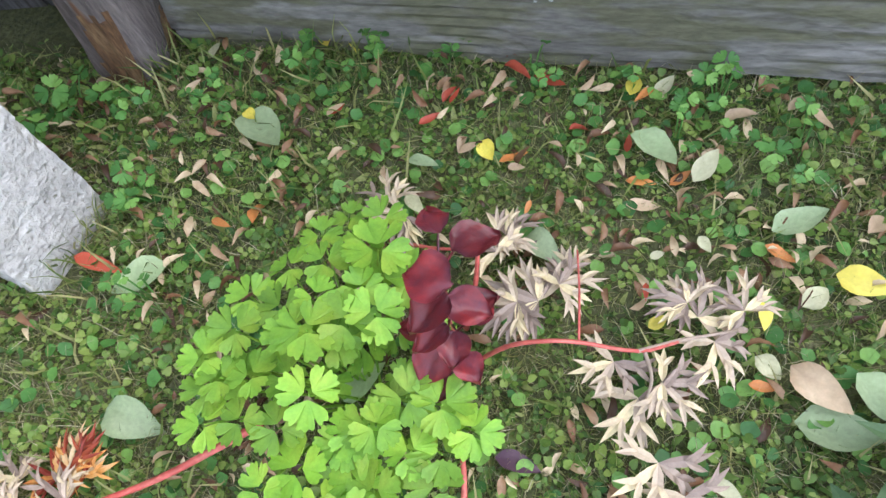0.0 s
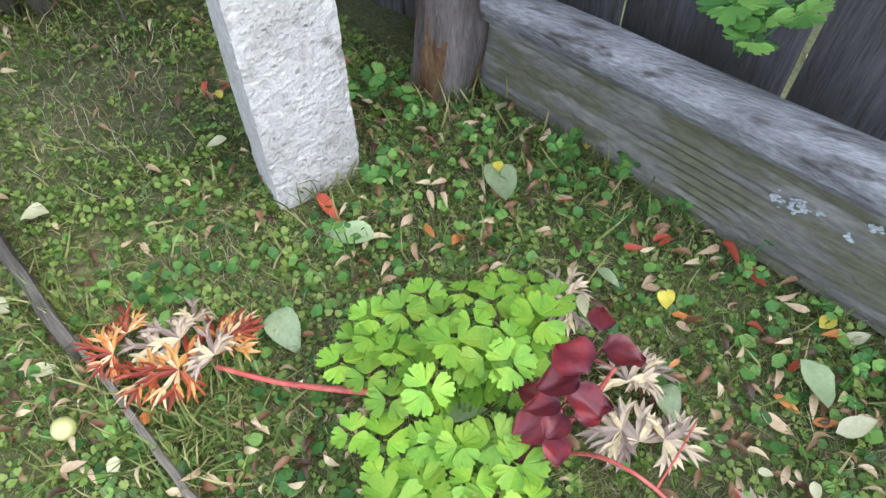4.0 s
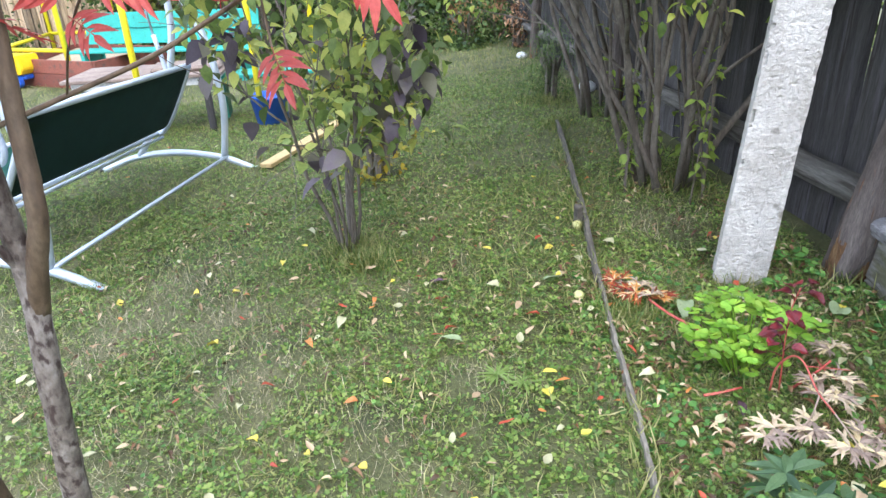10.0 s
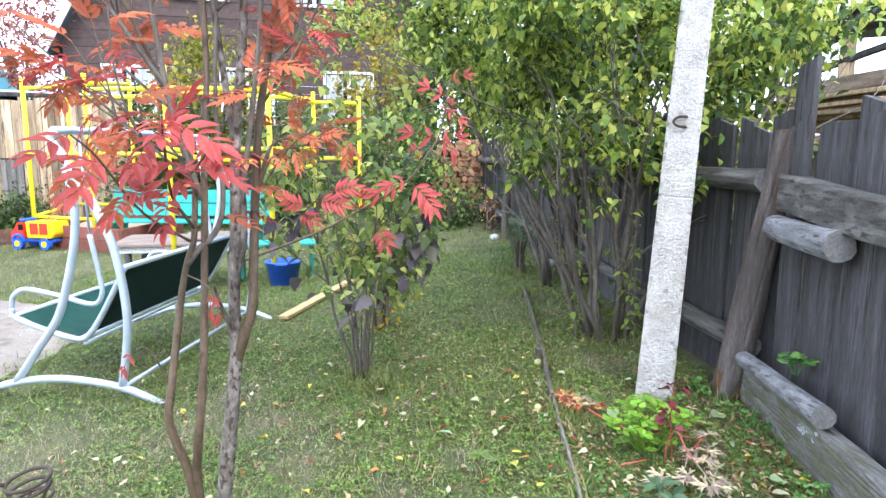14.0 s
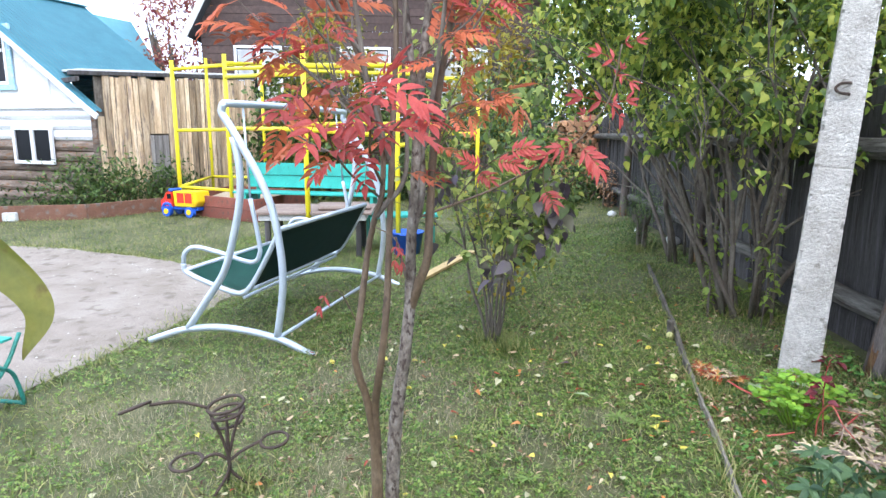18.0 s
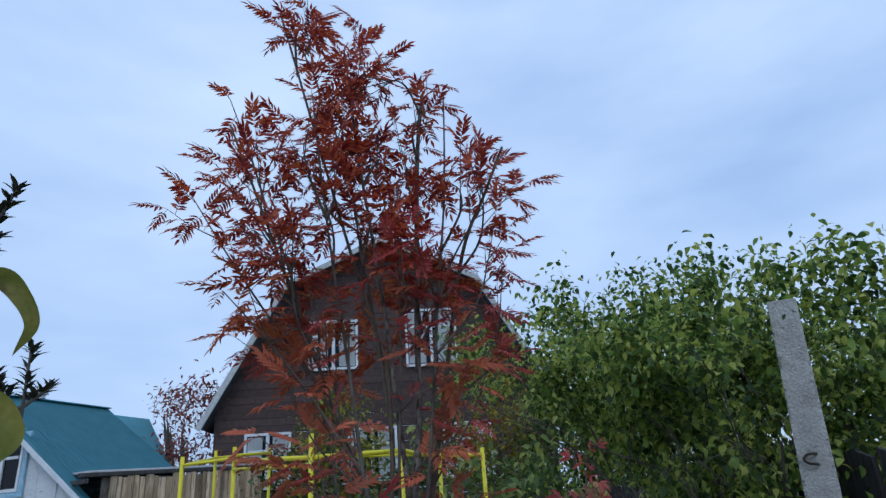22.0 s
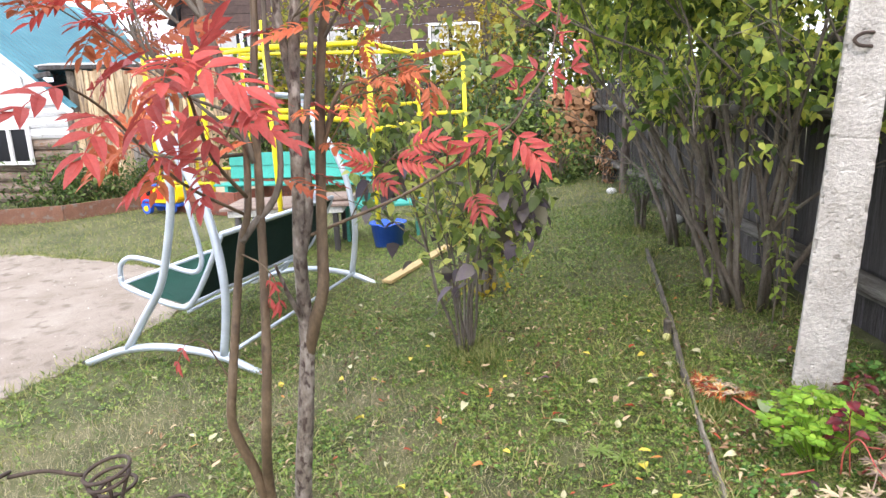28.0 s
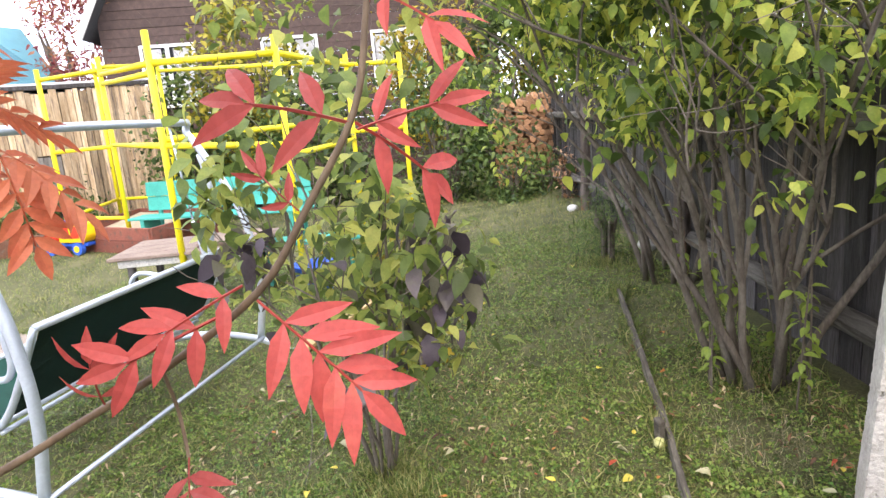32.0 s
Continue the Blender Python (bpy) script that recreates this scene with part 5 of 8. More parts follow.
# ---------------------------------------------------------------- yellow climbing frame with sandbox
def climbing_frame():
    base = thing("climbing_frame", "bright yellow painted steel tube climbing frame", "climbing frame", pose(-7.0, -4.6, -0.19))
    inv = base.matrix_basis.inverted()
    A, B, C, D, P4, P5, P6, P7 = (-8.50, -6.40), (-8.30, -5.40), (-10.8, -6.75), (-10.5, -5.5), (-4.52, -3.08), (-4.72, -2.08), (-7.1, -1.80), (-7.15, -1.15)
    for p, z0, z1, r in ((A, -0.19, 2.46, 0.035), (B, -0.19, 2.54, 0.035), (C, -0.19, 2.75, 0.032), (D, -0.19, 2.7, 0.032), (P4, -0.19, 2.24, 0.029), (P5, -0.19, 2.15, 0.03), (P6, -0.19, 2.2, 0.03), (P7, -0.19, 2.15, 0.03)):
        part("post", tubed([(*p, z0), (*p, z1)], r, 10), M_YELLOWP, base, at=inv, smooth=True)
    for p, q, z0, z1 in ((A, B, 2.31, 2.36), (A, B, 1.28, 1.30), (A, C, 2.31, 2.6), (A, C, 0.30, 0.32), (C, D, 2.6, 2.6), (C, D, 0.32, 0.32), (B, P4, 2.30, 1.98), (B, P4, 2.17, 1.90), (B, P4, 1.32, 1.30), (A, B, 0.30, 0.26), (B, D, 2.4, 2.6),
                         (P4, P5, 1.98, 2.0), (P4, P5, 1.30, 1.22), (P5, P6, 2.0, 2.05), (P5, P6, 1.12, 1.15), (P6, P7, 2.05, 2.05), (D, P6, 2.5, 2.1), (P6, P7, 1.25, 1.25), (P4, P6, 1.35, 1.4)):
        part("rail", tubed([(*p, z0), (*q, z1)], 0.028, 9), M_YELLOWP, base, at=inv, smooth=True)
    box_ = thing("sandbox", "low red-brown board sandbox under the climbing frame", "sandbox", pose(-8.6, -5.6, -0.19))
    inv = box_.matrix_basis.inverted()
    corners = [(-8.42, -6.25), (-7.55, -4.75), (-9.2, -4.3), (-10.2, -6.1)]
    for k in range(4):
        (ax, ay), (bx, by) = corners[k], corners[(k + 1) % 4]
        ln, a = math.hypot(bx - ax, by - ay), math.degrees(math.atan2(by - ay, bx - ax))
        for row in range(2):
            part("board", boxed(ln - 0.02, 0.04, 0.185, None, 0.006), M_REDBOARD, box_, at=inv @ pose((ax + bx) / 2, (ay + by) / 2, -0.10 + 0.19 * row, 0, 0, a))
    bm = bmesh.new()
    bm.faces.new([bm.verts.new((x * 0.98 - 0.17, y * 0.98 - 0.11, 0.0 + 0.04 * k)) for k, (x, y) in enumerate(corners)])
    bmesh.ops.triangulate(bm, faces=bm.faces[:])
    part("sand_fill", bm, M_SAND, box_, "pale sand filling", at=inv)


climbing_frame()


def toy_truck():
    """Built along +x (nose), turned on the lawn."""
    base = thing("toy_truck", "large red, yellow and blue plastic toy dump truck on grass", "toy truck", pose(-8.25, -6.22, -0.185, 0, 0, 252))
    bm = bmesh.new()
    box(bm, 0.74, 0.22, 0.06, pose(0, 0, 0.14), 0.015)
    box(bm, 0.10, 0.30, 0.07, pose(0.36, 0, 0.13), 0.02)
    part("chassis", bm, M_BLUE, base)
    bm = bmesh.new()
    cut_prism(bm, [(0.14, 0.16), (0.40, 0.16), (0.40, 0.27), (0.31, 0.30), (0.27, 0.42), (0.14, 0.42)], 0.30)
    bmesh.ops.bevel(bm, geom=bm.edges[:], offset=0.012, segments=2, affect="EDGES")
    cab = part("cab", bm, M_RED, base)
    for side in (-1, 1):
        part("window", boxed(0.09, 0.006, 0.09, pose(0.20, side * 0.151, 0.345), 0.003), M_GLASS, cab)
        part("fender", tubed(smooth_line([(0.15, side * 0.14, 0.13), (0.18, side * 0.155, 0.20), (0.25, side * 0.155, 0.225), (0.32, side * 0.155, 0.20), (0.35, side * 0.14, 0.13)], 3), 0.025, 7), M_BLUE, base, "blue wheel arch")
    part("windscreen", boxed(0.006, 0.22, 0.10, pose(0.294, 0, 0.35, 0, -18, 0), 0.003), M_GLASS, cab)
    part("roof_sign", boxed(0.10, 0.24, 0.05, pose(0.20, 0, 0.45), 0.015), M_BLUE, cab)
    bm = bmesh.new()
    cut_prism(bm, [(-0.42, 0.26), (-0.36, 0.18), (0.08, 0.18), (0.10, 0.44), (-0.40, 0.44)], 0.34)
    bmesh.ops.bevel(bm, geom=bm.edges[:], offset=0.014, segments=2, affect="EDGES")
    tub = part("dump_body", bm, M_YELPL, base)
    for side in (-1, 1):
        part("side_panel", boxed(0.36, 0.012, 0.17, pose(-0.16, side * 0.176, 0.33), 0.004), M_RED, tub, "red side panel")
        for k in range(3):
            part("rib", boxed(0.02, 0.02, 0.2, pose(-0.33 + 0.17 * k, side * 0.178, 0.33), 0.004), M_YELPL, tub)
    for x in (-0.24, 0.25):
        for side in (-1, 1):
            wheel = part("wheel", tubed([(x, side * 0.11, 0.09), (x, side * 0.185, 0.09)], 0.092, 18), M_BLUE, base)
            part("hub", tubed([(x, side * 0.185, 0.09), (x, side * 0.196, 0.09)], 0.048, 12), M_YELPL, wheel, "yellow wheel hub")


toy_truck()


def bench():
    base = thing("bench", "long turquoise painted wooden bench beside the sandbox", "bench", pose(-8.1, -3.95, -0.19, 0, 0, 79))
    for k in range(3):
        part("seat_board", boxed(2.75, 0.13, 0.035, pose(0, -0.14 + 0.145 * k, 0.43), 0.006), M_TURQ, base)
    for k in range(2):
        part("back_board", boxed(2.62, 0.03, 0.211, pose(0.0, 0.25, 0.60 + 0.215 * k, -7), 0.006), M_TURQ, base)
    for x in (-1.15, 1.15):
        part("leg", boxed(0.06, 0.40, 0.42, pose(x, 0, 0.21), 0.006), M_TURQ, base)
        part("back_post", boxed(0.06, 0.045, 0.85, pose(x, 0.28, 0.44, -5), 0.006), M_TURQ, base)


bench()


def low_table():
    base = thing("garden_table", "low garden table with worn brown top and pale frame", "table", pose(-4.95, -3.08, -0.17, 0, 0, 5))
    for k in range(5):
        part("top_board", boxed(0.172, 1.36, 0.03, pose(-0.36 + 0.18 * k, 0, 0.53), 0.005), M_TABLETOP, base)
    part("apron", boxed(0.80, 1.22, 0.07, pose(0, 0, 0.478), 0.006), M_PALE, base, "pale painted apron")
    for sx in (-0.34, 0.34):
        for sy in (-0.52, 0.52):
            part("leg", boxed(0.06, 0.06, 0.45, pose(sx, sy, 0.22), 0.006), M_GREYWOOD, base)
    cloth_ = boxed(0.5, 0.62, 0.05, None, 0.02)
    tagged(part("folded_rug", cloth_, M_TABLETOP, at=pose(-4.95, -2.75, 0.40, 0, 0, 12)), "brown folded rug lying on the table", "rug")


low_table()


def stool():
    base = thing("low_bench", "small turquoise painted wooden bench beside the table", "bench", pose(-5.3, -2.12, -0.14, 0, 0, 8))
    for k in range(3):
        part("seat_board", boxed(0.13, 1.0, 0.03, pose(-0.145 + 0.145 * k, 0, 0.40), 0.005), M_TURQ, base)
    for sy in (-0.4, 0.4):
        part("leg", boxed(0.36, 0.04, 0.39, pose(0, sy, 0.195), 0.005), M_GREENPAINT, base)


stool()


def blue_tub():
    base = thing("plastic_tub", "blue plastic tub standing on the lawn", "tub", pose(-4.72, -1.98, -0.135))
    bm = bmesh.new()
    prof = [(0.0, 0.012), (0.15, 0.012), (0.19, 0.26), (0.205, 0.26), (0.205, 0.275), (0.18, 0.275), (0.14, 0.03), (0.0, 0.03)]
    n, rings = 24, []
    for r, z in prof:
        rings.append([bm.verts.new((max(r, 0.001) * math.cos(6.28319 * k / n), max(r, 0.001) * math.sin(6.28319 * k / n), z)) for k in range(n)])
    for a, b in zip(rings, rings[1:]):
        for k in range(n):
            bm.faces.new((a[k], a[(k + 1) % n], b[(k + 1) % n], b[k]))
    part("body", bm, M_BLUE, base, smooth=True)
    part("handle", tubed(smooth_line([(0.20, -0.06, 0.26), (0.245, -0.03, 0.265), (0.245, 0.03, 0.265), (0.20, 0.06, 0.26)], 3), 0.008, 6), M_BLUE, base)


blue_tub()
plank = part("pine_plank", boxed(1.52, 0.095, 0.03, None, 0.004), M_NEWWOOD, at=pose(-3.80, -1.50, -0.072, 0, 1.5, -21.5))
tagged(plank, "fresh yellow pine plank lying on the lawn", "plank")


# ---------------------------------------------------------------- wrought iron plant stand
def plant_stand():
    base = thing("plant_stand", "dark rusty wrought iron plant stand with ring holders", "plant stand", pose(0.25, -2.19, ground_z(0.25, -2.19)))

    def ring(c, r, tilt):
        m = pose(*c, *tilt)
        return tubed([m @ Vector((r * math.cos(a), r * math.sin(a), 0)) for a in [2 * math.pi * k / 20 for k in range(21)]], 0.0065, 7, cap=False)

    top = (0.0, 0.0, 0.37)
    for c, r, tilt in ((top, 0.070, (8, 6, 0)), ((0.012, 0.01, 0.345), 0.062, (8, 6, 0)), ((0.10, -0.31, 0.395), 0.055, (22, -12, 0)), ((-0.05, 0.17, 0.20), 0.055, (5, 8, 0)), ((0.07, -0.14, 0.16), 0.06, (4, 6, 0)), ((-0.10, -0.04, 0.25), 0.06, (6, 4, 0))):
        part("ring", ring(c, r, tilt), M_IRON, base, smooth=True)
    for line in ([(0.0, 0, 0.345), (0.0, 0, 0.2), (0.005, 0.005, 0.1)], [(0.05, -0.045, 0.36), (0.02, -0.01, 0.22), (0.005, 0, 0.10), (0.05, -0.05, 0.0)], [(-0.04, 0.05, 0.36), (-0.01, 0.015, 0.22), (0.0, 0.0, 0.10), (-0.04, 0.07, 0.0)],
                 [(0.0, 0.0, 0.12), (-0.05, -0.03, 0.0)], [(0.085, -0.26, 0.40), (0.06, -0.16, 0.405), (0.03, -0.06, 0.37)], [(0.0, 0.0, 0.13), (-0.01, 0.05, 0.17), (-0.035, 0.115, 0.20)],
                 [(0.005, 0.0, 0.14), (0.03, -0.04, 0.175), (0.05, -0.085, 0.165)], [(0.0, 0.0, 0.15), (-0.03, -0.015, 0.22), (-0.06, -0.025, 0.25)]):
        part("bar", tubed(smooth_line(line, 5), 0.0065, 7), M_IRON, base, smooth=True)


plant_stand()


# ---------------------------------------------------------------- turquoise folding chair on the yard
def chair():
    base = thing("folding_chair", "turquoise folding garden chair with slatted seat on the patio", "chair", pose(-0.355, -3.864, -0.168, 0, 0, 83))
    for k in range(5):
        part("seat_slat", boxed(0.44, 0.068, 0.016, pose(0, -0.16 + 0.08 * k, 0.36 + 0.006 * k), 0.003), M_TURQ, base)
    for k in range(3):
        part("back_slat", boxed(0.44, 0.014, 0.07, pose(0, -0.27 - 0.03 * k, 0.47 + 0.11 * k, 12), 0.003), M_TURQ, base)
    for sx in (-0.22, 0.22):
        part("leg", tubed(smooth_line([(sx, 0.24, 0.40), (sx, 0.10, 0.22), (sx, -0.24, 0.012)], 4), 0.011, 8), M_GREENPAINT, base, smooth=True)
        part("leg", tubed(smooth_line([(sx, -0.33, 0.78), (sx, -0.20, 0.46), (sx, 0.02, 0.30), (sx, 0.15, 0.22), (sx, 0.19, 0.14), (sx, 0.22, 0.012)], 4), 0.011, 8), M_GREENPAINT, base, smooth=True)
    for y in (-0.24, 0.22):
        part("foot_bar", tubed([(-0.22, y, 0.012), (0.22, y, 0.012)], 0.011, 8), M_GREENPAINT, base, smooth=True)


chair()


# ---------------------------------------------------------------- white cottage with teal roof
def window(base, at, w, h, casements, frame_m, label="", fixed=0.35, curtain=False):
    """A casement window in its own plane: x across, z up, the outside at -y."""
    win = part("window", boxed(w, 0.02, h, pose(0, 0.0, 0), 0.003), M_GLASS, base, label, at=at)
    t = 0.07
    for x, z, sx, sz in ((0, h / 2 + t / 2, w + 2 * t, t), (0, -h / 2 - t / 2, w + 2 * t, t), (-w / 2 - t / 2, 0, t, h), (w / 2 + t / 2, 0, t, h)):
        part("window_frame", boxed(sx, 0.06, sz, pose(x, -0.02, z), 0.006), frame_m, win)
    for k in range(1, casements):
        part("mullion", boxed(0.09, 0.05, h, pose(-w / 2 + w * k / casements, -0.025, 0), 0.005), frame_m, win)
    if fixed:
        for k in range(casements):
            part("transom", boxed(w / casements - 0.09, 0.045, 0.06, pose(-w / 2 + w * (k + 0.5) / casements, -0.022, h / 2 - h * fixed), 0.004), frame_m, win)
    if curtain:
        for sx in (-1, 1):
            bm = bmesh.new()
            rows = []
            for k in range(11):
                t = k / 10
                rows.append([bm.verts.new((sx * (w / 2 - 0.02 - w * 0.36 * t), -0.02 + 0.004 * math.sin(k * 2.4), z)) for z in (-h / 2 + 0.03, h / 2 - 0.03)])
            for p, q in zip(rows, rows[1:]):
                bm.faces.new((p[0], q[0], q[1], p[1]))
            bmesh.ops.solidify(bm, geom=bm.faces[:], thickness=0.004)
            part("curtain", bm, M_WHITEP, win, "white curtain in the window")
    return win


def cottage():
    # local x runs along the gable to the yard side, y back along the ridge
    m = Matrix(((0.30, -0.954, 0, -10.90), (0.954, 0.30, 0, -12.03), (0, 0, 1, -0.19), (0, 0, 0, 1)))
    base = thing("cottage", "white limed wooden cottage with teal sheet roof and log base", "house", m)
    apex, half, eave = 4.49, 3.78, 1.86
    slope = (apex - eave) / half

    def roof_z(x):
        return apex - abs(x) * slope

    # upper gable of limed boards, set over the log wall
    x = -3.6
    rng = random.Random(4)
    while x < 3.55:
        w = min(rng.uniform(0.85, 1.15), 3.55 - x)
        bm = bmesh.new()
        cut_prism(bm, [(x, 1.86), (x + w - 0.006, 1.86), (x + w - 0.006, max(1.9, roof_z(x + w) - 0.08)), *([(0.0, roof_z(0) - 0.08)] if x < 0 < x + w else []), (x, max(1.9, roof_z(x) - 0.08))], 0.08)
        part("gable_panel", bm, M_WHITE, base)
        x += w
    for k in range(9):
        z = 0.10 + 0.21 * k
        top = k >= 6
        part("log", tubed([(-3.5, 0.06, z), (0, 0.06, z + 0.01), (3.6, 0.06, z)], 0.115, 10, rough=0.03, rng=rng), M_WHITE if top else M_BROWNLOG, base, "limed white log" if top else "")
    part("band", boxed(7.3, 0.10, 0.07, pose(0, -0.05, 1.93), 0.01), M_WHITEP, base)
    part("corner_board", boxed(0.14, 0.12, 1.9, pose(3.58, 0, 0.95), 0.01), M_BROWNLOG, base)
    part("post_strip", boxed(0.05, 0.05, 0.68, pose(2.48, -0.05, 2.30), 0.005), M_WHITEP, base)
    part("back_wall", boxed(7.1, 0.15, 2.6, pose(0, 3.1, 1.3), 0.01), M_BROWNLOG, base)
    for sx in (-1, 1):
        part("side_wall", boxed(0.15, 3.0, 1.9, pose(sx * 3.45, 1.6, 0.95), 0.01), M_BROWNLOG, base)
        # ribbed roof sheets
        n = 30
        bm = bmesh.new()
        rows = []
        for k in range(n * 2 + 1):
            y = -0.28 + 3.48 * k / (n * 2)
            lift = 0.034 if k % 2 else 0.0
            rows.append([bm.verts.new((sx * d, y, apex + 0.03 - d * slope + lift)) for d in (0.0, 1.3, 2.6, 2.95 if y > -0.05 and sx > 0 else half + 0.12)])
        for a, b in zip(rows, rows[1:]):
            for j in range(3):
                bm.faces.new((a[j], a[j + 1], b[j + 1], b[j]) if sx > 0 else (b[j], b[j + 1], a[j + 1], a[j]))
        bmesh.ops.solidify(bm, geom=bm.faces[:], thickness=0.02)
        part("roof", bm, M_ROOFTEAL, base, "ribbed teal metal roof slope")
        a = math.degrees(math.atan(slope))
        ln = math.hypot(half + 0.15, slope * (half + 0.15))
        part("bargeboard", boxed(ln, 0.04, 0.11, pose(sx * (half + 0.15) / 2, -0.27, apex - slope * (half + 0.15) / 2 - 0.04, 0, sx * a, 0), 0.006), M_WHITEP, base, "white bargeboard")
    part("ridge_cap", boxed(0.22, 3.48, 0.03, pose(0, 1.46, apex + 0.055), 0.008), M_ROOFTEAL, base)
    # sun rays in the gable peak
    for k in range(7):
        a = -60 + 20 * k
        part("ray", boxed(0.03, 0.02, 0.42, pose(0.33 * math.sin(radians(a)), -0.05, 3.72 + 0.33 * math.cos(radians(a)), 0, a, 0), 0.003), M_WHITEP, base)
    win = window(base, pose(0.35, -0.06, 2.92), 2.05, 0.95, 4, M_WHITEP, "four white casements in blue surround")
    for x, z, sx, sz in ((0, 0.60, 2.5, 0.10), (0, -0.60, 2.5, 0.10), (-1.17, 0, 0.12, 1.1), (1.17, 0, 0.12, 1.1)):
        part("surround", boxed(sx, 0.05, sz, pose(x, -0.02, z), 0.006), M_BLUEP, win, "peeling light blue surround")
    window(base, pose(1.94, -0.08, 1.16), 0.98, 0.62, 2, M_WHITEP, "small white two-casement window", fixed=0)
    chimney = part("chimney", boxed(0.34, 0.34, 1.0, pose(-1.0, 1.8, 4.35), 0.02), M_WHITE, base, "whitewashed chimney")
    part("cap", boxed(0.42, 0.42, 0.06, pose(-1.0, 1.8, 4.88), 0.01), M_PALE, chimney)
    # satellite dish under the window
    bm = bmesh.new()
    rings = []
    for j in range(5):
        r = 0.05 + 0.27 * j / 4
        rings.append([bm.verts.new((r * math.cos(6.2832 * k / 20), -0.35 + 0.9 * r * r, r * math.sin(6.2832 * k / 20))) for k in range(20)])
    for a, b in zip(rings, rings[1:]):
        for k in range(20):
            bm.faces.new((a[k], a[(k + 1) % 20], b[(k + 1) % 20], b[k]))
    bm.faces.new(rings[0])
    bmesh.ops.solidify(bm, geom=bm.faces[:], thickness=0.012)
    part("satellite_dish", bm, M_WHITEP, base, "white satellite dish", at=pose(0.55, -0.02, 2.1))
    # lower wing behind with the same roof
    wing = thing("cottage_wing", "rear wing of the cottage under a teal roof", "house", m @ pose(0, 3.2, 0))
    part("wall", boxed(1.5, 1.3, 3.0, pose(-0.1, 0.75, 1.5), 0.02), M_BROWNLOG, wing)
    bm = bmesh.new()
    cut_prism(bm, [(-1.2, 2.75), (0, 4.32), (1.05, 2.80), (1.07, 2.86), (0, 4.40), (-1.22, 2.81)], 1.45, pose(0, 0.725, 0))
    part("roof", bm, M_ROOFTEAL, wing)


cottage()


def barn():
    """A barn front of upright slabs between the cottage and the climbing frame."""
    ax, ay, bx, by = -9.72, -8.50, -12.35, -6.3
    ln, a = math.hypot(bx - ax, by - ay), math.degrees(math.atan2(by - ay, bx - ax))
    base = thing("slab_barn", "barn wall of rough upright slabs in mixed browns", "barn", pose(ax, ay, -0.19, 0, 0, a))
    rng = random.Random(9)
    x = 0.0
    while x < ln:
        w = rng.uniform(0.09, 0.17)
        h = 2.50 + 0.035 * x + rng.uniform(-0.05, 0.05) - (0.75 if x < 0.12 else 0)
        if 0.86 < x < 1.32:
            part("slab", boxed(w - 0.008, 0.03, 1.35, pose(x + w / 2, 0.02, 0.70), 0.005), M_BARNDOOR, base, "grey door board")
            part("slab", boxed(w - 0.008, 0.035, h - 1.42, pose(x + w / 2, 0, 1.40 + (h - 1.42) / 2), 0.006), M_SLAB, base)
        else:
            part("slab", boxed(w - rng.uniform(0.004, 0.02), 0.035, h, pose(x + w / 2, rng.uniform(-0.015, 0.015), h / 2, 0, rng.uniform(-0.5, 0.5), 0), 0.006), M_SLAB, base)
        x += w
    part("inner_wall", boxed(ln, 0.05, 2.5, pose(ln / 2, 0.08, 1.25), 0.01), M_BARK, base, "dark boards behind the slabs")
    part("top_beam", boxed(ln + 0.5, 0.12, 0.08, pose(ln / 2 - 0.2, 0.02, 2.60, 0, -2, 0), 0.01), M_GREYWOOD, base)
    part("rafter", boxed(0.07, 1.3, 0.09, pose(-0.35, 0.5, 2.42), 0.01), M_GREYWOOD, base)
    part("roof", boxed(ln + 0.5, 3.2, 0.05, pose(ln / 2, 1.62, 2.72, 2, -2, 0), 0.01), M_PALE, base, "pale flat roof sheet")


barn()


def old_shed():
    base = thing("old_shed", "low grey board shed with a curved rusty roof", "shed", pose(-7.62, -9.32, -0.19, 0, 0, 130))
    rng = random.Random(12)
    for k in range(12):
        part("board", boxed(0.125, 0.03, 1.35, pose(-1.45 + 0.13 * k, 0, 0.675, 0, rng.uniform(-1, 1), 0), 0.005), M_GREYWOOD, base)
    part("side_wall", boxed(0.05, 2.0, 1.35, pose(0.08, 1.0, 0.675), 0.01), M_GREYWOOD, base)
    part("inner_wall", boxed(1.5, 0.03, 1.3, pose(-0.70, 0.05, 0.66), 0.005), M_GREYWOOD, base)
    bm = bmesh.new()
    rows = []
    for k in range(13):
        a = math.pi * k / 12
        rows.append([bm.verts.new((-0.70 + 0.88 * math.cos(a), y, 1.34 + 0.46 * math.sin(a))) for y in (-0.12, 2.0)])
    for p, q in zip(rows, rows[1:]):
        bm.faces.new((p[0], q[0], q[1], p[1]))
    bmesh.ops.solidify(bm, geom=bm.faces[:], thickness=0.02)
    part("roof", bm, M_RUST, base, "curved rusty sheet roof", smooth=True)
    bm = bmesh.new()
    cut_prism(bm, [(-0.70 + 0.84 * math.cos(math.pi * k / 12), 1.34 + 0.43 * math.sin(math.pi * k / 12)) for k in range(13)], 0.03)
    part("gable", bm, M_RUST, base, "rusty sheet gable")


old_shed()


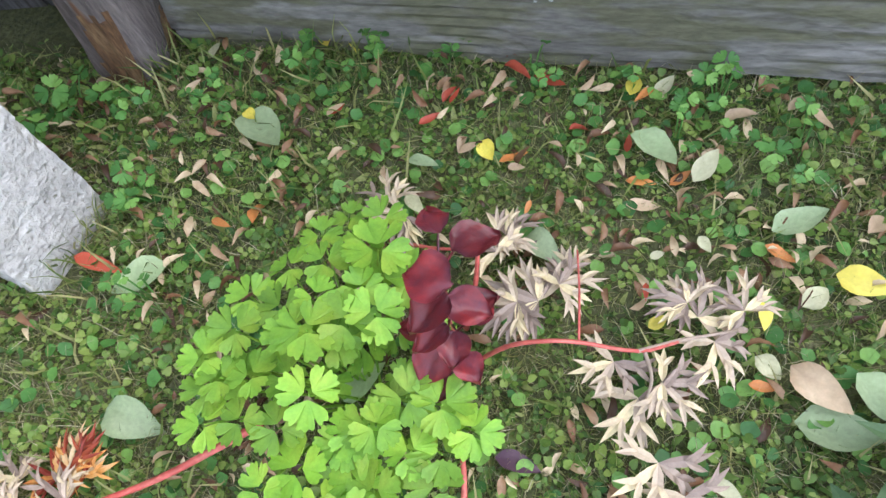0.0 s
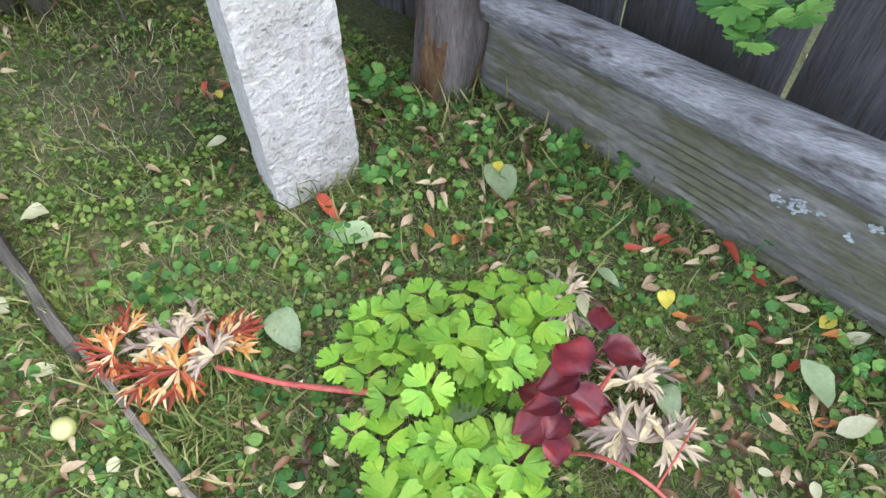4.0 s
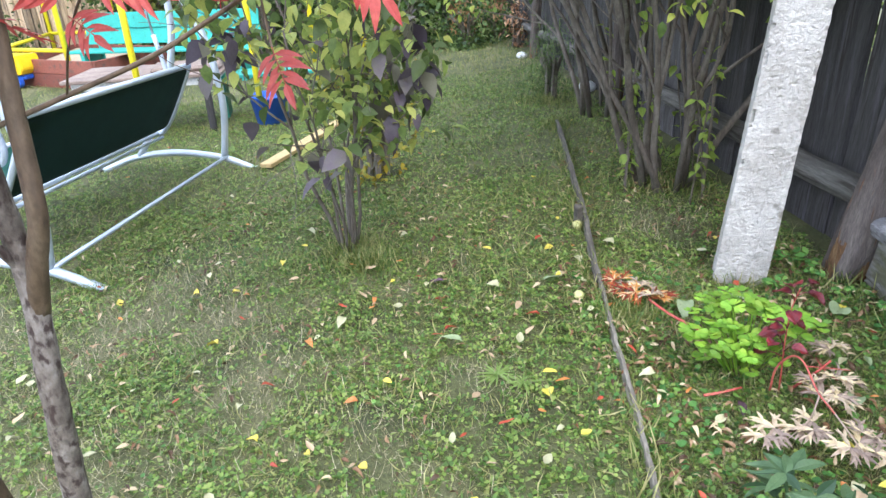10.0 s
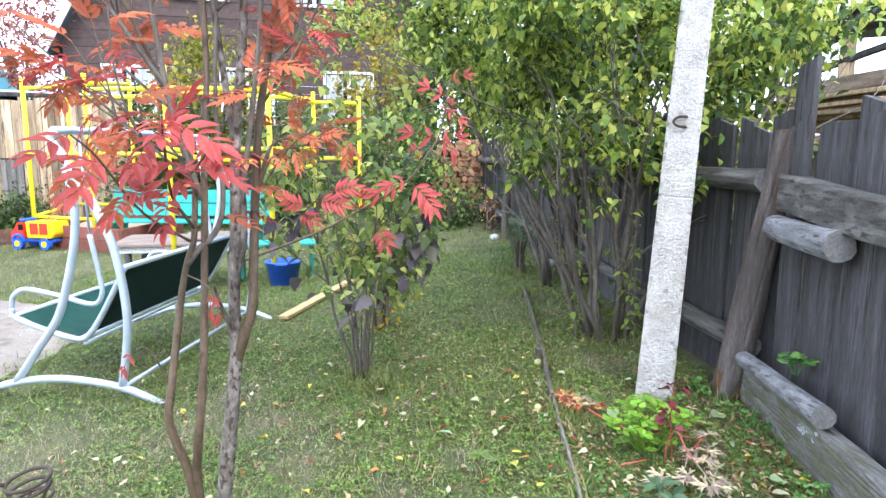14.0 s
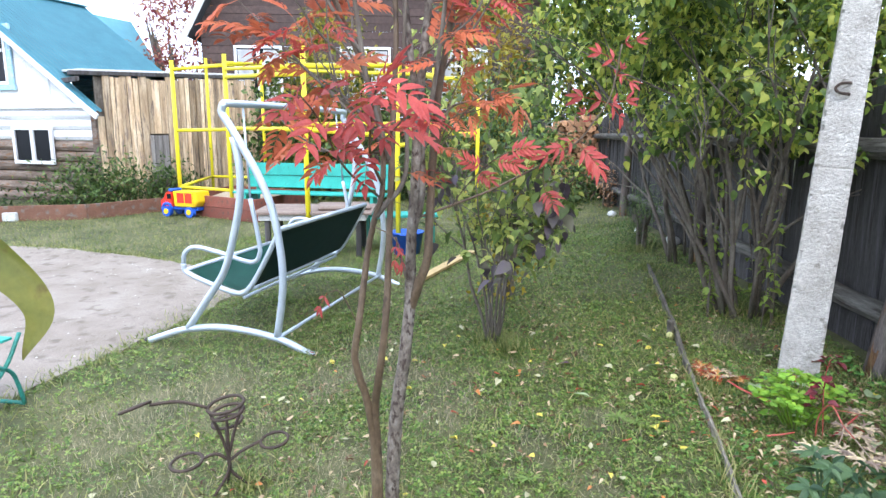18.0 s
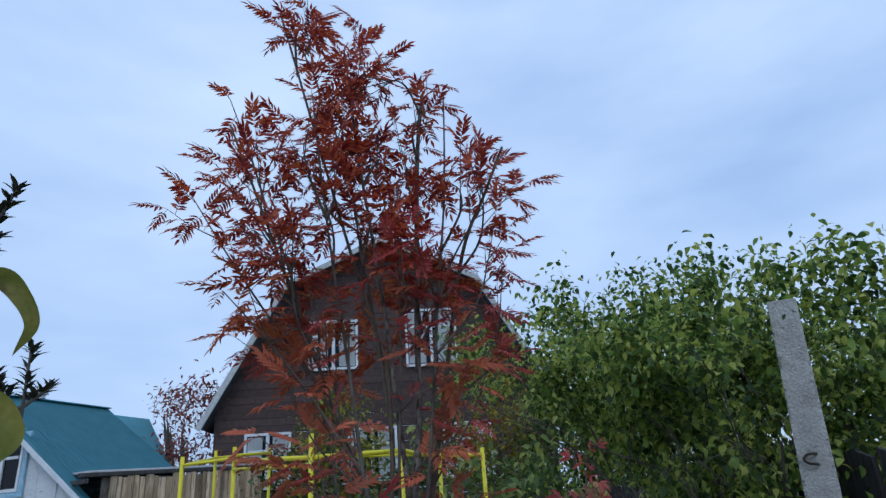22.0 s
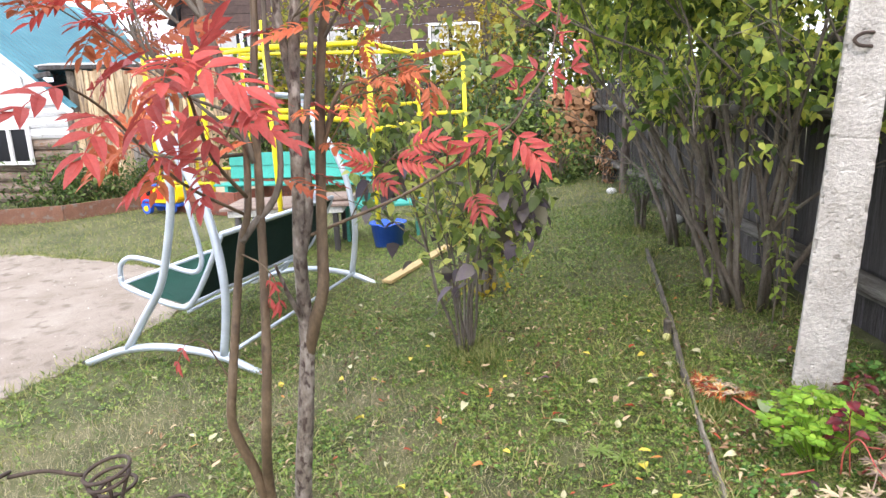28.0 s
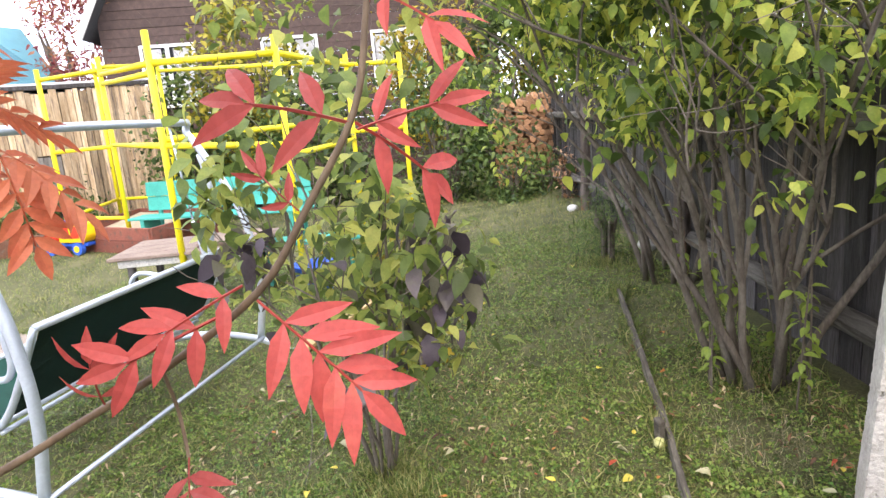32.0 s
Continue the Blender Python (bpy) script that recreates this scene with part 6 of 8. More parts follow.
def beds():
    base = thing("raised_bed", "raised vegetable bed edged with rusty brown boards", "garden bed", pose(-8.6, -8.2, -0.19))
    inv = base.matrix_basis.inverted()
    line = [(-7.35, -9.05), (-7.75, -7.68), (-8.85, -6.95), (-9.6, -6.6)]
    for (ax, ay), (bx, by) in zip(line, line[1:]):
        ln, a = math.hypot(bx - ax, by - ay), math.degrees(math.atan2(by - ay, bx - ax))
        part("board", boxed(ln, 0.035, 0.26, pose(0, 0, 0), 0.006), M_RUST, base, at=inv @ pose((ax + bx) / 2, (ay + by) / 2, -0.07, 0, 0, a))
    base2 = thing("raised_bed", "bed edged with pale concrete kerbs", "garden bed", pose(-7.4, -9.4, -0.19))
    inv = base2.matrix_basis.inverted()
    for x, y, ln, a in ((-7.40, -9.50, 1.7, 92), (-7.38, -11.0, 1.2, 90), (-8.4, -10.3, 1.5, 68)):
        part("kerb", boxed(ln, 0.08, 0.15, None, 0.01), M_PALE, base2, at=inv @ pose(x, y, -0.12, 0, 0, a))
    tagged(part("metal_basin", boxed(0.9, 0.35, 0.22, None, 0.05), M_RUST, at=pose(-5.92, -8.62, -0.08, 0, 0, 140)), "rusty metal trough standing on the grass", "trough")


beds()


# ---------------------------------------------------------------- dark gambrel house
def dark_house():
    # local x along the gable to the fence side, y back
    m = Matrix(((-0.119, -0.993, 0, -14.97), (0.993, -0.119, 0, -3.7), (0, 0, 1, -0.15), (0, 0, 0, 1)))
    base = thing("gambrel_house", "large dark brown wooden house with gambrel roof and white windows", "house", m)
    prof = [(-4.55, 0.0), (4.75, 0.0), (4.75, 4.1), (2.75, 7.60), (0.0, 8.95), (-2.55, 7.75), (-4.55, 4.4)]

    def half_width(z):
        pts = [(4.1, 4.7), (7.6, 2.7), (8.9, 0.0)]
        if z <= 4.1:
            return 4.65
        for (z0, w0), (z1, w1) in zip(pts, pts[1:]):
            if z <= z1:
                return w0 + (w1 - w0) * (z - z0) / (z1 - z0)
        return 0.05

    n = 44
    for k in range(n):
        z0, z1 = 8.85 * k / n, 8.85 * (k + 1) / n
        w0, w1 = half_width(z0), half_width(z1)
        bm = bmesh.new()
        cut_prism(bm, [(-w0, z0), (w0, z0), (w1, z1 - 0.008), (-w1, z1 - 0.008)], 0.06, pose(0, 0.012 * (k % 2), 0))
        part("siding_board", bm, M_DARKHOUSE, base)
    for sx in (-1, 1):
        part("side_wall", boxed(0.2, 8.0, 4.1, pose(sx * 4.55, 4.05, 2.05), 0.02), M_DARKHOUSE, base)
        for (x0, z0), (x1, z1) in (((4.95, 3.75), (2.75, 7.68)), ((2.78, 7.66), (0.0, 9.02))):
            ln, a = math.hypot(x1 - x0, z1 - z0), math.degrees(math.atan2(z1 - z0, x0 - x1))
            part("roof_slope", boxed(ln, 8.8, 0.09, pose(sx * (x0 + x1) / 2, 3.9, (z0 + z1) / 2 + 0.05, 0, sx * a, 0), 0.01), M_DARKROOF, base)
            part("bargeboard", boxed(ln, 0.05, 0.16, pose(sx * (x0 + x1) / 2, -0.52, (z0 + z1) / 2, 0, sx * a, 0), 0.008), M_PALE, base, "pale bargeboard")
    for x, z, w, h in ((-1.45, 5.95, 1.25, 1.30), (1.35, 6.05, 1.35, 1.55)):
        window(base, pose(x, -0.06, z), w, h, 2, M_WHITEP, "white framed upper window", fixed=0.3, curtain=True)
    for x, z, w, h in ((-3.2, 2.9, 1.1, 1.3), (-0.4, 2.9, 1.2, 1.3), (2.2, 2.9, 1.2, 1.3)):
        window(base, pose(x, -0.06, z), w, h, 2, M_WHITEP, "white framed lower window", fixed=0.3, curtain=True)


dark_house()


# ---------------------------------------------------------------- neighbour's open wood shed behind the fence
def wood_shed():
    base = thing("wood_shed", "neighbour's open shed roof over stacked boards behind the fence", "shed", pose(-2.2, 3.2, 0.1))
    inv = base.matrix_basis.inverted()
    for (x0, z0), (x1, z1), w, h in (((-3.75, 2.36), (-1.2, 2.62), 0.14, 0.15), ((-3.7, 2.06), (-1.2, 2.38), 0.06, 0.05), ((-3.8, 1.93), (-1.2, 1.99), 0.12, 0.13)):
        bm = bmesh.new()
        swept(bm, [(x0 + (x1 - x0) * k / 8, 3.2, z0 + (z1 - z0) * k / 8) for k in range(9)], w, h, 3)
        part("beam", bm, M_BROWNLOG if z0 < 2 else M_GREYWOOD, base, at=inv)
    for x in (-2.95, -1.6):
        part("post", boxed(0.10, 0.10, 2.4, None, 0.01), M_SLAB, base, at=inv @ pose(x, 3.22, 1.2))
    rng = random.Random(6)
    for k in range(12):
        part("stacked_board", boxed(rng.uniform(2.0, 2.6), 0.30, 0.035, None, 0.004), M_SLAB, base, at=inv @ pose(-2.4 + rng.uniform(-0.15, 0.15), 3.1 + rng.uniform(-0.08, 0.08), 1.42 + 0.038 * k, rng.uniform(-1.5, 1.5), rng.uniform(-1, 1), rng.uniform(-2, 2)))
    part("stack_support", boxed(2.0, 0.3, 1.3, None, 0.02), M_BARK, base, "dark timber under the stack", at=inv @ pose(-2.4, 3.15, 0.75))
    part("roof", boxed(3.2, 2.6, 0.05, None, 0.01), M_DARKROOF, base, at=inv @ pose(-2.3, 4.4, 2.72, 5, -5, 0))


wood_shed()


# ---------------------------------------------------------------- firewood at the end of the path
def woodpile():
    base = thing("firewood_stack", "stack of split orange-brown firewood between grey posts", "firewood", pose(-10.1, 0.95, ground_z(-10, 0.95), 0, 0, 4))
    m_end = material("split_firewood", [(0.22, 0.10, 0.05), (0.36, 0.19, 0.10), (0.50, 0.31, 0.18)], rough=0.85, scale=12, fine=70, bump=0.5, spread=0.45)
    rng = random.Random(17)
    shapes = []
    for k in range(5):
        bm = bmesh.new()
        n = rng.choice((3, 4, 5))
        turn = rng.uniform(0, 6)
        cut_prism(bm, [(0.066 * math.cos(turn + 6.283 * j / n) * rng.uniform(0.8, 1.15), 0.066 * math.sin(turn + 6.283 * j / n) * rng.uniform(0.7, 1.1)) for j in range(n)], 0.42, pose(0, 0, 0, 0, 0, 90))
        shapes.append(mesh_of("split_log", bm, m_end))
    z, row = 0.06, 0
    while z < 1.5:
        y = -0.72 + 0.05 * (row % 2)
        while y < 0.75:
            if z < 1.5 - 0.25 * abs(y):
                part("split_log", rng.choice(shapes), None, base, at=pose(rng.uniform(-0.05, 0.05), y, z + rng.uniform(-0.012, 0.012), rng.uniform(-8, 8), rng.uniform(-4, 4), rng.uniform(-7, 7)))
            y += rng.uniform(0.095, 0.125)
        z += 0.10
        row += 1
    for y in (-0.82, 0.84):
        part("post", boxed(0.10, 0.09, 1.7, pose(0.05, y, 0.83, 1, 0, 0), 0.012), M_GREYWOOD, base)
    part("leaning_board", boxed(0.03, 0.16, 1.1, pose(0.30, 0.62, 0.5, 0, -14, 0), 0.006), M_GREYWOOD, base, "grey board leaning on the stack")


woodpile()


# ---------------------------------------------------------------- plants of the bed
def lobed_leaflet(size, rng, cup=0.15):
    """A columbine leaflet: a wedge that opens into three lobes with round teeth, stalk at the origin along +y."""
    n = 60
    rim = []
    cut = [rng.uniform(0.33, 0.40) * k for k in (-1, 1)]
    deep = [rng.uniform(0.20, 0.34) for _ in cut]
    for k in range(n + 1):
        u = -1 + 2 * k / n
        a = radians(68) * u
        notch = sum(d * math.exp(-((u - c) / 0.055) ** 2) for c, d in zip(cut, deep))
        far = 1.0 - 0.10 * abs(u) - notch - 0.10 * (1 - abs(math.cos(math.pi * u / 0.235))) - 0.45 * max(0.0, (abs(u) - 0.78) / 0.22) ** 2
        d = size * far
        rim.append((d * math.sin(a), d * math.cos(a), size * (cup * (far - 0.7) + 0.05 * math.sin(5 * u + cup * 20) + 0.10 * abs(u) - 0.15 * notch)))
    inner = [[(f * x, f * y, f * f * z - 0.03 * size * (1 - f)) for x, y, z in rim] for f in (0.45, 0.8)]
    verts = [(0, 0, 0)] + inner[0] + inner[1] + rim
    m = n + 1
    faces = [(0, 2 + k, 1 + k) for k in range(n)]
    for j in range(2):
        faces += [(1 + m * j + k, 2 + m * j + k, 2 + m * (j + 1) + k, 1 + m * (j + 1) + k) for k in range(n)]
    return np.array(verts, float), faces


def trifoliate(name, size, material_of, seed):
    rng = random.Random(seed)
    verts, faces = [], []
    for a in (0, 116, -116):
        v, f = lobed_leaflet(size * 0.80 * rng.uniform(0.85, 1.12), rng, rng.uniform(-0.12, 0.2))
        m = pose(0, 0, 0, rng.uniform(-14, 6), rng.uniform(-10, 10), a + rng.uniform(-8, 8)) @ pose(0, size * 0.13, 0)
        k = len(verts)
        verts += [tuple(m @ Vector(q)) for q in v]
        faces += [tuple(i + k for i in g) for g in f]
    me = mesh_from(name, verts, faces, material_of)
    me.shade_smooth()
    return me


def columbine():
    rng = random.Random(14)
    cx, cy = -0.145, 0.215
    base = thing("columbine_plant", "bright yellow-green columbine clump with lobed leaves", "plant", pose(cx, cy, ground_z(cx, cy)))
    inv = base.matrix_basis.inverted()
    kinds = [trifoliate("columbine_leaf", s, M_COLUMB, k) for k, s in enumerate((0.038, 0.043, 0.048, 0.041, 0.035, 0.045, 0.038))]
    spots = [(-0.309, 0.179), (-0.319, 0.245), (-0.267, 0.305), (-0.215, 0.343), (-0.173, 0.39), (-0.141, 0.429), (-0.089, 0.414), (-0.112, 0.371), (-0.158, 0.338), (-0.084, 0.347), (-0.051, 0.319), (-0.102, 0.29), (-0.158, 0.28), (-0.214, 0.281), (-0.262, 0.244), (-0.209, 0.229), (-0.157, 0.228), (-0.111, 0.238), (-0.078, 0.248), (-0.281, 0.188), (-0.238, 0.187), (-0.19, 0.182), (-0.305, 0.136), (-0.252, 0.136), (-0.205, 0.127), (-0.153, 0.154), (-0.182, 0.08), (-0.13, 0.108), (-0.088, 0.122), (-0.046, 0.099), (-0.112, 0.066), (-0.061, 0.052), (-0.009, 0.094), (0.033, 0.118), (-0.004, 0.146), (-0.046, 0.155), (-0.014, 0.057), (-0.155, 0.038), (-0.098, 0.014), (-0.22, 0.057)]
    spots += [((ax + bx) / 2 + rng.uniform(-0.012, 0.012), (ay + by) / 2 + rng.uniform(-0.012, 0.012)) for (ax, ay), (bx, by) in zip(spots, spots[1:]) if math.hypot(ax - bx, ay - by) < 0.09 and rng.random() < 0.25]
    spots = [(cx + 0.94 * (x - cx), cy + 0.94 * (y - cy)) for x, y in spots]
    for x, y in spots:
        r = math.hypot(x - cx, y - cy)
        z = 0.225 - 0.34 * r + rng.uniform(-0.03, 0.02)
        out = math.degrees(math.atan2(-(x - cx), y - cy))
        part("leaf", rng.choice(kinds), None, base, at=inv @ pose(x, y, ground_z(x, y) + z, rng.uniform(-14, 10), rng.uniform(-12, 12), out + rng.uniform(-50, 50)) @ Matrix.Scale(rng.uniform(0.85, 1.1), 4))
        sx, sy = cx + (x - cx) * 0.25, cy + (y - cy) * 0.25
        part("stalk", tubed([(sx, sy, 0.0), ((sx + x) / 2, (sy + y) / 2, z * 0.62), (x, y, ground_z(x, y) + z - 0.003)], [0.0024, 0.0018, 0.0012], 5), M_COLUMB, base, at=inv)
    for k in range(12):
        a, r = rng.uniform(0, 6.28), rng.uniform(0.03, 0.15)
        x, y = cx + r * math.cos(a), cy + r * 1.1 * math.sin(a)
        part("leaf", rng.choice(kinds), None, base, at=inv @ pose(x, y, ground_z(x, y) + rng.uniform(0.05, 0.13), rng.uniform(-20, 15), rng.uniform(-15, 15), rng.uniform(0, 360)) @ Matrix.Scale(0.9, 4))


columbine()


def wavy_leaf(name, length, width, seed, material_of):
    """A broad leaf with sunken veins, a wavy rim and rolled edges."""
    nu, nv = 14, 12
    verts, faces = [], []
    for j in range(nv + 1):
        t = j / nv
        half = width * 0.5 * max(0.03, math.sin(math.pi * min(1, 0.04 + 0.96 * t ** 0.85)) ** 0.6) * (1 - 0.25 * t * t)
        for i in range(nu + 1):
            s = 2 * i / nu - 1
            vein = 0.04 * length * abs(math.sin(7 * math.pi * (t - 0.22 * abs(s)))) * (1 - abs(s) * 0.4)
            z = length * (0.24 * (t - t * t * 1.25) + 0.16 * s * s * width / length + 0.06 * s * s * math.sin(9 * t + 3 * s + seed) + 0.03 * math.sin(5 * s + 7 * t + seed)) + vein - 0.02 * length * math.exp(-(s / 0.08) ** 2)
            verts.append((half * s, length * t * (1 - 0.06 * s * s), z))
    w = nu + 1
    for j in range(nv):
        for i in range(nu):
            faces.append((j * w + i, j * w + i + 1, (j + 1) * w + i + 1, (j + 1) * w + i))
    return mesh_from(name, verts, faces, material_of)


def burgundy_plant():
    rng = random.Random(31)
    base = thing("burgundy_plant", "small upright plant with rounded burgundy leaves on a thin stem", "plant", pose(-0.01, 0.25, ground_z(0, 0.25)))
    inv = base.matrix_basis.inverted()
    kinds = []
    for k, (ln, w) in enumerate(((0.054, 0.048), (0.051, 0.043), (0.044, 0.042))):
        kinds.append(wavy_leaf("burgundy_leaf", ln, w, k, M_BURG))
        kinds[-1].shade_smooth()
    stem = smooth_line([(-0.012, 0.262, -0.01), (-0.008, 0.25, 0.10), (0.002, 0.235, 0.20), (0.006, 0.23, 0.30), (0.012, 0.24, 0.375)], 5)
    part("stem", tubed(stem, [0.0026 - 0.00006 * k for k in range(len(stem))], 6), M_REDSTEM, base, at=inv, smooth=True)
    # leaf centres, size, turn and kind, from the top down
    for x, y, z, s, rz, kd in ((0.000, 0.222, 0.385, 1.05, 70, 0), (-0.002, 0.196, 0.36, 1.0, 130, 1), (0.046, 0.266, 0.365, 1.0, -60, 0), (0.006, 0.282, 0.385, 0.8, 20, 2), (0.033, 0.222, 0.30, 1.0, -110, 1), (0.040, 0.236, 0.275, 0.9, -70, 1), (0.008, 0.190, 0.25, 0.95, 170, 2),
                              (-0.016, 0.205, 0.26, 0.95, 120, 1), (-0.020, 0.192, 0.215, 1.05, 150, 0), (0.024, 0.180, 0.205, 0.9, -150, 2), (-0.045, 0.240, 0.20, 0.9, 80, 1), (0.035, 0.262, 0.19, 0.9, -40, 1), (-0.018, 0.175, 0.16, 0.9, 165, 2)):
        d = Vector((-math.sin(radians(rz)), math.cos(radians(rz)), 0))
        foot = Vector((x, y, z)) - d * 0.026 * s
        part("leaf", kinds[kd], None, base, at=inv @ pose(*foot, rng.uniform(-22, 4), rng.uniform(-14, 14), rz) @ Matrix.Scale(s, 4))
        near = min(stem, key=lambda p: (p - foot + Vector((0, 0, 0.03))).length)
        part("stalk", tubed([near, (near + foot) / 2 + Vector((0, 0, 0.004)), foot], [0.0016, 0.0014, 0.001], 5), M_BURG, base, at=inv)


burgundy_plant()


def palmate_mesh(name, rays, length, width, material_of, seed, split=True):
    """A dried, deeply cut leaf: long narrow rays from one point, some forked."""
    rng = random.Random(seed)
    verts, faces = [], []

    def add(v, f, m):
        k = len(verts)
        verts.extend(tuple(m @ Vector(q)) for q in v)
        faces.extend(tuple(i + k for i in g) for g in f)

    for k in range(rays):
        a = -105 + 210 * k / (rays - 1) + rng.uniform(-9, 9)
        ln = length * rng.uniform(0.7, 1.1) * (1 - 0.25 * abs(a) / 105)
        m = pose(0, 0, 0, rng.uniform(-10, 8), rng.uniform(-25, 25), a)
        add(*leaf_shape(ln, width * rng.uniform(0.8, 1.2), 0.4, rng.uniform(-0.05, 0.25), 5), m)
        if split:
            for s in (-1, 1):
                add(*leaf_shape(ln * 0.5, width * 0.7, 0.5, rng.uniform(0, 0.5), 4), m @ pose(0, ln * 0.42, ln * 0.06, rng.uniform(-10, 15), 0, s * rng.uniform(22, 38)))
    return mesh_from(name, verts, faces, material_of)


def peony_remains():
    rng = random.Random(8)
    base = thing("withered_peony", "withered peony with red stalks and dry cut leaves lying down", "plant", pose(0.15, 0.25, ground_z(0.15, 0.25)))
    inv = base.matrix_basis.inverted()
    for line, r, m in (([(0.0, 0.222, 0.03), (0.018, 0.214, 0.12), (0.06, 0.214, 0.185), (0.10, 0.21, 0.213), (0.141, 0.207, 0.212), (0.207, 0.203, 0.18), (0.258, 0.22, 0.15)], 0.0030, M_REDSTEM), ([(0.207, 0.203, 0.18), (0.26, 0.222, 0.148), (0.343, 0.246, 0.10)], 0.0024, M_DRYLEAF),
                       ([(0.141, 0.207, 0.212), (0.148, 0.268, 0.205), (0.152, 0.325, 0.195)], 0.0014, M_REDSTEM), ([(-0.11, 0.43, 0.05), (-0.03, 0.405, 0.06), (0.03, 0.40, 0.07)], 0.003, M_REDSTEM),
                       ([(0.215, 0.203, 0.175), (0.228, 0.185, 0.12), (0.222, 0.16, 0.07), (0.225, 0.12, 0.03)], 0.0022, M_DRYLEAF), ([(-0.012, 0.03, 0.02), (-0.008, 0.085, 0.03), (-0.01, 0.14, 0.04)], 0.0045, M_REDSTEM),
                       ([(0.0, 0.29, 0.03), (0.02, 0.33, 0.09), (0.03, 0.365, 0.14)], 0.004, M_REDSTEM)):
        n = smooth_line(line, 4)
        part("stalk", tubed(n, [r * (1.1 - 0.4 * k / len(n)) for k in range(len(n))], 7), m, base, at=inv, smooth=True)
    kinds = [palmate_mesh("peony_leaf", 7, 0.080, 0.013, M_DRYLEAF, 1), palmate_mesh("peony_leaf", 6, 0.074, 0.012, M_DRYLEAF, 2), palmate_mesh("peony_leaf", 5, 0.086, 0.013, M_DRYLEAF, 3)]
    for x, y, rz, s, kd in ((0.104, 0.306, 60, 1.1, 0), (0.132, 0.32, -60, 0.9, 1), (0.076, 0.296, 120, 0.9, 0), (0.052, 0.376, 20, 1.0, 1), (0.066, 0.404, -80, 0.8, 0), (-0.103, 0.47, 30, 0.9, 1), (-0.079, 0.442, 140, 0.9, 0), (0.217, 0.174, 180, 1.1, 2), (0.193, 0.221, 150, 0.9, 2), (0.245, 0.188, 240, 0.9, 1), (0.301, 0.268, -40, 1.0, 1), (0.315, 0.235, 200, 1.0, 2), (0.353, 0.268, 10, 0.8, 1), (0.287, 0.282, 60, 0.8, 0), (0.226, 0.094, 170, 1.0, 2), (0.25, 0.057, 190, 0.9, 2), (0.146, 0.339, 10, 0.8, 2)):
        part("leaf", kinds[kd], None, base, at=inv @ pose(x, y, ground_z(x, y) + 0.055 + rng.uniform(0, 0.035), rng.uniform(-12, 12), rng.uniform(-15, 15), rz) @ Matrix.Scale(s, 4))
    red = thing("withered_peony_shoot", "fallen peony shoot with red and orange cut leaves", "plant", pose(-0.5, 0.09, ground_z(-0.5, 0.09)))
    inv = red.matrix_basis.inverted()
    n = smooth_line([(-0.28, 0.165, 0.055), (-0.33, 0.138, 0.055), (-0.42, 0.095, 0.055), (-0.52, 0.06, 0.06)], 5)
    part("stalk", tubed(n, [0.0058 * (1.1 - 0.4 * k / len(n)) for k in range(len(n))], 8), M_REDSTEM, red, at=inv, smooth=True)
    kinds = [palmate_mesh("peony_leaf", 10, 0.085, 0.011, M_REDPEONY, 5), palmate_mesh("peony_leaf", 9, 0.08, 0.010, M_REDPEONY, 6), palmate_mesh("peony_leaf", 8, 0.075, 0.012, M_REDPEONY, 7, False)]
    pale = palmate_mesh("peony_leaf", 9, 0.08, 0.011, M_DRYLEAF, 15)
    for x, y, rz, s in ((-0.53, 0.07, 60, 1.0), (-0.56, 0.10, 20, 0.9), (-0.60, 0.06, 100, 1.0), (-0.64, 0.03, 120, 0.95), (-0.68, -0.02, 140, 0.9), (-0.56, 0.02, 170, 0.9), (-0.62, 0.10, 50, 0.85), (-0.54, 0.11, -20, 0.8), (-0.70, 0.02, 70, 0.8), (-0.60, -0.01, 150, 0.85), (-0.58, 0.05, -60, 0.8), (-0.52, 0.10, 30, 0.9)):
        part("leaf", rng.choice(kinds) if rng.random() < 0.7 else pale, None, red, at=inv @ pose(x, y, ground_z(x, y) + 0.045 + rng.uniform(0, 0.03), rng.uniform(-15, 15), rng.uniform(-20, 20), rz) @ Matrix.Scale(s, 4))


peony_remains()


def leafy_perennial(x, y, h, n, seed, label):
    rng = random.Random(seed)
    base = thing("leafy_perennial", label, "plant", pose(x, y, ground_z(x, y)))
    kinds = [palmate_mesh("cut_leaf", 5, 0.10, 0.026, M_DULLWEED, seed + k, False) for k in range(3)]
    for k in range(n):
        a, r = rng.uniform(0, 6.28), rng.uniform(0.03, 0.14)
        px, py, z = r * math.cos(a), r * math.sin(a), h * rng.uniform(0.35, 1.0)
        part("stalk", tubed([(px * 0.2, py * 0.2, 0), (px * 0.6, py * 0.6, z * 0.6), (px, py, z)], 0.003, 5), M_DULLWEED, base)
        part("leaf", rng.choice(kinds), None, base, at=pose(px, py, z, rng.uniform(-60, -5), rng.uniform(-20, 20), math.degrees(math.atan2(-px, py)) + rng.uniform(-25, 25)) @ Matrix.Scale(rng.uniform(0.8, 1.2), 4))


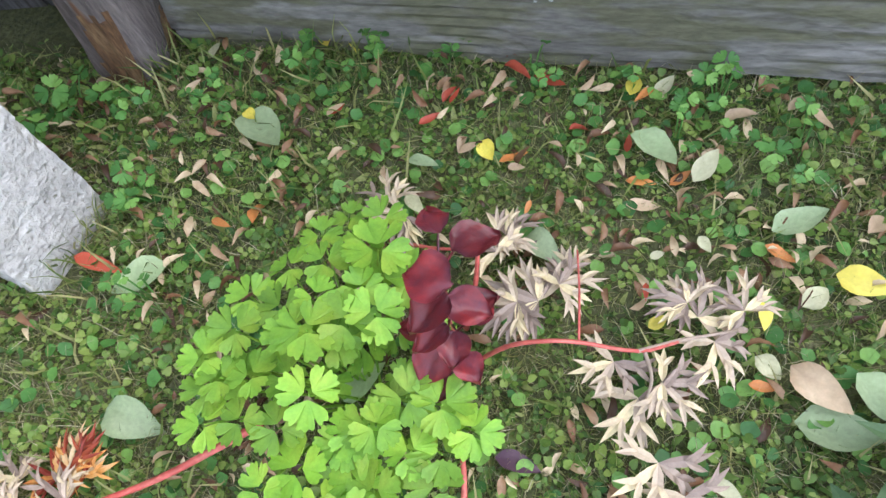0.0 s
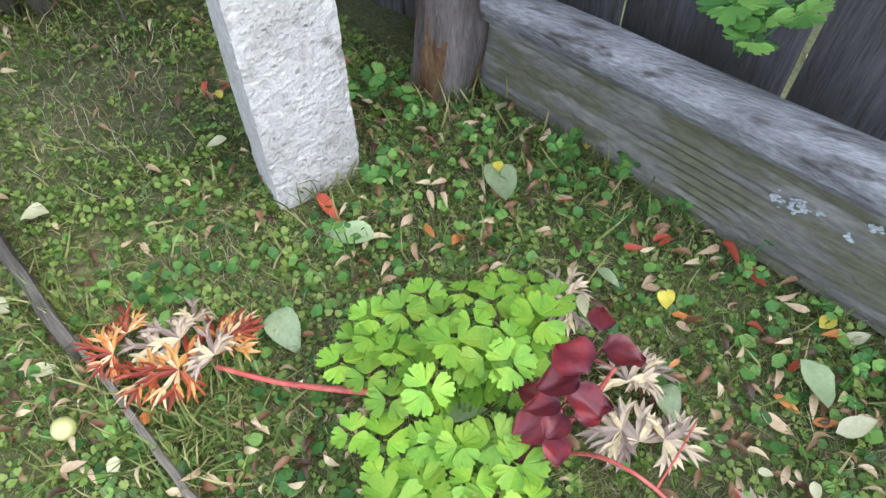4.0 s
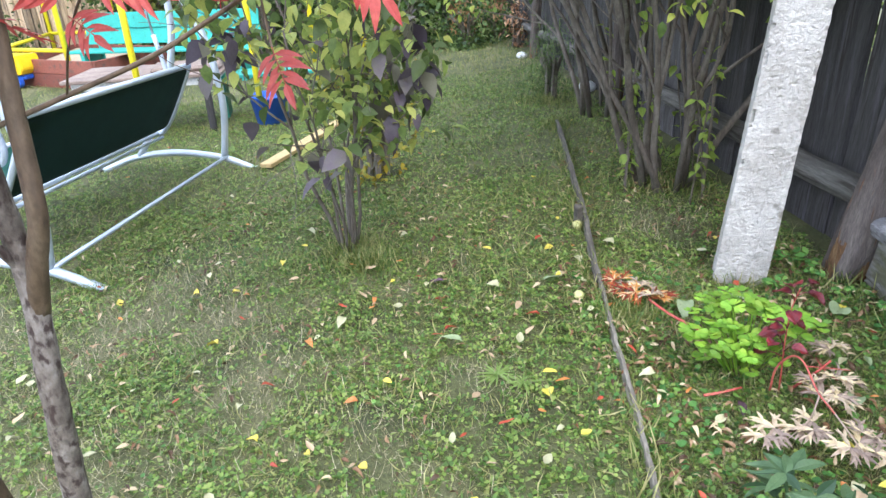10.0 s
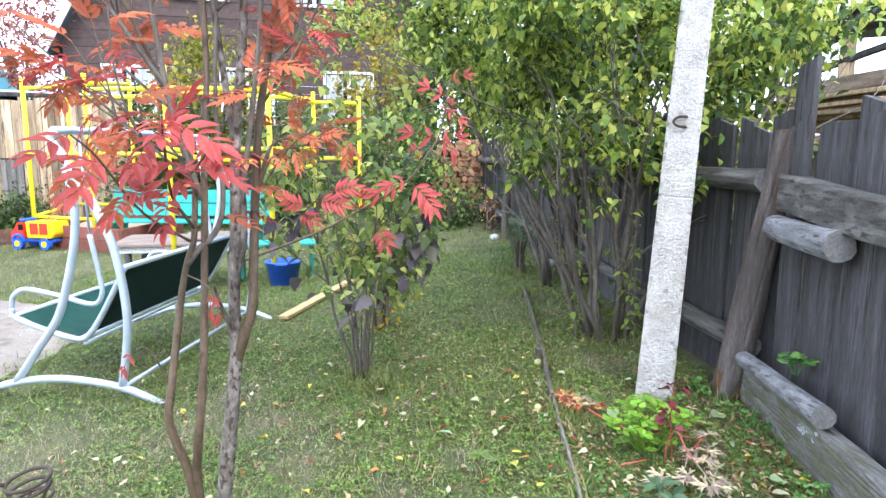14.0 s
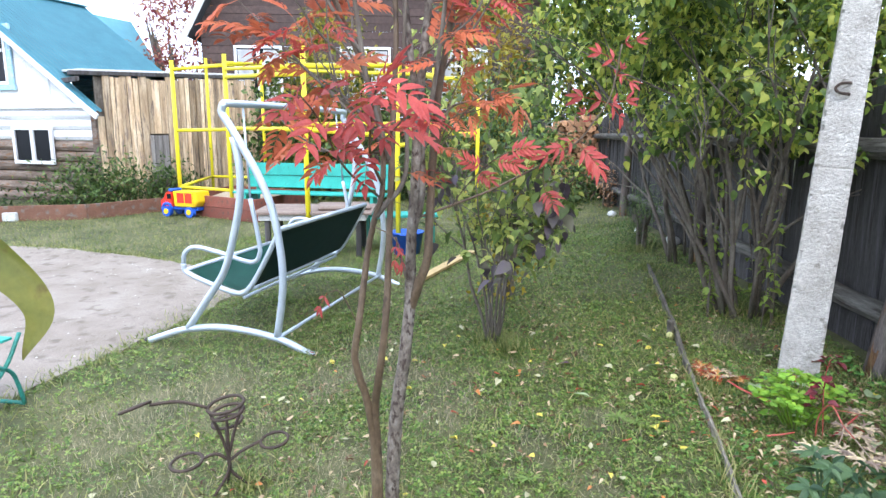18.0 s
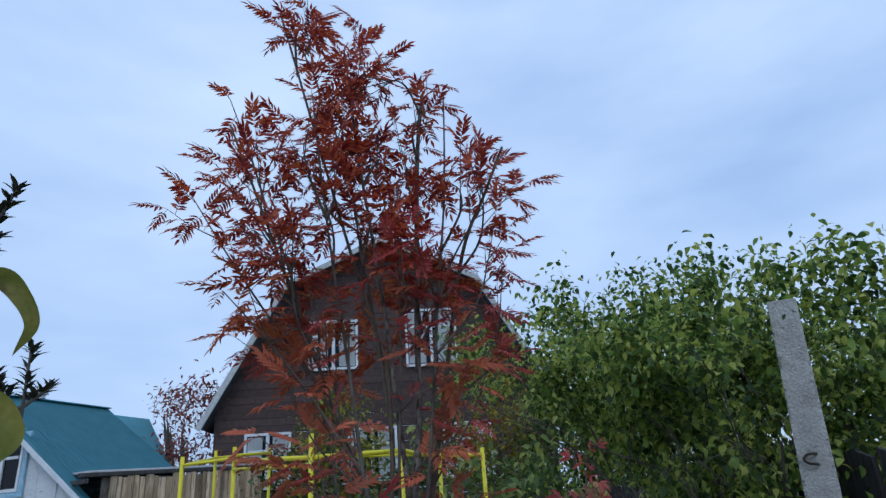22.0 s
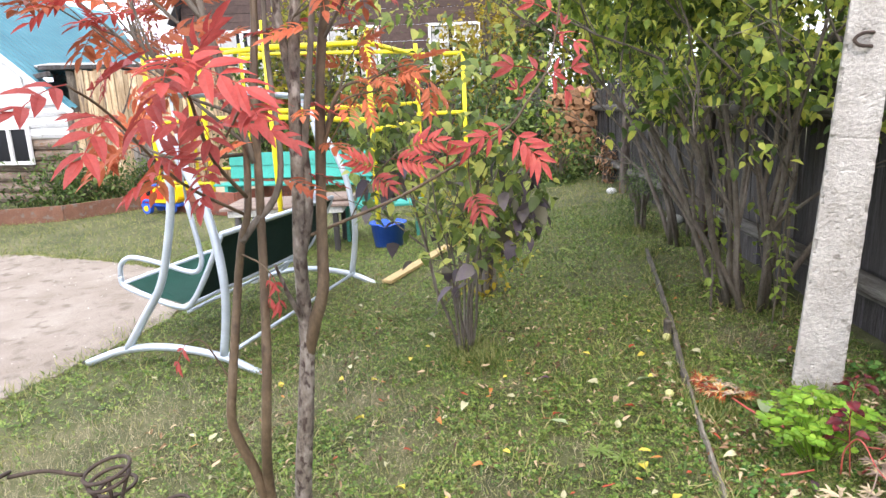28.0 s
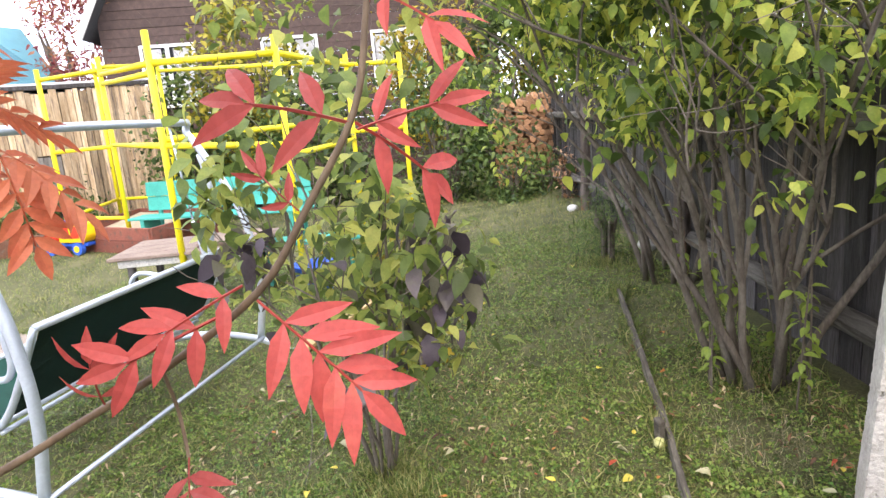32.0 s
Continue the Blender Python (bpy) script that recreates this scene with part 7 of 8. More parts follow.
def ground_herb(x, y, n, size, seed, z0=None):
    """A low herb with scalloped three-part leaves."""
    rng = random.Random(seed)
    base = thing("ground_herb", "low green herb with scalloped leaves beside the fence", "plant", pose(x, y, ground_z(x, y) if z0 is None else z0), group="ground herbs")
    kinds = [trifoliate("herb_leaf", size * s, M_WEED, seed + k) for k, s in enumerate((0.8, 1.0, 1.15))]
    for k in range(n):
        a, r = rng.uniform(0, 6.28), rng.uniform(0.0, 0.07)
        px, py, z = r * math.cos(a), r * math.sin(a), rng.uniform(0.03, 0.075)
        part("stalk", tubed([(px * 0.2, py * 0.2, -0.01), (px * 0.6, py * 0.6, z * 0.6), (px, py, z)], 0.0015, 5), M_WEED, base)
        part("leaf", rng.choice(kinds), None, base, at=pose(px, py, z, rng.uniform(-25, 12), rng.uniform(-20, 20), rng.uniform(0, 360)))


for k, (x, y, n, size) in enumerate(((-0.701, 0.735, 6, 0.030), (-0.60, 0.74, 5, 0.026), (-0.76, 0.67, 5, 0.024), (-0.246, 0.765, 5, 0.020), (-0.145, 0.775, 6, 0.018), (-0.014, 0.765, 6, 0.020), (0.251, 0.70, 5, 0.018), (-0.52, 0.55, 5, 0.022), (0.408, 0.63, 6, 0.02), (0.12, 0.72, 5, 0.017), (-0.40, 0.73, 5, 0.02), (0.33, 0.56, 4, 0.018), (-0.48, 0.36, 4, 0.018), (0.50, 0.52, 5, 0.02))):
    ground_herb(x, y, n, size, 300 + 7 * k)
def rosette(x, y, n, size, seed, label):
    """A flat weed rosette of long toothed leaves."""
    rng = random.Random(seed)
    base = thing("weed_rosette", label, "plant", pose(x, y, ground_z(x, y) + 0.006), group="weed rosettes")
    kinds = []
    for k in range(3):
        v, f = leaf_shape(size * (0.8 + 0.2 * k), size * (0.10 + 0.05 * k), 0.35, 0.12, 8, 1.0, 0.5)
        kinds.append(mesh_from("rosette_leaf", v, f, M_WEEDLET))
    for k in range(n):
        part("leaf", rng.choice(kinds), None, base, at=pose(0, 0, rng.uniform(0, 0.012), rng.uniform(2, 16), rng.uniform(-12, 12), 360 * k / n + rng.uniform(-14, 14)) @ Matrix.Scale(rng.uniform(0.6, 1.1), 4))


for k, (x, y, n, size) in enumerate(((-0.252, -0.544, 22, 0.085), (-0.20, -0.47, 14, 0.06), (-0.94, -0.42, 11, 0.05), (-0.62, -0.98, 12, 0.055), (0.25, -1.0, 12, 0.055))):
    rosette(x, y, n, size, 700 + k, "flat green weed rosette with long narrow leaves in the lawn")
leafy_perennial(0.52, -0.02, 0.24, 11, 3, "grey-green leafy perennial with cut leaves in the bed")
leafy_perennial(0.66, 0.10, 0.21, 9, 5, "grey-green leafy perennial beside another in the bed")
ground_herb(-0.02, 0.80, 9, 0.045, 500, 0.40)
leafy_perennial(0.98, 0.38, 0.28, 16, 7, "green leafy perennial near the fence beam")


# ---------------------------------------------------------------- tall plant at the yard's edge with hanging yellowing leaves
def edge_plant():
    rng = random.Random(77)
    x, y = 2.02, -1.98
    base = thing("tall_garden_plant", "tall garden plant with large drooping yellow-green leaves", "plant", pose(x, y, ground_z(x, y)))
    inv = base.matrix_basis.inverted()
    stem = smooth_line([(x, y, -0.12), (2.06, -1.94, 0.6), (2.10, -1.86, 1.1), (2.16, -1.80, 1.45), (2.19, -1.76, 1.66)], 6)
    part("stem", tubed(stem, [0.011 * (1 - 0.5 * k / len(stem)) for k in range(len(stem))], 8), M_BARK, base, at=inv, smooth=True)
    m_leaf = leafy("drooping_leaf", [(0.13, 0.15, 0.028), (0.23, 0.225, 0.045), (0.34, 0.28, 0.065)], through=0.45, island=False, spread=0.2, scale=26, stain=(0.14, 0.075, 0.03), stain_at=0.66)
    tw = leafy("dark_sprig", [(0.04, 0.045, 0.03), (0.07, 0.065, 0.04)], through=0.1)
    for line in (((2.10, -1.86, 1.1), (2.20, -1.76, 1.17), (2.24, -1.656, 1.205), (2.248, -1.557, 1.242)), ((2.17, -1.79, 1.5), (2.35, -1.66, 1.55), (2.446, -1.577, 1.572), (2.452, -1.552, 1.574)), ((2.15, -1.81, 1.4), (2.33, -1.66, 1.45), (2.424, -1.584, 1.473), (2.431, -1.56, 1.482))):
        part("branch", tubed(smooth_line(line, 5), 0.0026, 6), M_BARK, base, at=inv, smooth=True)
    toward = Vector((2.62, -1.2, 1.35))
    for line, w in (([(2.452, -1.55, 1.569), (2.443, -1.528, 1.589), (2.429, -1.512, 1.586), (2.412, -1.504, 1.558), (2.411, -1.515, 1.533)], 0.017), ([(2.455, -1.549, 1.577), (2.445, -1.535, 1.581), (2.435, -1.53, 1.569), (2.431, -1.535, 1.547), (2.433, -1.545, 1.529)], 0.022),
                    ([(2.431, -1.558, 1.484), (2.419, -1.541, 1.492), (2.405, -1.524, 1.486), (2.398, -1.519, 1.469), (2.40, -1.527, 1.448)], 0.034), ([(2.431, -1.559, 1.479), (2.422, -1.548, 1.48), (2.413, -1.54, 1.466), (2.41, -1.542, 1.442)], 0.036), ([(2.408, -1.568, 1.457), (2.398, -1.557, 1.45), (2.388, -1.545, 1.446), (2.384, -1.541, 1.43)], 0.034),
                    ([(2.263, -1.560, 1.239), (2.244, -1.533, 1.247), (2.227, -1.497, 1.225), (2.222, -1.472, 1.191), (2.232, -1.476, 1.165)], 0.023), ([(2.258, -1.549, 1.246), (2.289, -1.522, 1.217), (2.300, -1.521, 1.189), (2.307, -1.520, 1.156)], 0.064), ([(2.263, -1.556, 1.244), (2.293, -1.567, 1.241), (2.310, -1.583, 1.220), (2.321, -1.586, 1.193)], 0.054),
                    ([(2.356, -1.568, 1.204), (2.340, -1.541, 1.188), (2.328, -1.515, 1.168), (2.320, -1.490, 1.144)], 0.056), ([(2.257, -1.544, 1.245), (2.250, -1.514, 1.220), (2.255, -1.509, 1.190), (2.267, -1.517, 1.168)], 0.036), ([(2.248, -1.556, 1.243), (2.243, -1.550, 1.248), (2.234, -1.540, 1.254)], 0.012)):
        rib = smooth_line(line, 9)
        n, verts, faces = len(rib), [], []
        for k, p in enumerate(rib):
            t = k / (n - 1)
            d = (rib[min(k + 1, n - 1)] - rib[max(k - 1, 0)]).normalized()
            side = d.cross(toward - p).normalized()
            up = side.cross(d)
            half = w * 0.5 * max(0.03, math.sin(math.pi * min(1.0, 0.03 + 0.97 * t ** 0.8)) ** 0.8)
            for s in (-1, -0.75, -0.5, -0.25, 0, 0.25, 0.5, 0.75, 1):
                rise = half * (0.30 * s * s - 0.12 * abs(math.sin(3 * math.pi * t)) * abs(s)) + 0.08 * half * math.sin(11 * t + 2 * s) + 0.07 * half * abs(math.sin(4.5 * math.pi * (t - 0.25 * abs(s)))) - 0.10 * half * math.exp(-(s / 0.12) ** 2)
                verts.append(p + side * half * s * (1 + 0.10 * math.sin(17 * t + 5 * s)) + up * rise)
        for k in range(n - 1):
            for j in range(8):
                a = 9 * k + j
                faces.append((a, a + 1, a + 10, a + 9))
        part("leaf", mesh_from("drooping_leaf", verts, faces, m_leaf), None, base, at=inv, smooth=True)
    sprig = leaf_shape(0.019, 0.007, 0.3, 0.1, 3)
    for bx, by, bz, tx, ty, tz in ((2.208, -1.733, 1.737, 2.214, -1.701, 1.80), (2.121, -1.711, 1.522, 2.137, -1.702, 1.622), (2.131, -1.719, 1.546, 2.15, -1.735, 1.582), (2.124, -1.709, 1.546, 2.111, -1.683, 1.572), (2.20, -1.745, 1.70, 2.205, -1.72, 1.74)):
        part("sprig_stem", tubed([(2.17, -1.785, 1.50), (bx, by, bz), (tx, ty, tz)], [0.004, 0.003, 0.0015], 6), M_BARK, base, at=inv)
        pl, ya, pi, ro, si = [], [], [], [], []
        for k in range(46):
            t = rng.uniform(0.25, 1)
            pl.append((bx + (tx - bx) * t - inv.inverted().translation.x, by + (ty - by) * t - y, bz + (tz - bz) * t - ground_z(x, y)))
            ya.append(rng.uniform(0, 6.28)), pi.append(rng.uniform(0.2, 1.1)), ro.append(0.0), si.append(rng.uniform(0.6, 1.3))
        tagged(part("sprig_leaves", scatter_mesh("sprig_leaves", sprig, np.array(pl), np.array(ya), np.array(pi), np.array(ro), np.array(si), tw), None, base), kind="stuff")


edge_plant()

# ---------------------------------------------------------------- greenery farther off
def far_bush(name, label, x, y, rx, ry, h, n, size, mat, seed, z0=0.0, shape=BROAD, trunk=0.0, category="shrub"):
    rng = random.Random(seed)
    base = thing(name, label, category, pose(x, y, ground_z(x, y)))
    bm = bmesh.new()
    for k in range(7):
        a = rng.uniform(0, 6.28)
        top = Vector((rx * 0.6 * math.cos(a), ry * 0.6 * math.sin(a), max(z0 + 0.2, h * rng.uniform(0.6, 0.9))))
        tube(bm, smooth_line([(0.06 * math.cos(a), 0.06 * math.sin(a), -0.05), top * 0.45 + Vector((0, 0, 0.05)), top], 4), [0.02 + trunk] * 8 + [0.006], 6)
    part("trunk", bm, M_BARK, base)
    pl, ya, pi, ro, si = [], [], [], [], []
    clumps = []
    for k in range(max(10, n // 70)):
        a, r, t = rng.uniform(0, 6.28), rng.random() ** 0.5, rng.random()
        clumps.append((rx * r * math.cos(a) * (0.55 + 0.45 * math.sin(math.pi * t)), ry * r * math.sin(a) * (0.55 + 0.45 * math.sin(math.pi * t)), z0 + (h - z0) * t))
    for k in range(n):
        c = rng.choice(clumps)
        s = 0.16 * (rx + ry) / 2 + 0.06
        pl.append((c[0] + rng.gauss(0, s), c[1] + rng.gauss(0, s), max(0.02, c[2] + rng.gauss(0, s))))
        ya.append(rng.uniform(0, 6.28)), pi.append(rng.gauss(-0.3, 0.6)), ro.append(rng.gauss(0, 0.6)), si.append(size * rng.uniform(0.6, 1.3))
    tagged(part("crown", scatter_mesh("crown", shape, np.array(pl), np.array(ya), np.array(pi), np.array(ro), np.array(si), mat), None, base), kind="stuff")


far_bush("yellow_bush", "small bush with yellow autumn leaves behind the purple shrub", -2.6, -0.95, 0.22, 0.25, 0.9, 700, 0.05, M_YELLOW, 3)
far_bush("potato_plants", "dense dark green plants growing in the raised bed", -9.3, -8.45, 0.9, 0.9, 0.75, 3000, 0.11, M_FARGREEN, 4, shape=NARROW, category="plants")
far_bush("potato_plants", "green plants growing along the edge of the bed", -10.3, -7.6, 0.6, 0.7, 0.65, 1500, 0.11, M_FARGREEN, 14, shape=NARROW, category="plants")
far_bush("bed_weeds", "low green weeds in the kerbed bed", -8.3, -10.3, 0.9, 0.9, 0.25, 1200, 0.10, M_FARGREEN, 15, shape=NARROW, category="plants")
far_bush("rowan_tree", "distant rowan tree with dull red leaves beyond the barn", -15.0, -9.2, 1.3, 1.3, 5.0, 2200, 0.17, M_FARRED, 5, z0=2.4, shape=NARROW, trunk=0.03, category="tree")
far_bush("garden_bush", "green bush behind the climbing frame", -11.3, -5.0, 1.0, 1.2, 2.6, 3500, 0.11, M_FARGREEN, 6)
far_bush("garden_bush", "green bush behind the bench and frame", -11.0, -2.9, 1.0, 1.1, 2.4, 3500, 0.11, M_FARGREEN, 16)
far_bush("yellow_tree", "young tree with yellow autumn leaves before the house", -12.2, -0.9, 1.0, 1.0, 4.6, 3000, 0.12, M_YELLOW, 7, z0=1.0, trunk=0.02, category="tree")
far_bush("garden_bush", "green bush at the end of the grass path", -9.6, -0.6, 0.9, 0.9, 2.0, 3000, 0.10, M_FARGREEN, 8)
far_bush("low_bush", "low dark green bush at the end of the path", -8.6, 0.35, 0.45, 0.45, 0.65, 1200, 0.07, M_FARGREEN, 9)
far_bush("low_weeds", "low green weeds before the firewood", -9.3, 0.95, 0.6, 0.45, 0.45, 1300, 0.08, M_FARGREEN, 41, shape=NARROW, category="plants")
far_bush("yellow_tree", "slender tree with green and orange autumn leaves before the house", -11.4, -4.4, 0.8, 1.0, 3.9, 3600, 0.12, M_YELLOWGREEN, 42, z0=1.0, trunk=0.02, category="tree")
far_bush("dry_plant", "dry tan plant standing at the path's end", -8.0, 1.0, 0.15, 0.15, 0.55, 250, 0.09, M_STRAWPLANT, 12, shape=NARROW, category="plant")
far_bush("green_tuft", "feathery green plant by the edging's end", -4.3, 0.62, 0.28, 0.2, 0.55, 1500, 0.09, M_FARGREEN, 17, shape=leaf_shape(1.0, 0.06, 0.2, 0.2, 3), category="plant")
far_bush("garden_bush", "tall leafy bush beyond the fence", -2.5, 2.0, 0.55, 0.5, 3.1, 3800, 0.085, M_SHRUB, 18, z0=0.5)
for x, y, s in ((-4.5, 1.0, 0.10), (-5.3, 0.85, 0.09), (-6.9, 0.85, 0.09)):
    bm = bmesh.new()
    bmesh.ops.create_icosphere(bm, subdivisions=2, radius=s, matrix=Matrix.Diagonal((1.3, 0.8, 0.55, 1)))
    for v in bm.verts:
        v.co *= 1 + 0.25 * noise.noise(v.co * 9)
    tagged(part("pale_stone", bm, M_PALE, at=pose(x, y, ground_z(x, y) + s * 0.3), smooth=True), "pale rough stone lying in the grass", "stone")


far_bush("garden_bush", "green and yellow bush beyond the fence", -7.6, 2.3, 0.9, 0.8, 3.4, 2500, 0.10, M_SHRUB, 28, z0=0.8)
far_bush("yellow_tree", "tree with yellow-green autumn leaves behind the firewood", -12.6, 1.4, 1.0, 1.1, 5.2, 4200, 0.13, M_YELLOWGREEN, 31, z0=1.2, trunk=0.03, category="tree")
far_bush("garden_bush", "tall green bush between the house and the fence", -11.6, 0.5, 0.8, 0.8, 3.0, 3200, 0.12, M_FARGREEN, 32, z0=0.3)
far_bush("garden_bush", "green bush beyond the fence near the path's end", -11.0, 2.3, 1.0, 0.9, 3.2, 2200, 0.11, M_FARGREEN, 29, z0=0.6)


# ---------------------------------------------------------------- fallen leaves and apples
def fallen_leaf_kinds():
    out = {}
    for nm in LEAF_COLOURS:
        out[nm] = []
        for k in range(3):
            ln, w = {"red": (0.055, 0.020), "orange": (0.055, 0.024), "tan": (0.055, 0.026), "yellow": (0.05, 0.036), "cream": (0.055, 0.034), "pale green": (0.085, 0.052), "purple": (0.07, 0.042)}[nm]
            v, f = leaf_shape(ln, w * (0.85 + 0.15 * k), 0.35 + 0.15 * k, (0.10, -0.2, 0.3)[k], 7, 1.0, 0.3)
            me = mesh_from("fallen_leaf", v, f, M_LEAF[nm])
            me.shade_smooth()
            out[nm].append(me)
    return out


FALLEN = fallen_leaf_kinds()
leaf_rng = random.Random(99)


def drop_leaf(x, y, colour, size=1.0, turn=None):
    ob = new("fallen_leaf", leaf_rng.choice(FALLEN[colour]))
    ob.matrix_basis = pose(x, y, ground_z(x, y) + leaf_rng.uniform(0.016, 0.032), leaf_rng.uniform(-16, 16), leaf_rng.uniform(-22, 22), leaf_rng.uniform(0, 360) if turn is None else turn) @ Matrix.Scale(size, 4)
    tagged(ob, f"{colour} fallen autumn leaf lying on the grass", "leaf", "fallen leaves")


def fallen(colour, *places):
    """Leaves lying at x, y with their length and turn; without those they lie by chance."""
    for x, y, *how in places:
        drop_leaf(x, y, colour, how[0] / LEAF_LENGTHS[colour] if how else 1.0, how[1] if how else None)


LEAF_LENGTHS = {'red': 0.055, 'orange': 0.055, 'tan': 0.055, 'yellow': 0.05, 'cream': 0.055, 'pale green': 0.085, 'purple': 0.07}
fallen("pale green", (-0.364, 0.685, 0.119, -142), (-0.463, 0.414, 0.109, 109), (-0.524, 0.199, 0.09, -116), (-0.082, 0.564, 0.052, -108), (0.27, 0.575, 0.097, -159), (0.43, 0.399, 0.075, -80), (0.093, 0.417, 0.066, -135), (0.409, 0.146, 0.1, -106), (0.489, 0.199, 0.09, -152), (-0.171, 0.192, 0.079, -53), (-0.453, -0.635), (-0.824, -0.26))
fallen("yellow", (-0.231, 0.844, 0.05, -167), (-0.193, 0.834, 0.045, -149), (0.036, 0.59, 0.043, -158), (0.27, 0.641, 0.044, -24), (0.5, 0.333, 0.07, -116), (0.247, 0.272, 0.031, -61), (0.399, 0.299, 0.039, 174), (-0.228, -0.4), (-0.1, -0.406), (-1.164, -0.139))
fallen("cream", (-0.441, 0.812, 0.04, -9), (0.309, 0.639, 0.041, -49), (0.338, 0.482, 0.062, -41), (0.333, 0.398, 0.028, -157), (0.262, 0.372, 0.025, -73), (0.447, 0.292, 0.045, -61), (0.377, 0.229, 0.042, -138), (0.297, 0.08, 0.04, -131), (-0.889, -0.19), (-0.964, -0.066), (-0.733, -1.067), (-1.722, -1.32), (-0.829, -0.119), (-0.824, -0.444), (-1.095, 0.123))
fallen("red", (-0.632, 0.442, 0.089, -109), (-0.023, 0.659, 0.035, -43), (-0.063, 0.623, 0.04, -62), (0.125, 0.699, 0.059, -123), (0.079, 0.72, 0.052, -125), (0.172, 0.597, 0.035, -81), (0.388, 0.692, 0.054, -95), (0.535, 0.658, 0.036, -101), (0.593, 0.641, 0.043, -93), (0.252, 0.54, 0.034, -15), (0.252, 0.334, 0.029, 172), (-0.013, 0.663, 0.03, -47), (-0.214, 0.667, 0.03, -53), (-0.573, -0.329), (-0.545, -0.689), (-0.3, -0.1))
fallen("orange", (-0.402, 0.488, 0.04, -116), (-0.333, 0.477, 0.052, -11), (0.061, 0.549, 0.048, -83), (0.247, 0.5, 0.045, -102), (0.308, 0.486, 0.039, -59), (0.42, 0.382, 0.045, -129), (0.362, 0.194, 0.037, -104), (0.105, 0.474, 0.025, 155), (-0.621, -1.202))
fallen("tan", (-0.001, 0.567, 0.043, -51), (0.074, 0.54, 0.03, -110), (0.398, 0.576, 0.05, -82), (0.489, 0.585, 0.04, -57), (0.242, 0.46, 0.05, -95), (0.55, 0.385, 0.055, -56), (0.415, 0.213, 0.085, -138), (0.013, 0.596, 0.032, 154), (0.358, 0.669, 0.032, -118), (-0.218, 0.658, 0.039, -46), (-0.14, -0.639), (-0.446, -0.409), (-0.683, -0.385), (-0.877, -0.984), (-1.157, -1.001))
fallen("purple", (0.096, 0.398, 0.045, -100), (0.033, 0.115, 0.062, -107), (-0.941, -0.661))
for k in range(270):
    u = leaf_rng.random()
    x, y = (leaf_rng.uniform(-1.6, 1.4), leaf_rng.uniform(-2.3, 0.75)) if u < 0.72 else (leaf_rng.uniform(-4.5, 1.4), leaf_rng.uniform(-3.0, 0.75))
    if in_patio(x, y) or math.hypot(x + 0.16, y - 0.23) < 0.22 or (abs(x + 0.66) < 0.12 and abs(y - 0.46) < 0.14):
        continue
    if x > -0.66 and 0.02 < y and leaf_rng.random() < 0.6:
        continue
    drop_leaf(x, y, leaf_rng.choice(("tan", "tan", "red", "orange", "cream", "cream", "yellow")), leaf_rng.uniform(0.5, 0.95))


def apple(x, y, r, label):
    bm = bmesh.new()
    bmesh.ops.create_uvsphere(bm, u_segments=16, v_segments=10, radius=r, matrix=Matrix.Diagonal((1, 1, 0.9, 1)))
    for v in bm.verts:
        d = math.hypot(v.co.x, v.co.y)
        v.co.z -= 0.25 * r * math.exp(-(d / (0.35 * r)) ** 2) * (1 if v.co.z > 0 else -0.6)
    tagged(part("fallen_apple", bm, M_APPLE, at=pose(x, y, ground_z(x, y) + r * 0.8, 20, 35, 10), smooth=True), label, "apple", "fallen apples")


M_APPLE = material("yellow_green_apple", [(0.40, 0.41, 0.15), (0.50, 0.48, 0.22)], rough=0.4, scale=20, fine=120, bump=0.05, fine_mix=0.08)
apple(-0.69, -0.15, 0.020, "small yellow-green fallen apple by the edging")
apple(-1.36, 0.03, 0.023, "small yellow-green fallen apple beside the edging peg")


def leaf_crumbs(name, label, n, area, seed):
    """Shrivelled leaf scraps among the grass."""
    rng = random.Random(seed)
    m_crumb = leafy(name + "_brown", [(0.09, 0.045, 0.022), (0.22, 0.10, 0.045), (0.32, 0.20, 0.11), (0.44, 0.34, 0.21)], through=0.15, spread=0.35)
    pl = []
    while len(pl) < n:
        x, y = rng.uniform(area[0], area[1]), rng.uniform(area[2], area[3])
        if y < fence_y(x) - 0.05 and not in_patio(x, y) and noise.noise((x * 2.5, y * 2.5, seed)) > -0.15:
            pl.append((x, y, ground_z(x, y) + rng.uniform(0.008, 0.028)))
    g = np.random.default_rng(seed)
    tagged(new(name, scatter_mesh(name, leaf_shape(1.0, 0.36, 0.7, 0.55, 4), np.array(pl), g.uniform(0, 6.283, n), g.normal(0, 0.35, n), g.normal(0, 0.5, n), g.uniform(0.014, 0.042, n), m_crumb)), label, "leaf litter", kind="stuff")


leaf_crumbs("bed_leaf_litter", "small shrivelled brown leaf scraps among the bed's grass", 900, (-0.9, 1.0, -0.2, 0.84), 61)
leaf_crumbs("lawn_leaf_litter", "small shrivelled leaf scraps among the lawn grass", 1800, (-2.4, 1.4, -2.6, 0.8), 62)


# ---------------------------------------------------------------- grass, clover and weeds
def blade(height, width, bend, cells=3):
    verts, faces = [], []
    for k in range(cells):
        t = k / cells
        w = width * 0.5 * (1 - 0.55 * t)
        verts += [(-w, height * bend * t * t, height * (t - 0.18 * bend * t * t)), (w, height * bend * t * t, height * (t - 0.18 * bend * t * t))]
    verts.append((0, height * bend, height * (1 - 0.25 * bend)))
    for k in range(cells - 1):
        faces.append((2 * k, 2 * k + 1, 2 * k + 3, 2 * k + 2))
    faces.append((2 * cells - 2, 2 * cells - 1, 2 * cells))
    return np.array(verts, float), faces


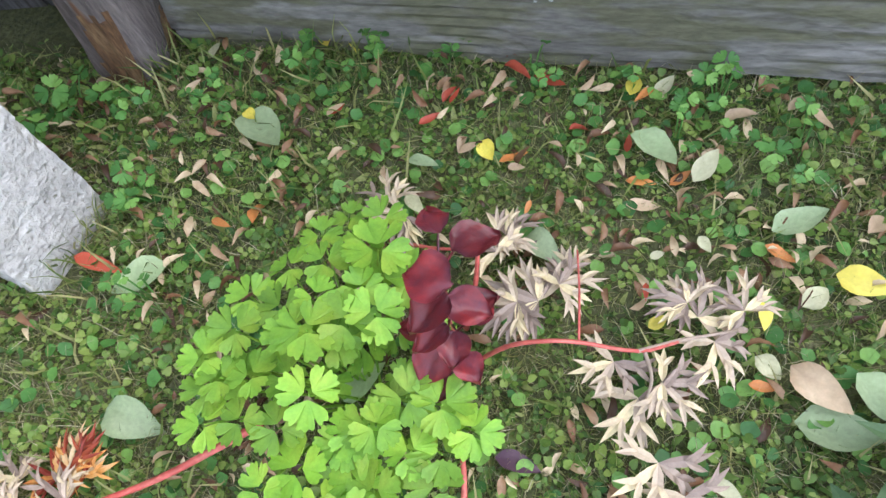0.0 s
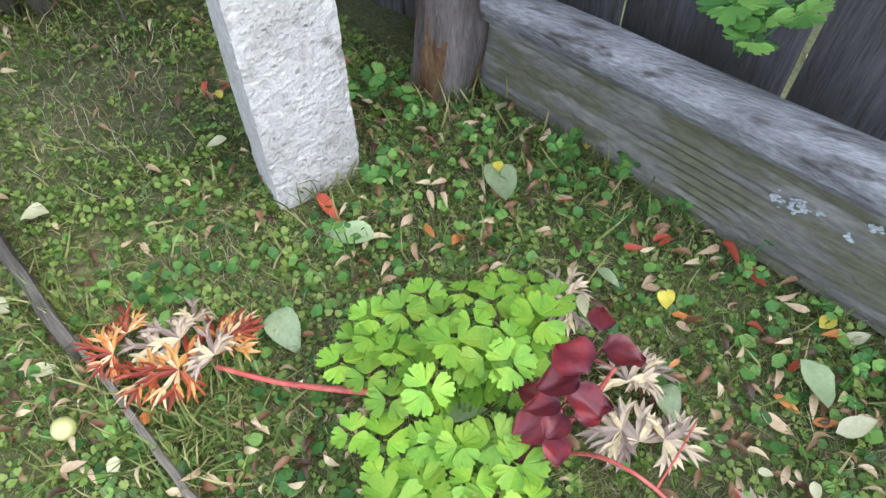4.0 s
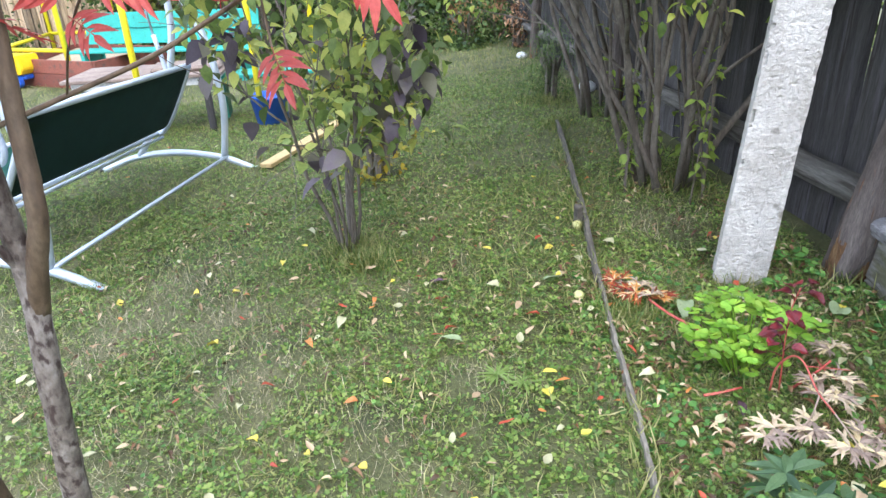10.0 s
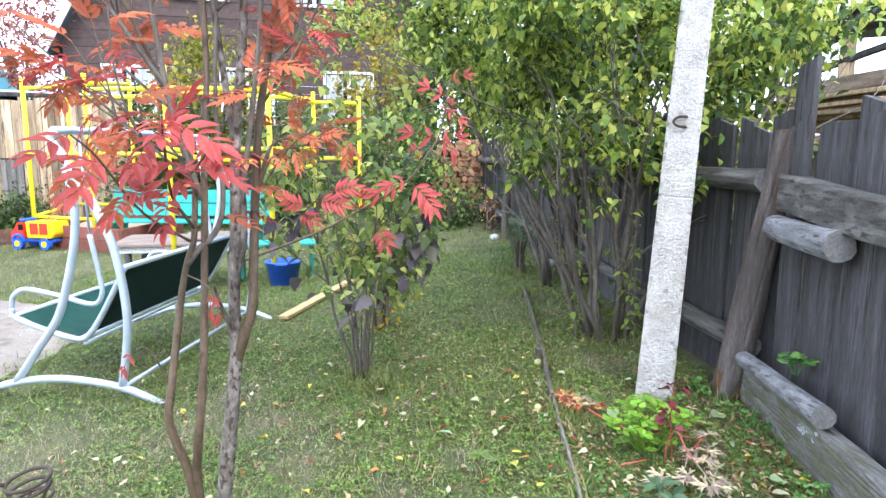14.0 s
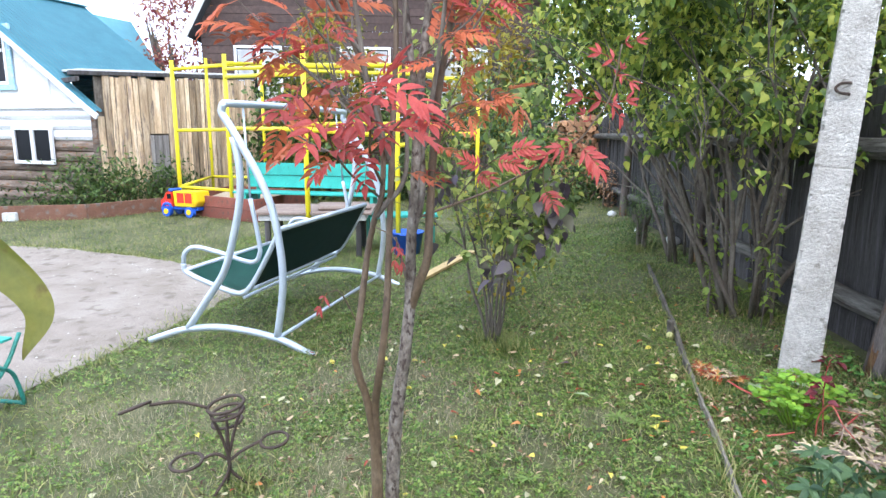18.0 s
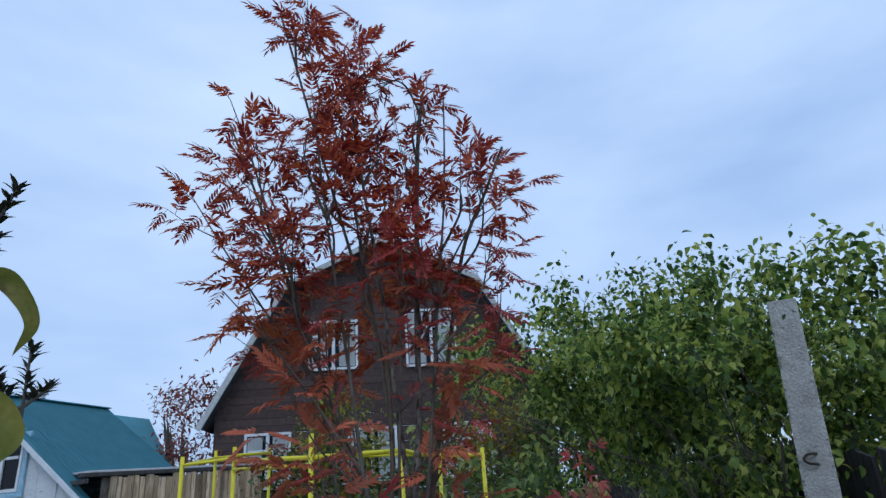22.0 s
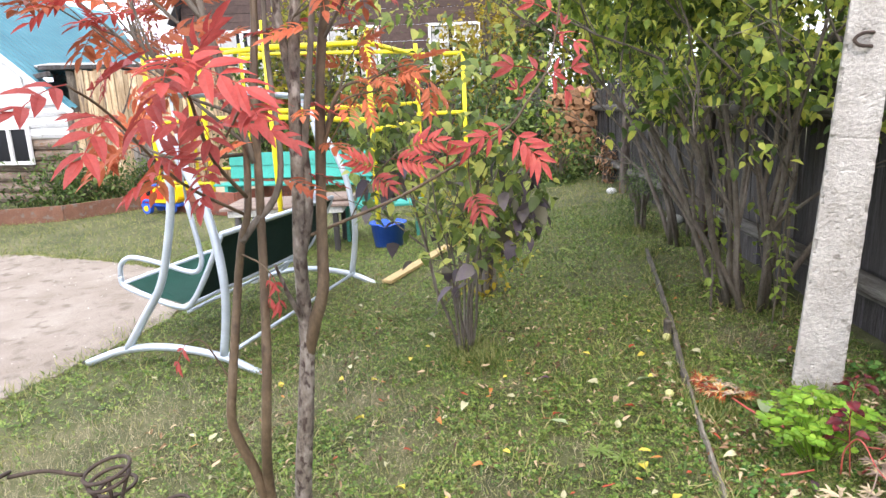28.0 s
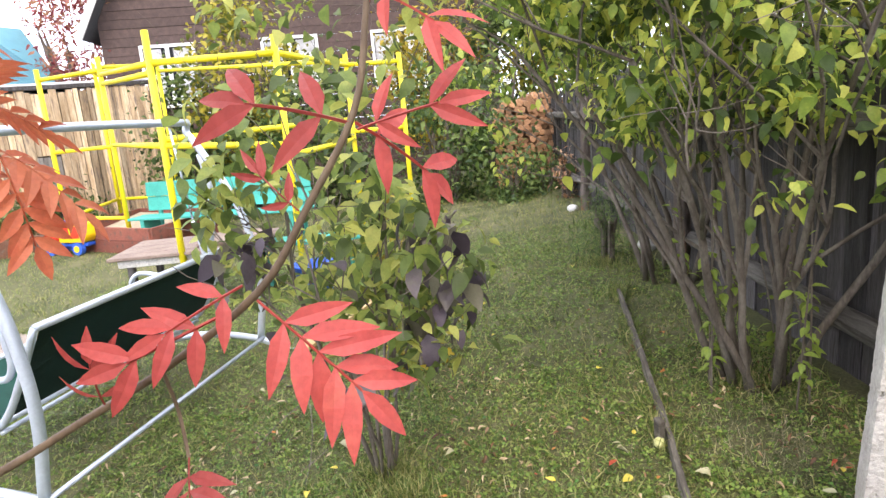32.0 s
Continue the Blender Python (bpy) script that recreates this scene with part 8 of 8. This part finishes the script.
def clover_shape():
    verts, faces = [], []
    for a in (0, 120, 240):
        m = pose(0, 0, 1.0, 0, 0, a) @ pose(0, 0.06, 0, 14, 0, 0)
        k = len(verts)
        for x, y, z in ((0, 0, 0), (-0.30, 0.34, 0.07), (-0.34, 0.66, 0.08), (-0.14, 0.82, 0.03), (0, 0.72, 0), (0.14, 0.82, 0.03), (0.34, 0.66, 0.08), (0.30, 0.34, 0.07)):
            verts.append(tuple(m @ Vector((x, y, z))))
        faces += [(k, k + 4, k + 3, k + 2, k + 1), (k, k + 7, k + 6, k + 5, k + 4)]
    return np.array(verts, float), faces


def round_leaf_shape():
    rim = [(0.5 * math.sin(a) * (1 + 0.06 * math.cos(9 * a)), 0.12 + 0.46 * (1 + math.cos(a)) * (1 + 0.05 * math.cos(9 * a)) / 1.0 * 0.95, 0.10 * abs(math.sin(a)) + 0.9) for a in [radians(-160 + 320 * k / 12) for k in range(13)]]
    verts = [(0, 0.10, 0.86), *rim]
    return np.array(verts, float), [(0, k + 2, k + 1) for k in range(12)]


def lawn_points(rng, n, x0, x1, y0, y1, patchy, seed, low=0.35):
    """Places on the lawn, thinned by broad noise, off the patio and off worn earth."""
    out = []
    while len(out) < n:
        x, y = rng.uniform(x0, x1), rng.uniform(y0, y1)
        d = 0.5 + 0.5 * noise.noise((x * patchy, y * patchy, seed)) + 0.3 * noise.noise((x * patchy * 3.1, y * patchy * 3.1, seed + 4))
        if rng.random() > low + (1 - low) * max(0.0, min(1.0, d * 1.3 - 0.15)):
            continue
        if y < -3.0 and in_patio(x, y):
            continue
        if y > fence_y(x) - 0.03 or (abs(x + 0.70) < 0.075 and abs(y - 0.49) < 0.09):
            continue
        worn = False
        for bx, by, rx, ry, _ in BARE:
            q = ((x - bx) / rx) ** 2 + ((y - by) / ry) ** 2
            if rng.random() < 0.75 * math.exp(-q * q):
                worn = True
        if worn:
            continue
        out.append((x, y, ground_z(x, y) - 0.004 + 0.012 * noise.noise((x * 1.7, y * 1.7, 0)) + 0.008 * noise.noise((x * 5, y * 5, 3)) - 0.004))
    return np.array(out)


def lawn_layer(name, label, shape, n, area, size, tilt, mat, seed, patchy=0.9, low=0.35):
    rng = random.Random(seed)
    pl = lawn_points(rng, n, *area, patchy, seed, low)
    g = np.random.default_rng(seed)
    me = scatter_mesh(name, shape, pl, g.uniform(0, 6.283, n), g.normal(0, tilt, n), g.normal(0, tilt, n), g.uniform(size[0], size[1], n), mat)
    tagged(new(name, me), label, "grass", kind="stuff")


NEAR, BED, MID, FAR = (-2.3, 1.5, -2.5, 0.9), (-0.9, 1.1, -0.2, 0.86), (-6.2, 2.6, -4.4, 0.95), (-13.0, 2.6, -10.5, 1.0)
FINE, BLADE, BLADE_LOW, CLOVER, ROUND = blade(1.0, 0.028, 0.7), blade(1.0, 0.05, 0.55), blade(1.0, 0.085, 0.9, 2), clover_shape(), round_leaf_shape()
lawn_layer("lawn_grass", "short green lawn grass with fallen leaves", BLADE, 60000, NEAR, (0.014, 0.034), 0.8, M_GRASS, 1)
lawn_layer("lawn_clover", "low clover growing through the lawn", CLOVER, 9000, NEAR, (0.007, 0.013), 0.3, M_CLOVER, 2, 1.6, 0.05)
lawn_layer("lawn_straw", "fine dry straw lying in the lawn", FINE, 17000, NEAR, (0.016, 0.042), 1.1, M_STRAW, 3, 1.0, 0.10)
lawn_layer("lawn_fine_grass", "thin fine grass blades lying in the lawn", FINE, 95000, NEAR, (0.012, 0.032), 0.95, M_GRASS, 13, 1.2, 0.3)
lawn_layer("lawn_weeds", "small flat weed leaves woven through the lawn", NARROW, 40000, NEAR, (0.012, 0.030), 0.5, M_WEEDLET, 14, 1.3, 0.12)
lawn_layer("lawn_plantain", "broad little weed leaves in the lawn", BROAD, 5000, NEAR, (0.010, 0.024), 0.45, M_WEEDLET, 16, 1.1, 0.06)
lawn_layer("bed_grass", "fine grass growing in the bed by the fence", FINE, 42000, BED, (0.016, 0.05), 0.85, M_GRASS, 4)
lawn_layer("bed_clover", "clover and small weeds in the bed", CLOVER, 3000, BED, (0.007, 0.014), 0.3, M_CLOVER, 5, 2.6, 0.06)
lawn_layer("bed_weeds_low", "small flat weed leaves in the bed", NARROW, 4200, BED, (0.010, 0.028), 0.5, M_WEEDLET, 15, 2.0, 0.12)
lawn_layer("bed_ground_ivy", "round-leaved ground ivy in the bed", ROUND, 1500, BED, (0.013, 0.026), 0.25, M_WEED, 6, 2.0, 0.15)
lawn_layer("bed_straw", "fine dry straw in the bed", FINE, 18000, BED, (0.02, 0.055), 1.1, M_STRAW, 7, 2.6, 0.1)
lawn_layer("lawn_ivy", "round-leaved weeds in the lawn", ROUND, 900, NEAR, (0.010, 0.019), 0.25, M_WEED, 8, 1.2, 0.1)
lawn_layer("middle_grass", "short lawn grass round the swing", BLADE_LOW, 90000, MID, (0.018, 0.042), 0.75, M_GRASS, 9, 0.7)
lawn_layer("middle_clover", "clover in the lawn round the swing", CLOVER, 30000, MID, (0.012, 0.022), 0.3, M_CLOVER, 10, 0.9, 0.12)
lawn_layer("middle_weeds", "small flat weed leaves in the lawn round the swing", NARROW, 30000, MID, (0.02, 0.04), 0.5, M_WEEDLET, 17, 0.9, 0.12)
lawn_layer("middle_straw", "dry straw in the lawn round the swing", BLADE_LOW, 9000, MID, (0.02, 0.04), 1.2, M_STRAW, 11, 1.1, 0.1)
lawn_layer("far_grass", "lawn grass at the far side of the yard", BLADE_LOW, 80000, FAR, (0.035, 0.075), 0.6, M_GRASS, 12, 0.5)
def outer_grass(name, label, n, x0, x1, y0, y1, seed):
    g = np.random.default_rng(seed)
    xy = np.column_stack([g.uniform(x0, x1, n), g.uniform(y0, y1, n)])
    xy = xy[[not in_patio(x, y) for x, y in xy]]
    n = len(xy)
    pl = np.array([(x, y, ground_z(x, y) - 0.008) for x, y in xy])
    tagged(new(name, scatter_mesh(name, BLADE_LOW, pl, g.uniform(0, 6.283, n), g.normal(0, 0.5, n), g.normal(0, 0.5, n), g.uniform(0.05, 0.11, n), M_GRASS)), label, "grass", kind="stuff")


outer_grass("outer_grass", "lawn grass going on behind the bed", 26000, 1.4, 6.5, -4.6, 0.8, 81)
outer_grass("neighbour_grass", "grass on the neighbour's side of the fence", 30000, -12.0, 6.5, 1.25, 7.0, 82)
# longer tufts where nobody mows: round stems, posts and along the edging
tuft_rng = random.Random(21)
pts = []
for cx, cy, r, n in ((-1.45, -1.08, 0.16, 900), (-1.25, -0.98, 0.16, 500), (-0.66, 0.46, 0.15, 140), (-0.53, 0.80, 0.12, 120), (-1.8, 0.6, 0.35, 500), (-0.2, 0.80, 0.18, 160), (0.4, -1.55, 0.1, 250), (-3.35, 0.42, 0.2, 400), (-4.2, 0.55, 0.3, 700), (-0.5, -0.02, 0.12, 250), (-1.4, -2.3, 0.12, 150), (0.2, -2.15, 0.15, 200)):
    for _ in range(n):
        a, d = tuft_rng.uniform(0, 6.28), r * abs(tuft_rng.gauss(0, 0.6))
        x, y = cx + d * math.cos(a), cy + d * math.sin(a)
        if y < fence_y(x) - 0.04:
            pts.append((x, y, ground_z(x, y) - 0.008))
for k in range(1500):
    x = tuft_rng.uniform(-3.3, 0.6)
    y = (0.425 - 0.186 * (x + 3.34) if x < -0.8 else -0.035 - 0.19 * (x + 0.80)) + tuft_rng.choice((-1, 1)) * (0.012 + abs(tuft_rng.gauss(0, 0.022)))
    if noise.noise((x * 2.2, 1.0, 3.0)) > -0.15:
        pts.append((x, y, ground_z(x, y) - 0.008))
g = np.random.default_rng(5)
n = len(pts)
tagged(new("grass_tufts", scatter_mesh("grass_tufts", BLADE, np.array(pts), g.uniform(0, 6.283, n), g.normal(0, 0.35, n), g.normal(0, 0.35, n), g.uniform(0.045, 0.11, n), M_GRASS)), "longer unmown grass tufts round stems and posts", "grass", kind="stuff")

# straw worn flat on the bare places
straw_rng = random.Random(71)
pts = []
for bx, by, rx, ry, _ in BARE:
    for _ in range(int(13000 * rx * ry)):
        x, y = bx + straw_rng.gauss(0, rx * 0.75), by + straw_rng.gauss(0, ry * 0.75)
        pts.append((x, y, ground_z(x, y) + 0.004 + 0.012 * noise.noise((x * 1.7, y * 1.7, 0)) + 0.008 * noise.noise((x * 5, y * 5, 3))))
g = np.random.default_rng(72)
n = len(pts)
tagged(new("worn_straw", scatter_mesh("worn_straw", FINE, np.array(pts), g.uniform(0, 6.283, n), g.normal(1.35, 0.2, n), g.normal(0, 0.3, n), g.uniform(0.03, 0.065, n), M_STRAW)), "dry straw worn flat on the bare places", "straw", kind="stuff")
# grass creeping over the yard's rim, and grit on the yard
pts, grit = [], []
for k in range(11):
    (ax, ay), (bx, by) = PATIO[k], PATIO[k + 1]
    if ay < -9 or by < -9:
        continue
    for _ in range(int(math.hypot(bx - ax, by - ay) * 420)):
        t = straw_rng.random()
        x, y = ax + (bx - ax) * t, ay + (by - ay) * t
        d = 0.09 * noise.noise((x * 2.1, y * 2.1, 5)) + 0.04 * noise.noise((x * 7, y * 7, 9)) + straw_rng.gauss(0.0, 0.05 + 0.10 * max(0.0, noise.noise((x * 1.3, y * 1.3, 7))))
        pts.append((x + d, y + d, ground_z(x, y) + 0.004))
g = np.random.default_rng(73)
n = len(pts)
tagged(new("rim_grass", scatter_mesh("rim_grass", BLADE_LOW, np.array(pts), g.uniform(0, 6.283, n), g.normal(0, 0.5, n), g.normal(0, 0.5, n), g.uniform(0.03, 0.075, n), M_GRASS)), "short grass creeping over the rim of the yard", "grass", kind="stuff")
while len(grit) < 2600:
    x, y = straw_rng.uniform(-4.8, 2.6), straw_rng.uniform(-8.5, -3.5)
    if in_patio(x, y):
        grit.append((x, y, ground_z(x, y) + 0.011))
n = len(grit)
PEBBLE = (np.array([(0.5, 0, 0), (-0.5, 0, 0), (0, 0.4, 0), (0, -0.4, 0), (0.05, 0, 0.35), (0, 0, -0.3)], float), [(0, 2, 4), (2, 1, 4), (1, 3, 4), (3, 0, 4), (2, 0, 5), (1, 2, 5), (3, 1, 5), (0, 3, 5)])
tagged(new("yard_grit", scatter_mesh("yard_grit", PEBBLE, np.array(grit), g.uniform(0, 6.283, n), g.normal(0, 0.3, n), g.normal(0, 0.3, n), g.uniform(0.006, 0.024, n) * g.uniform(0.4, 1, n), M_GRIT)), "small grit and pebbles strewn over the yard", "gravel", kind="stuff")
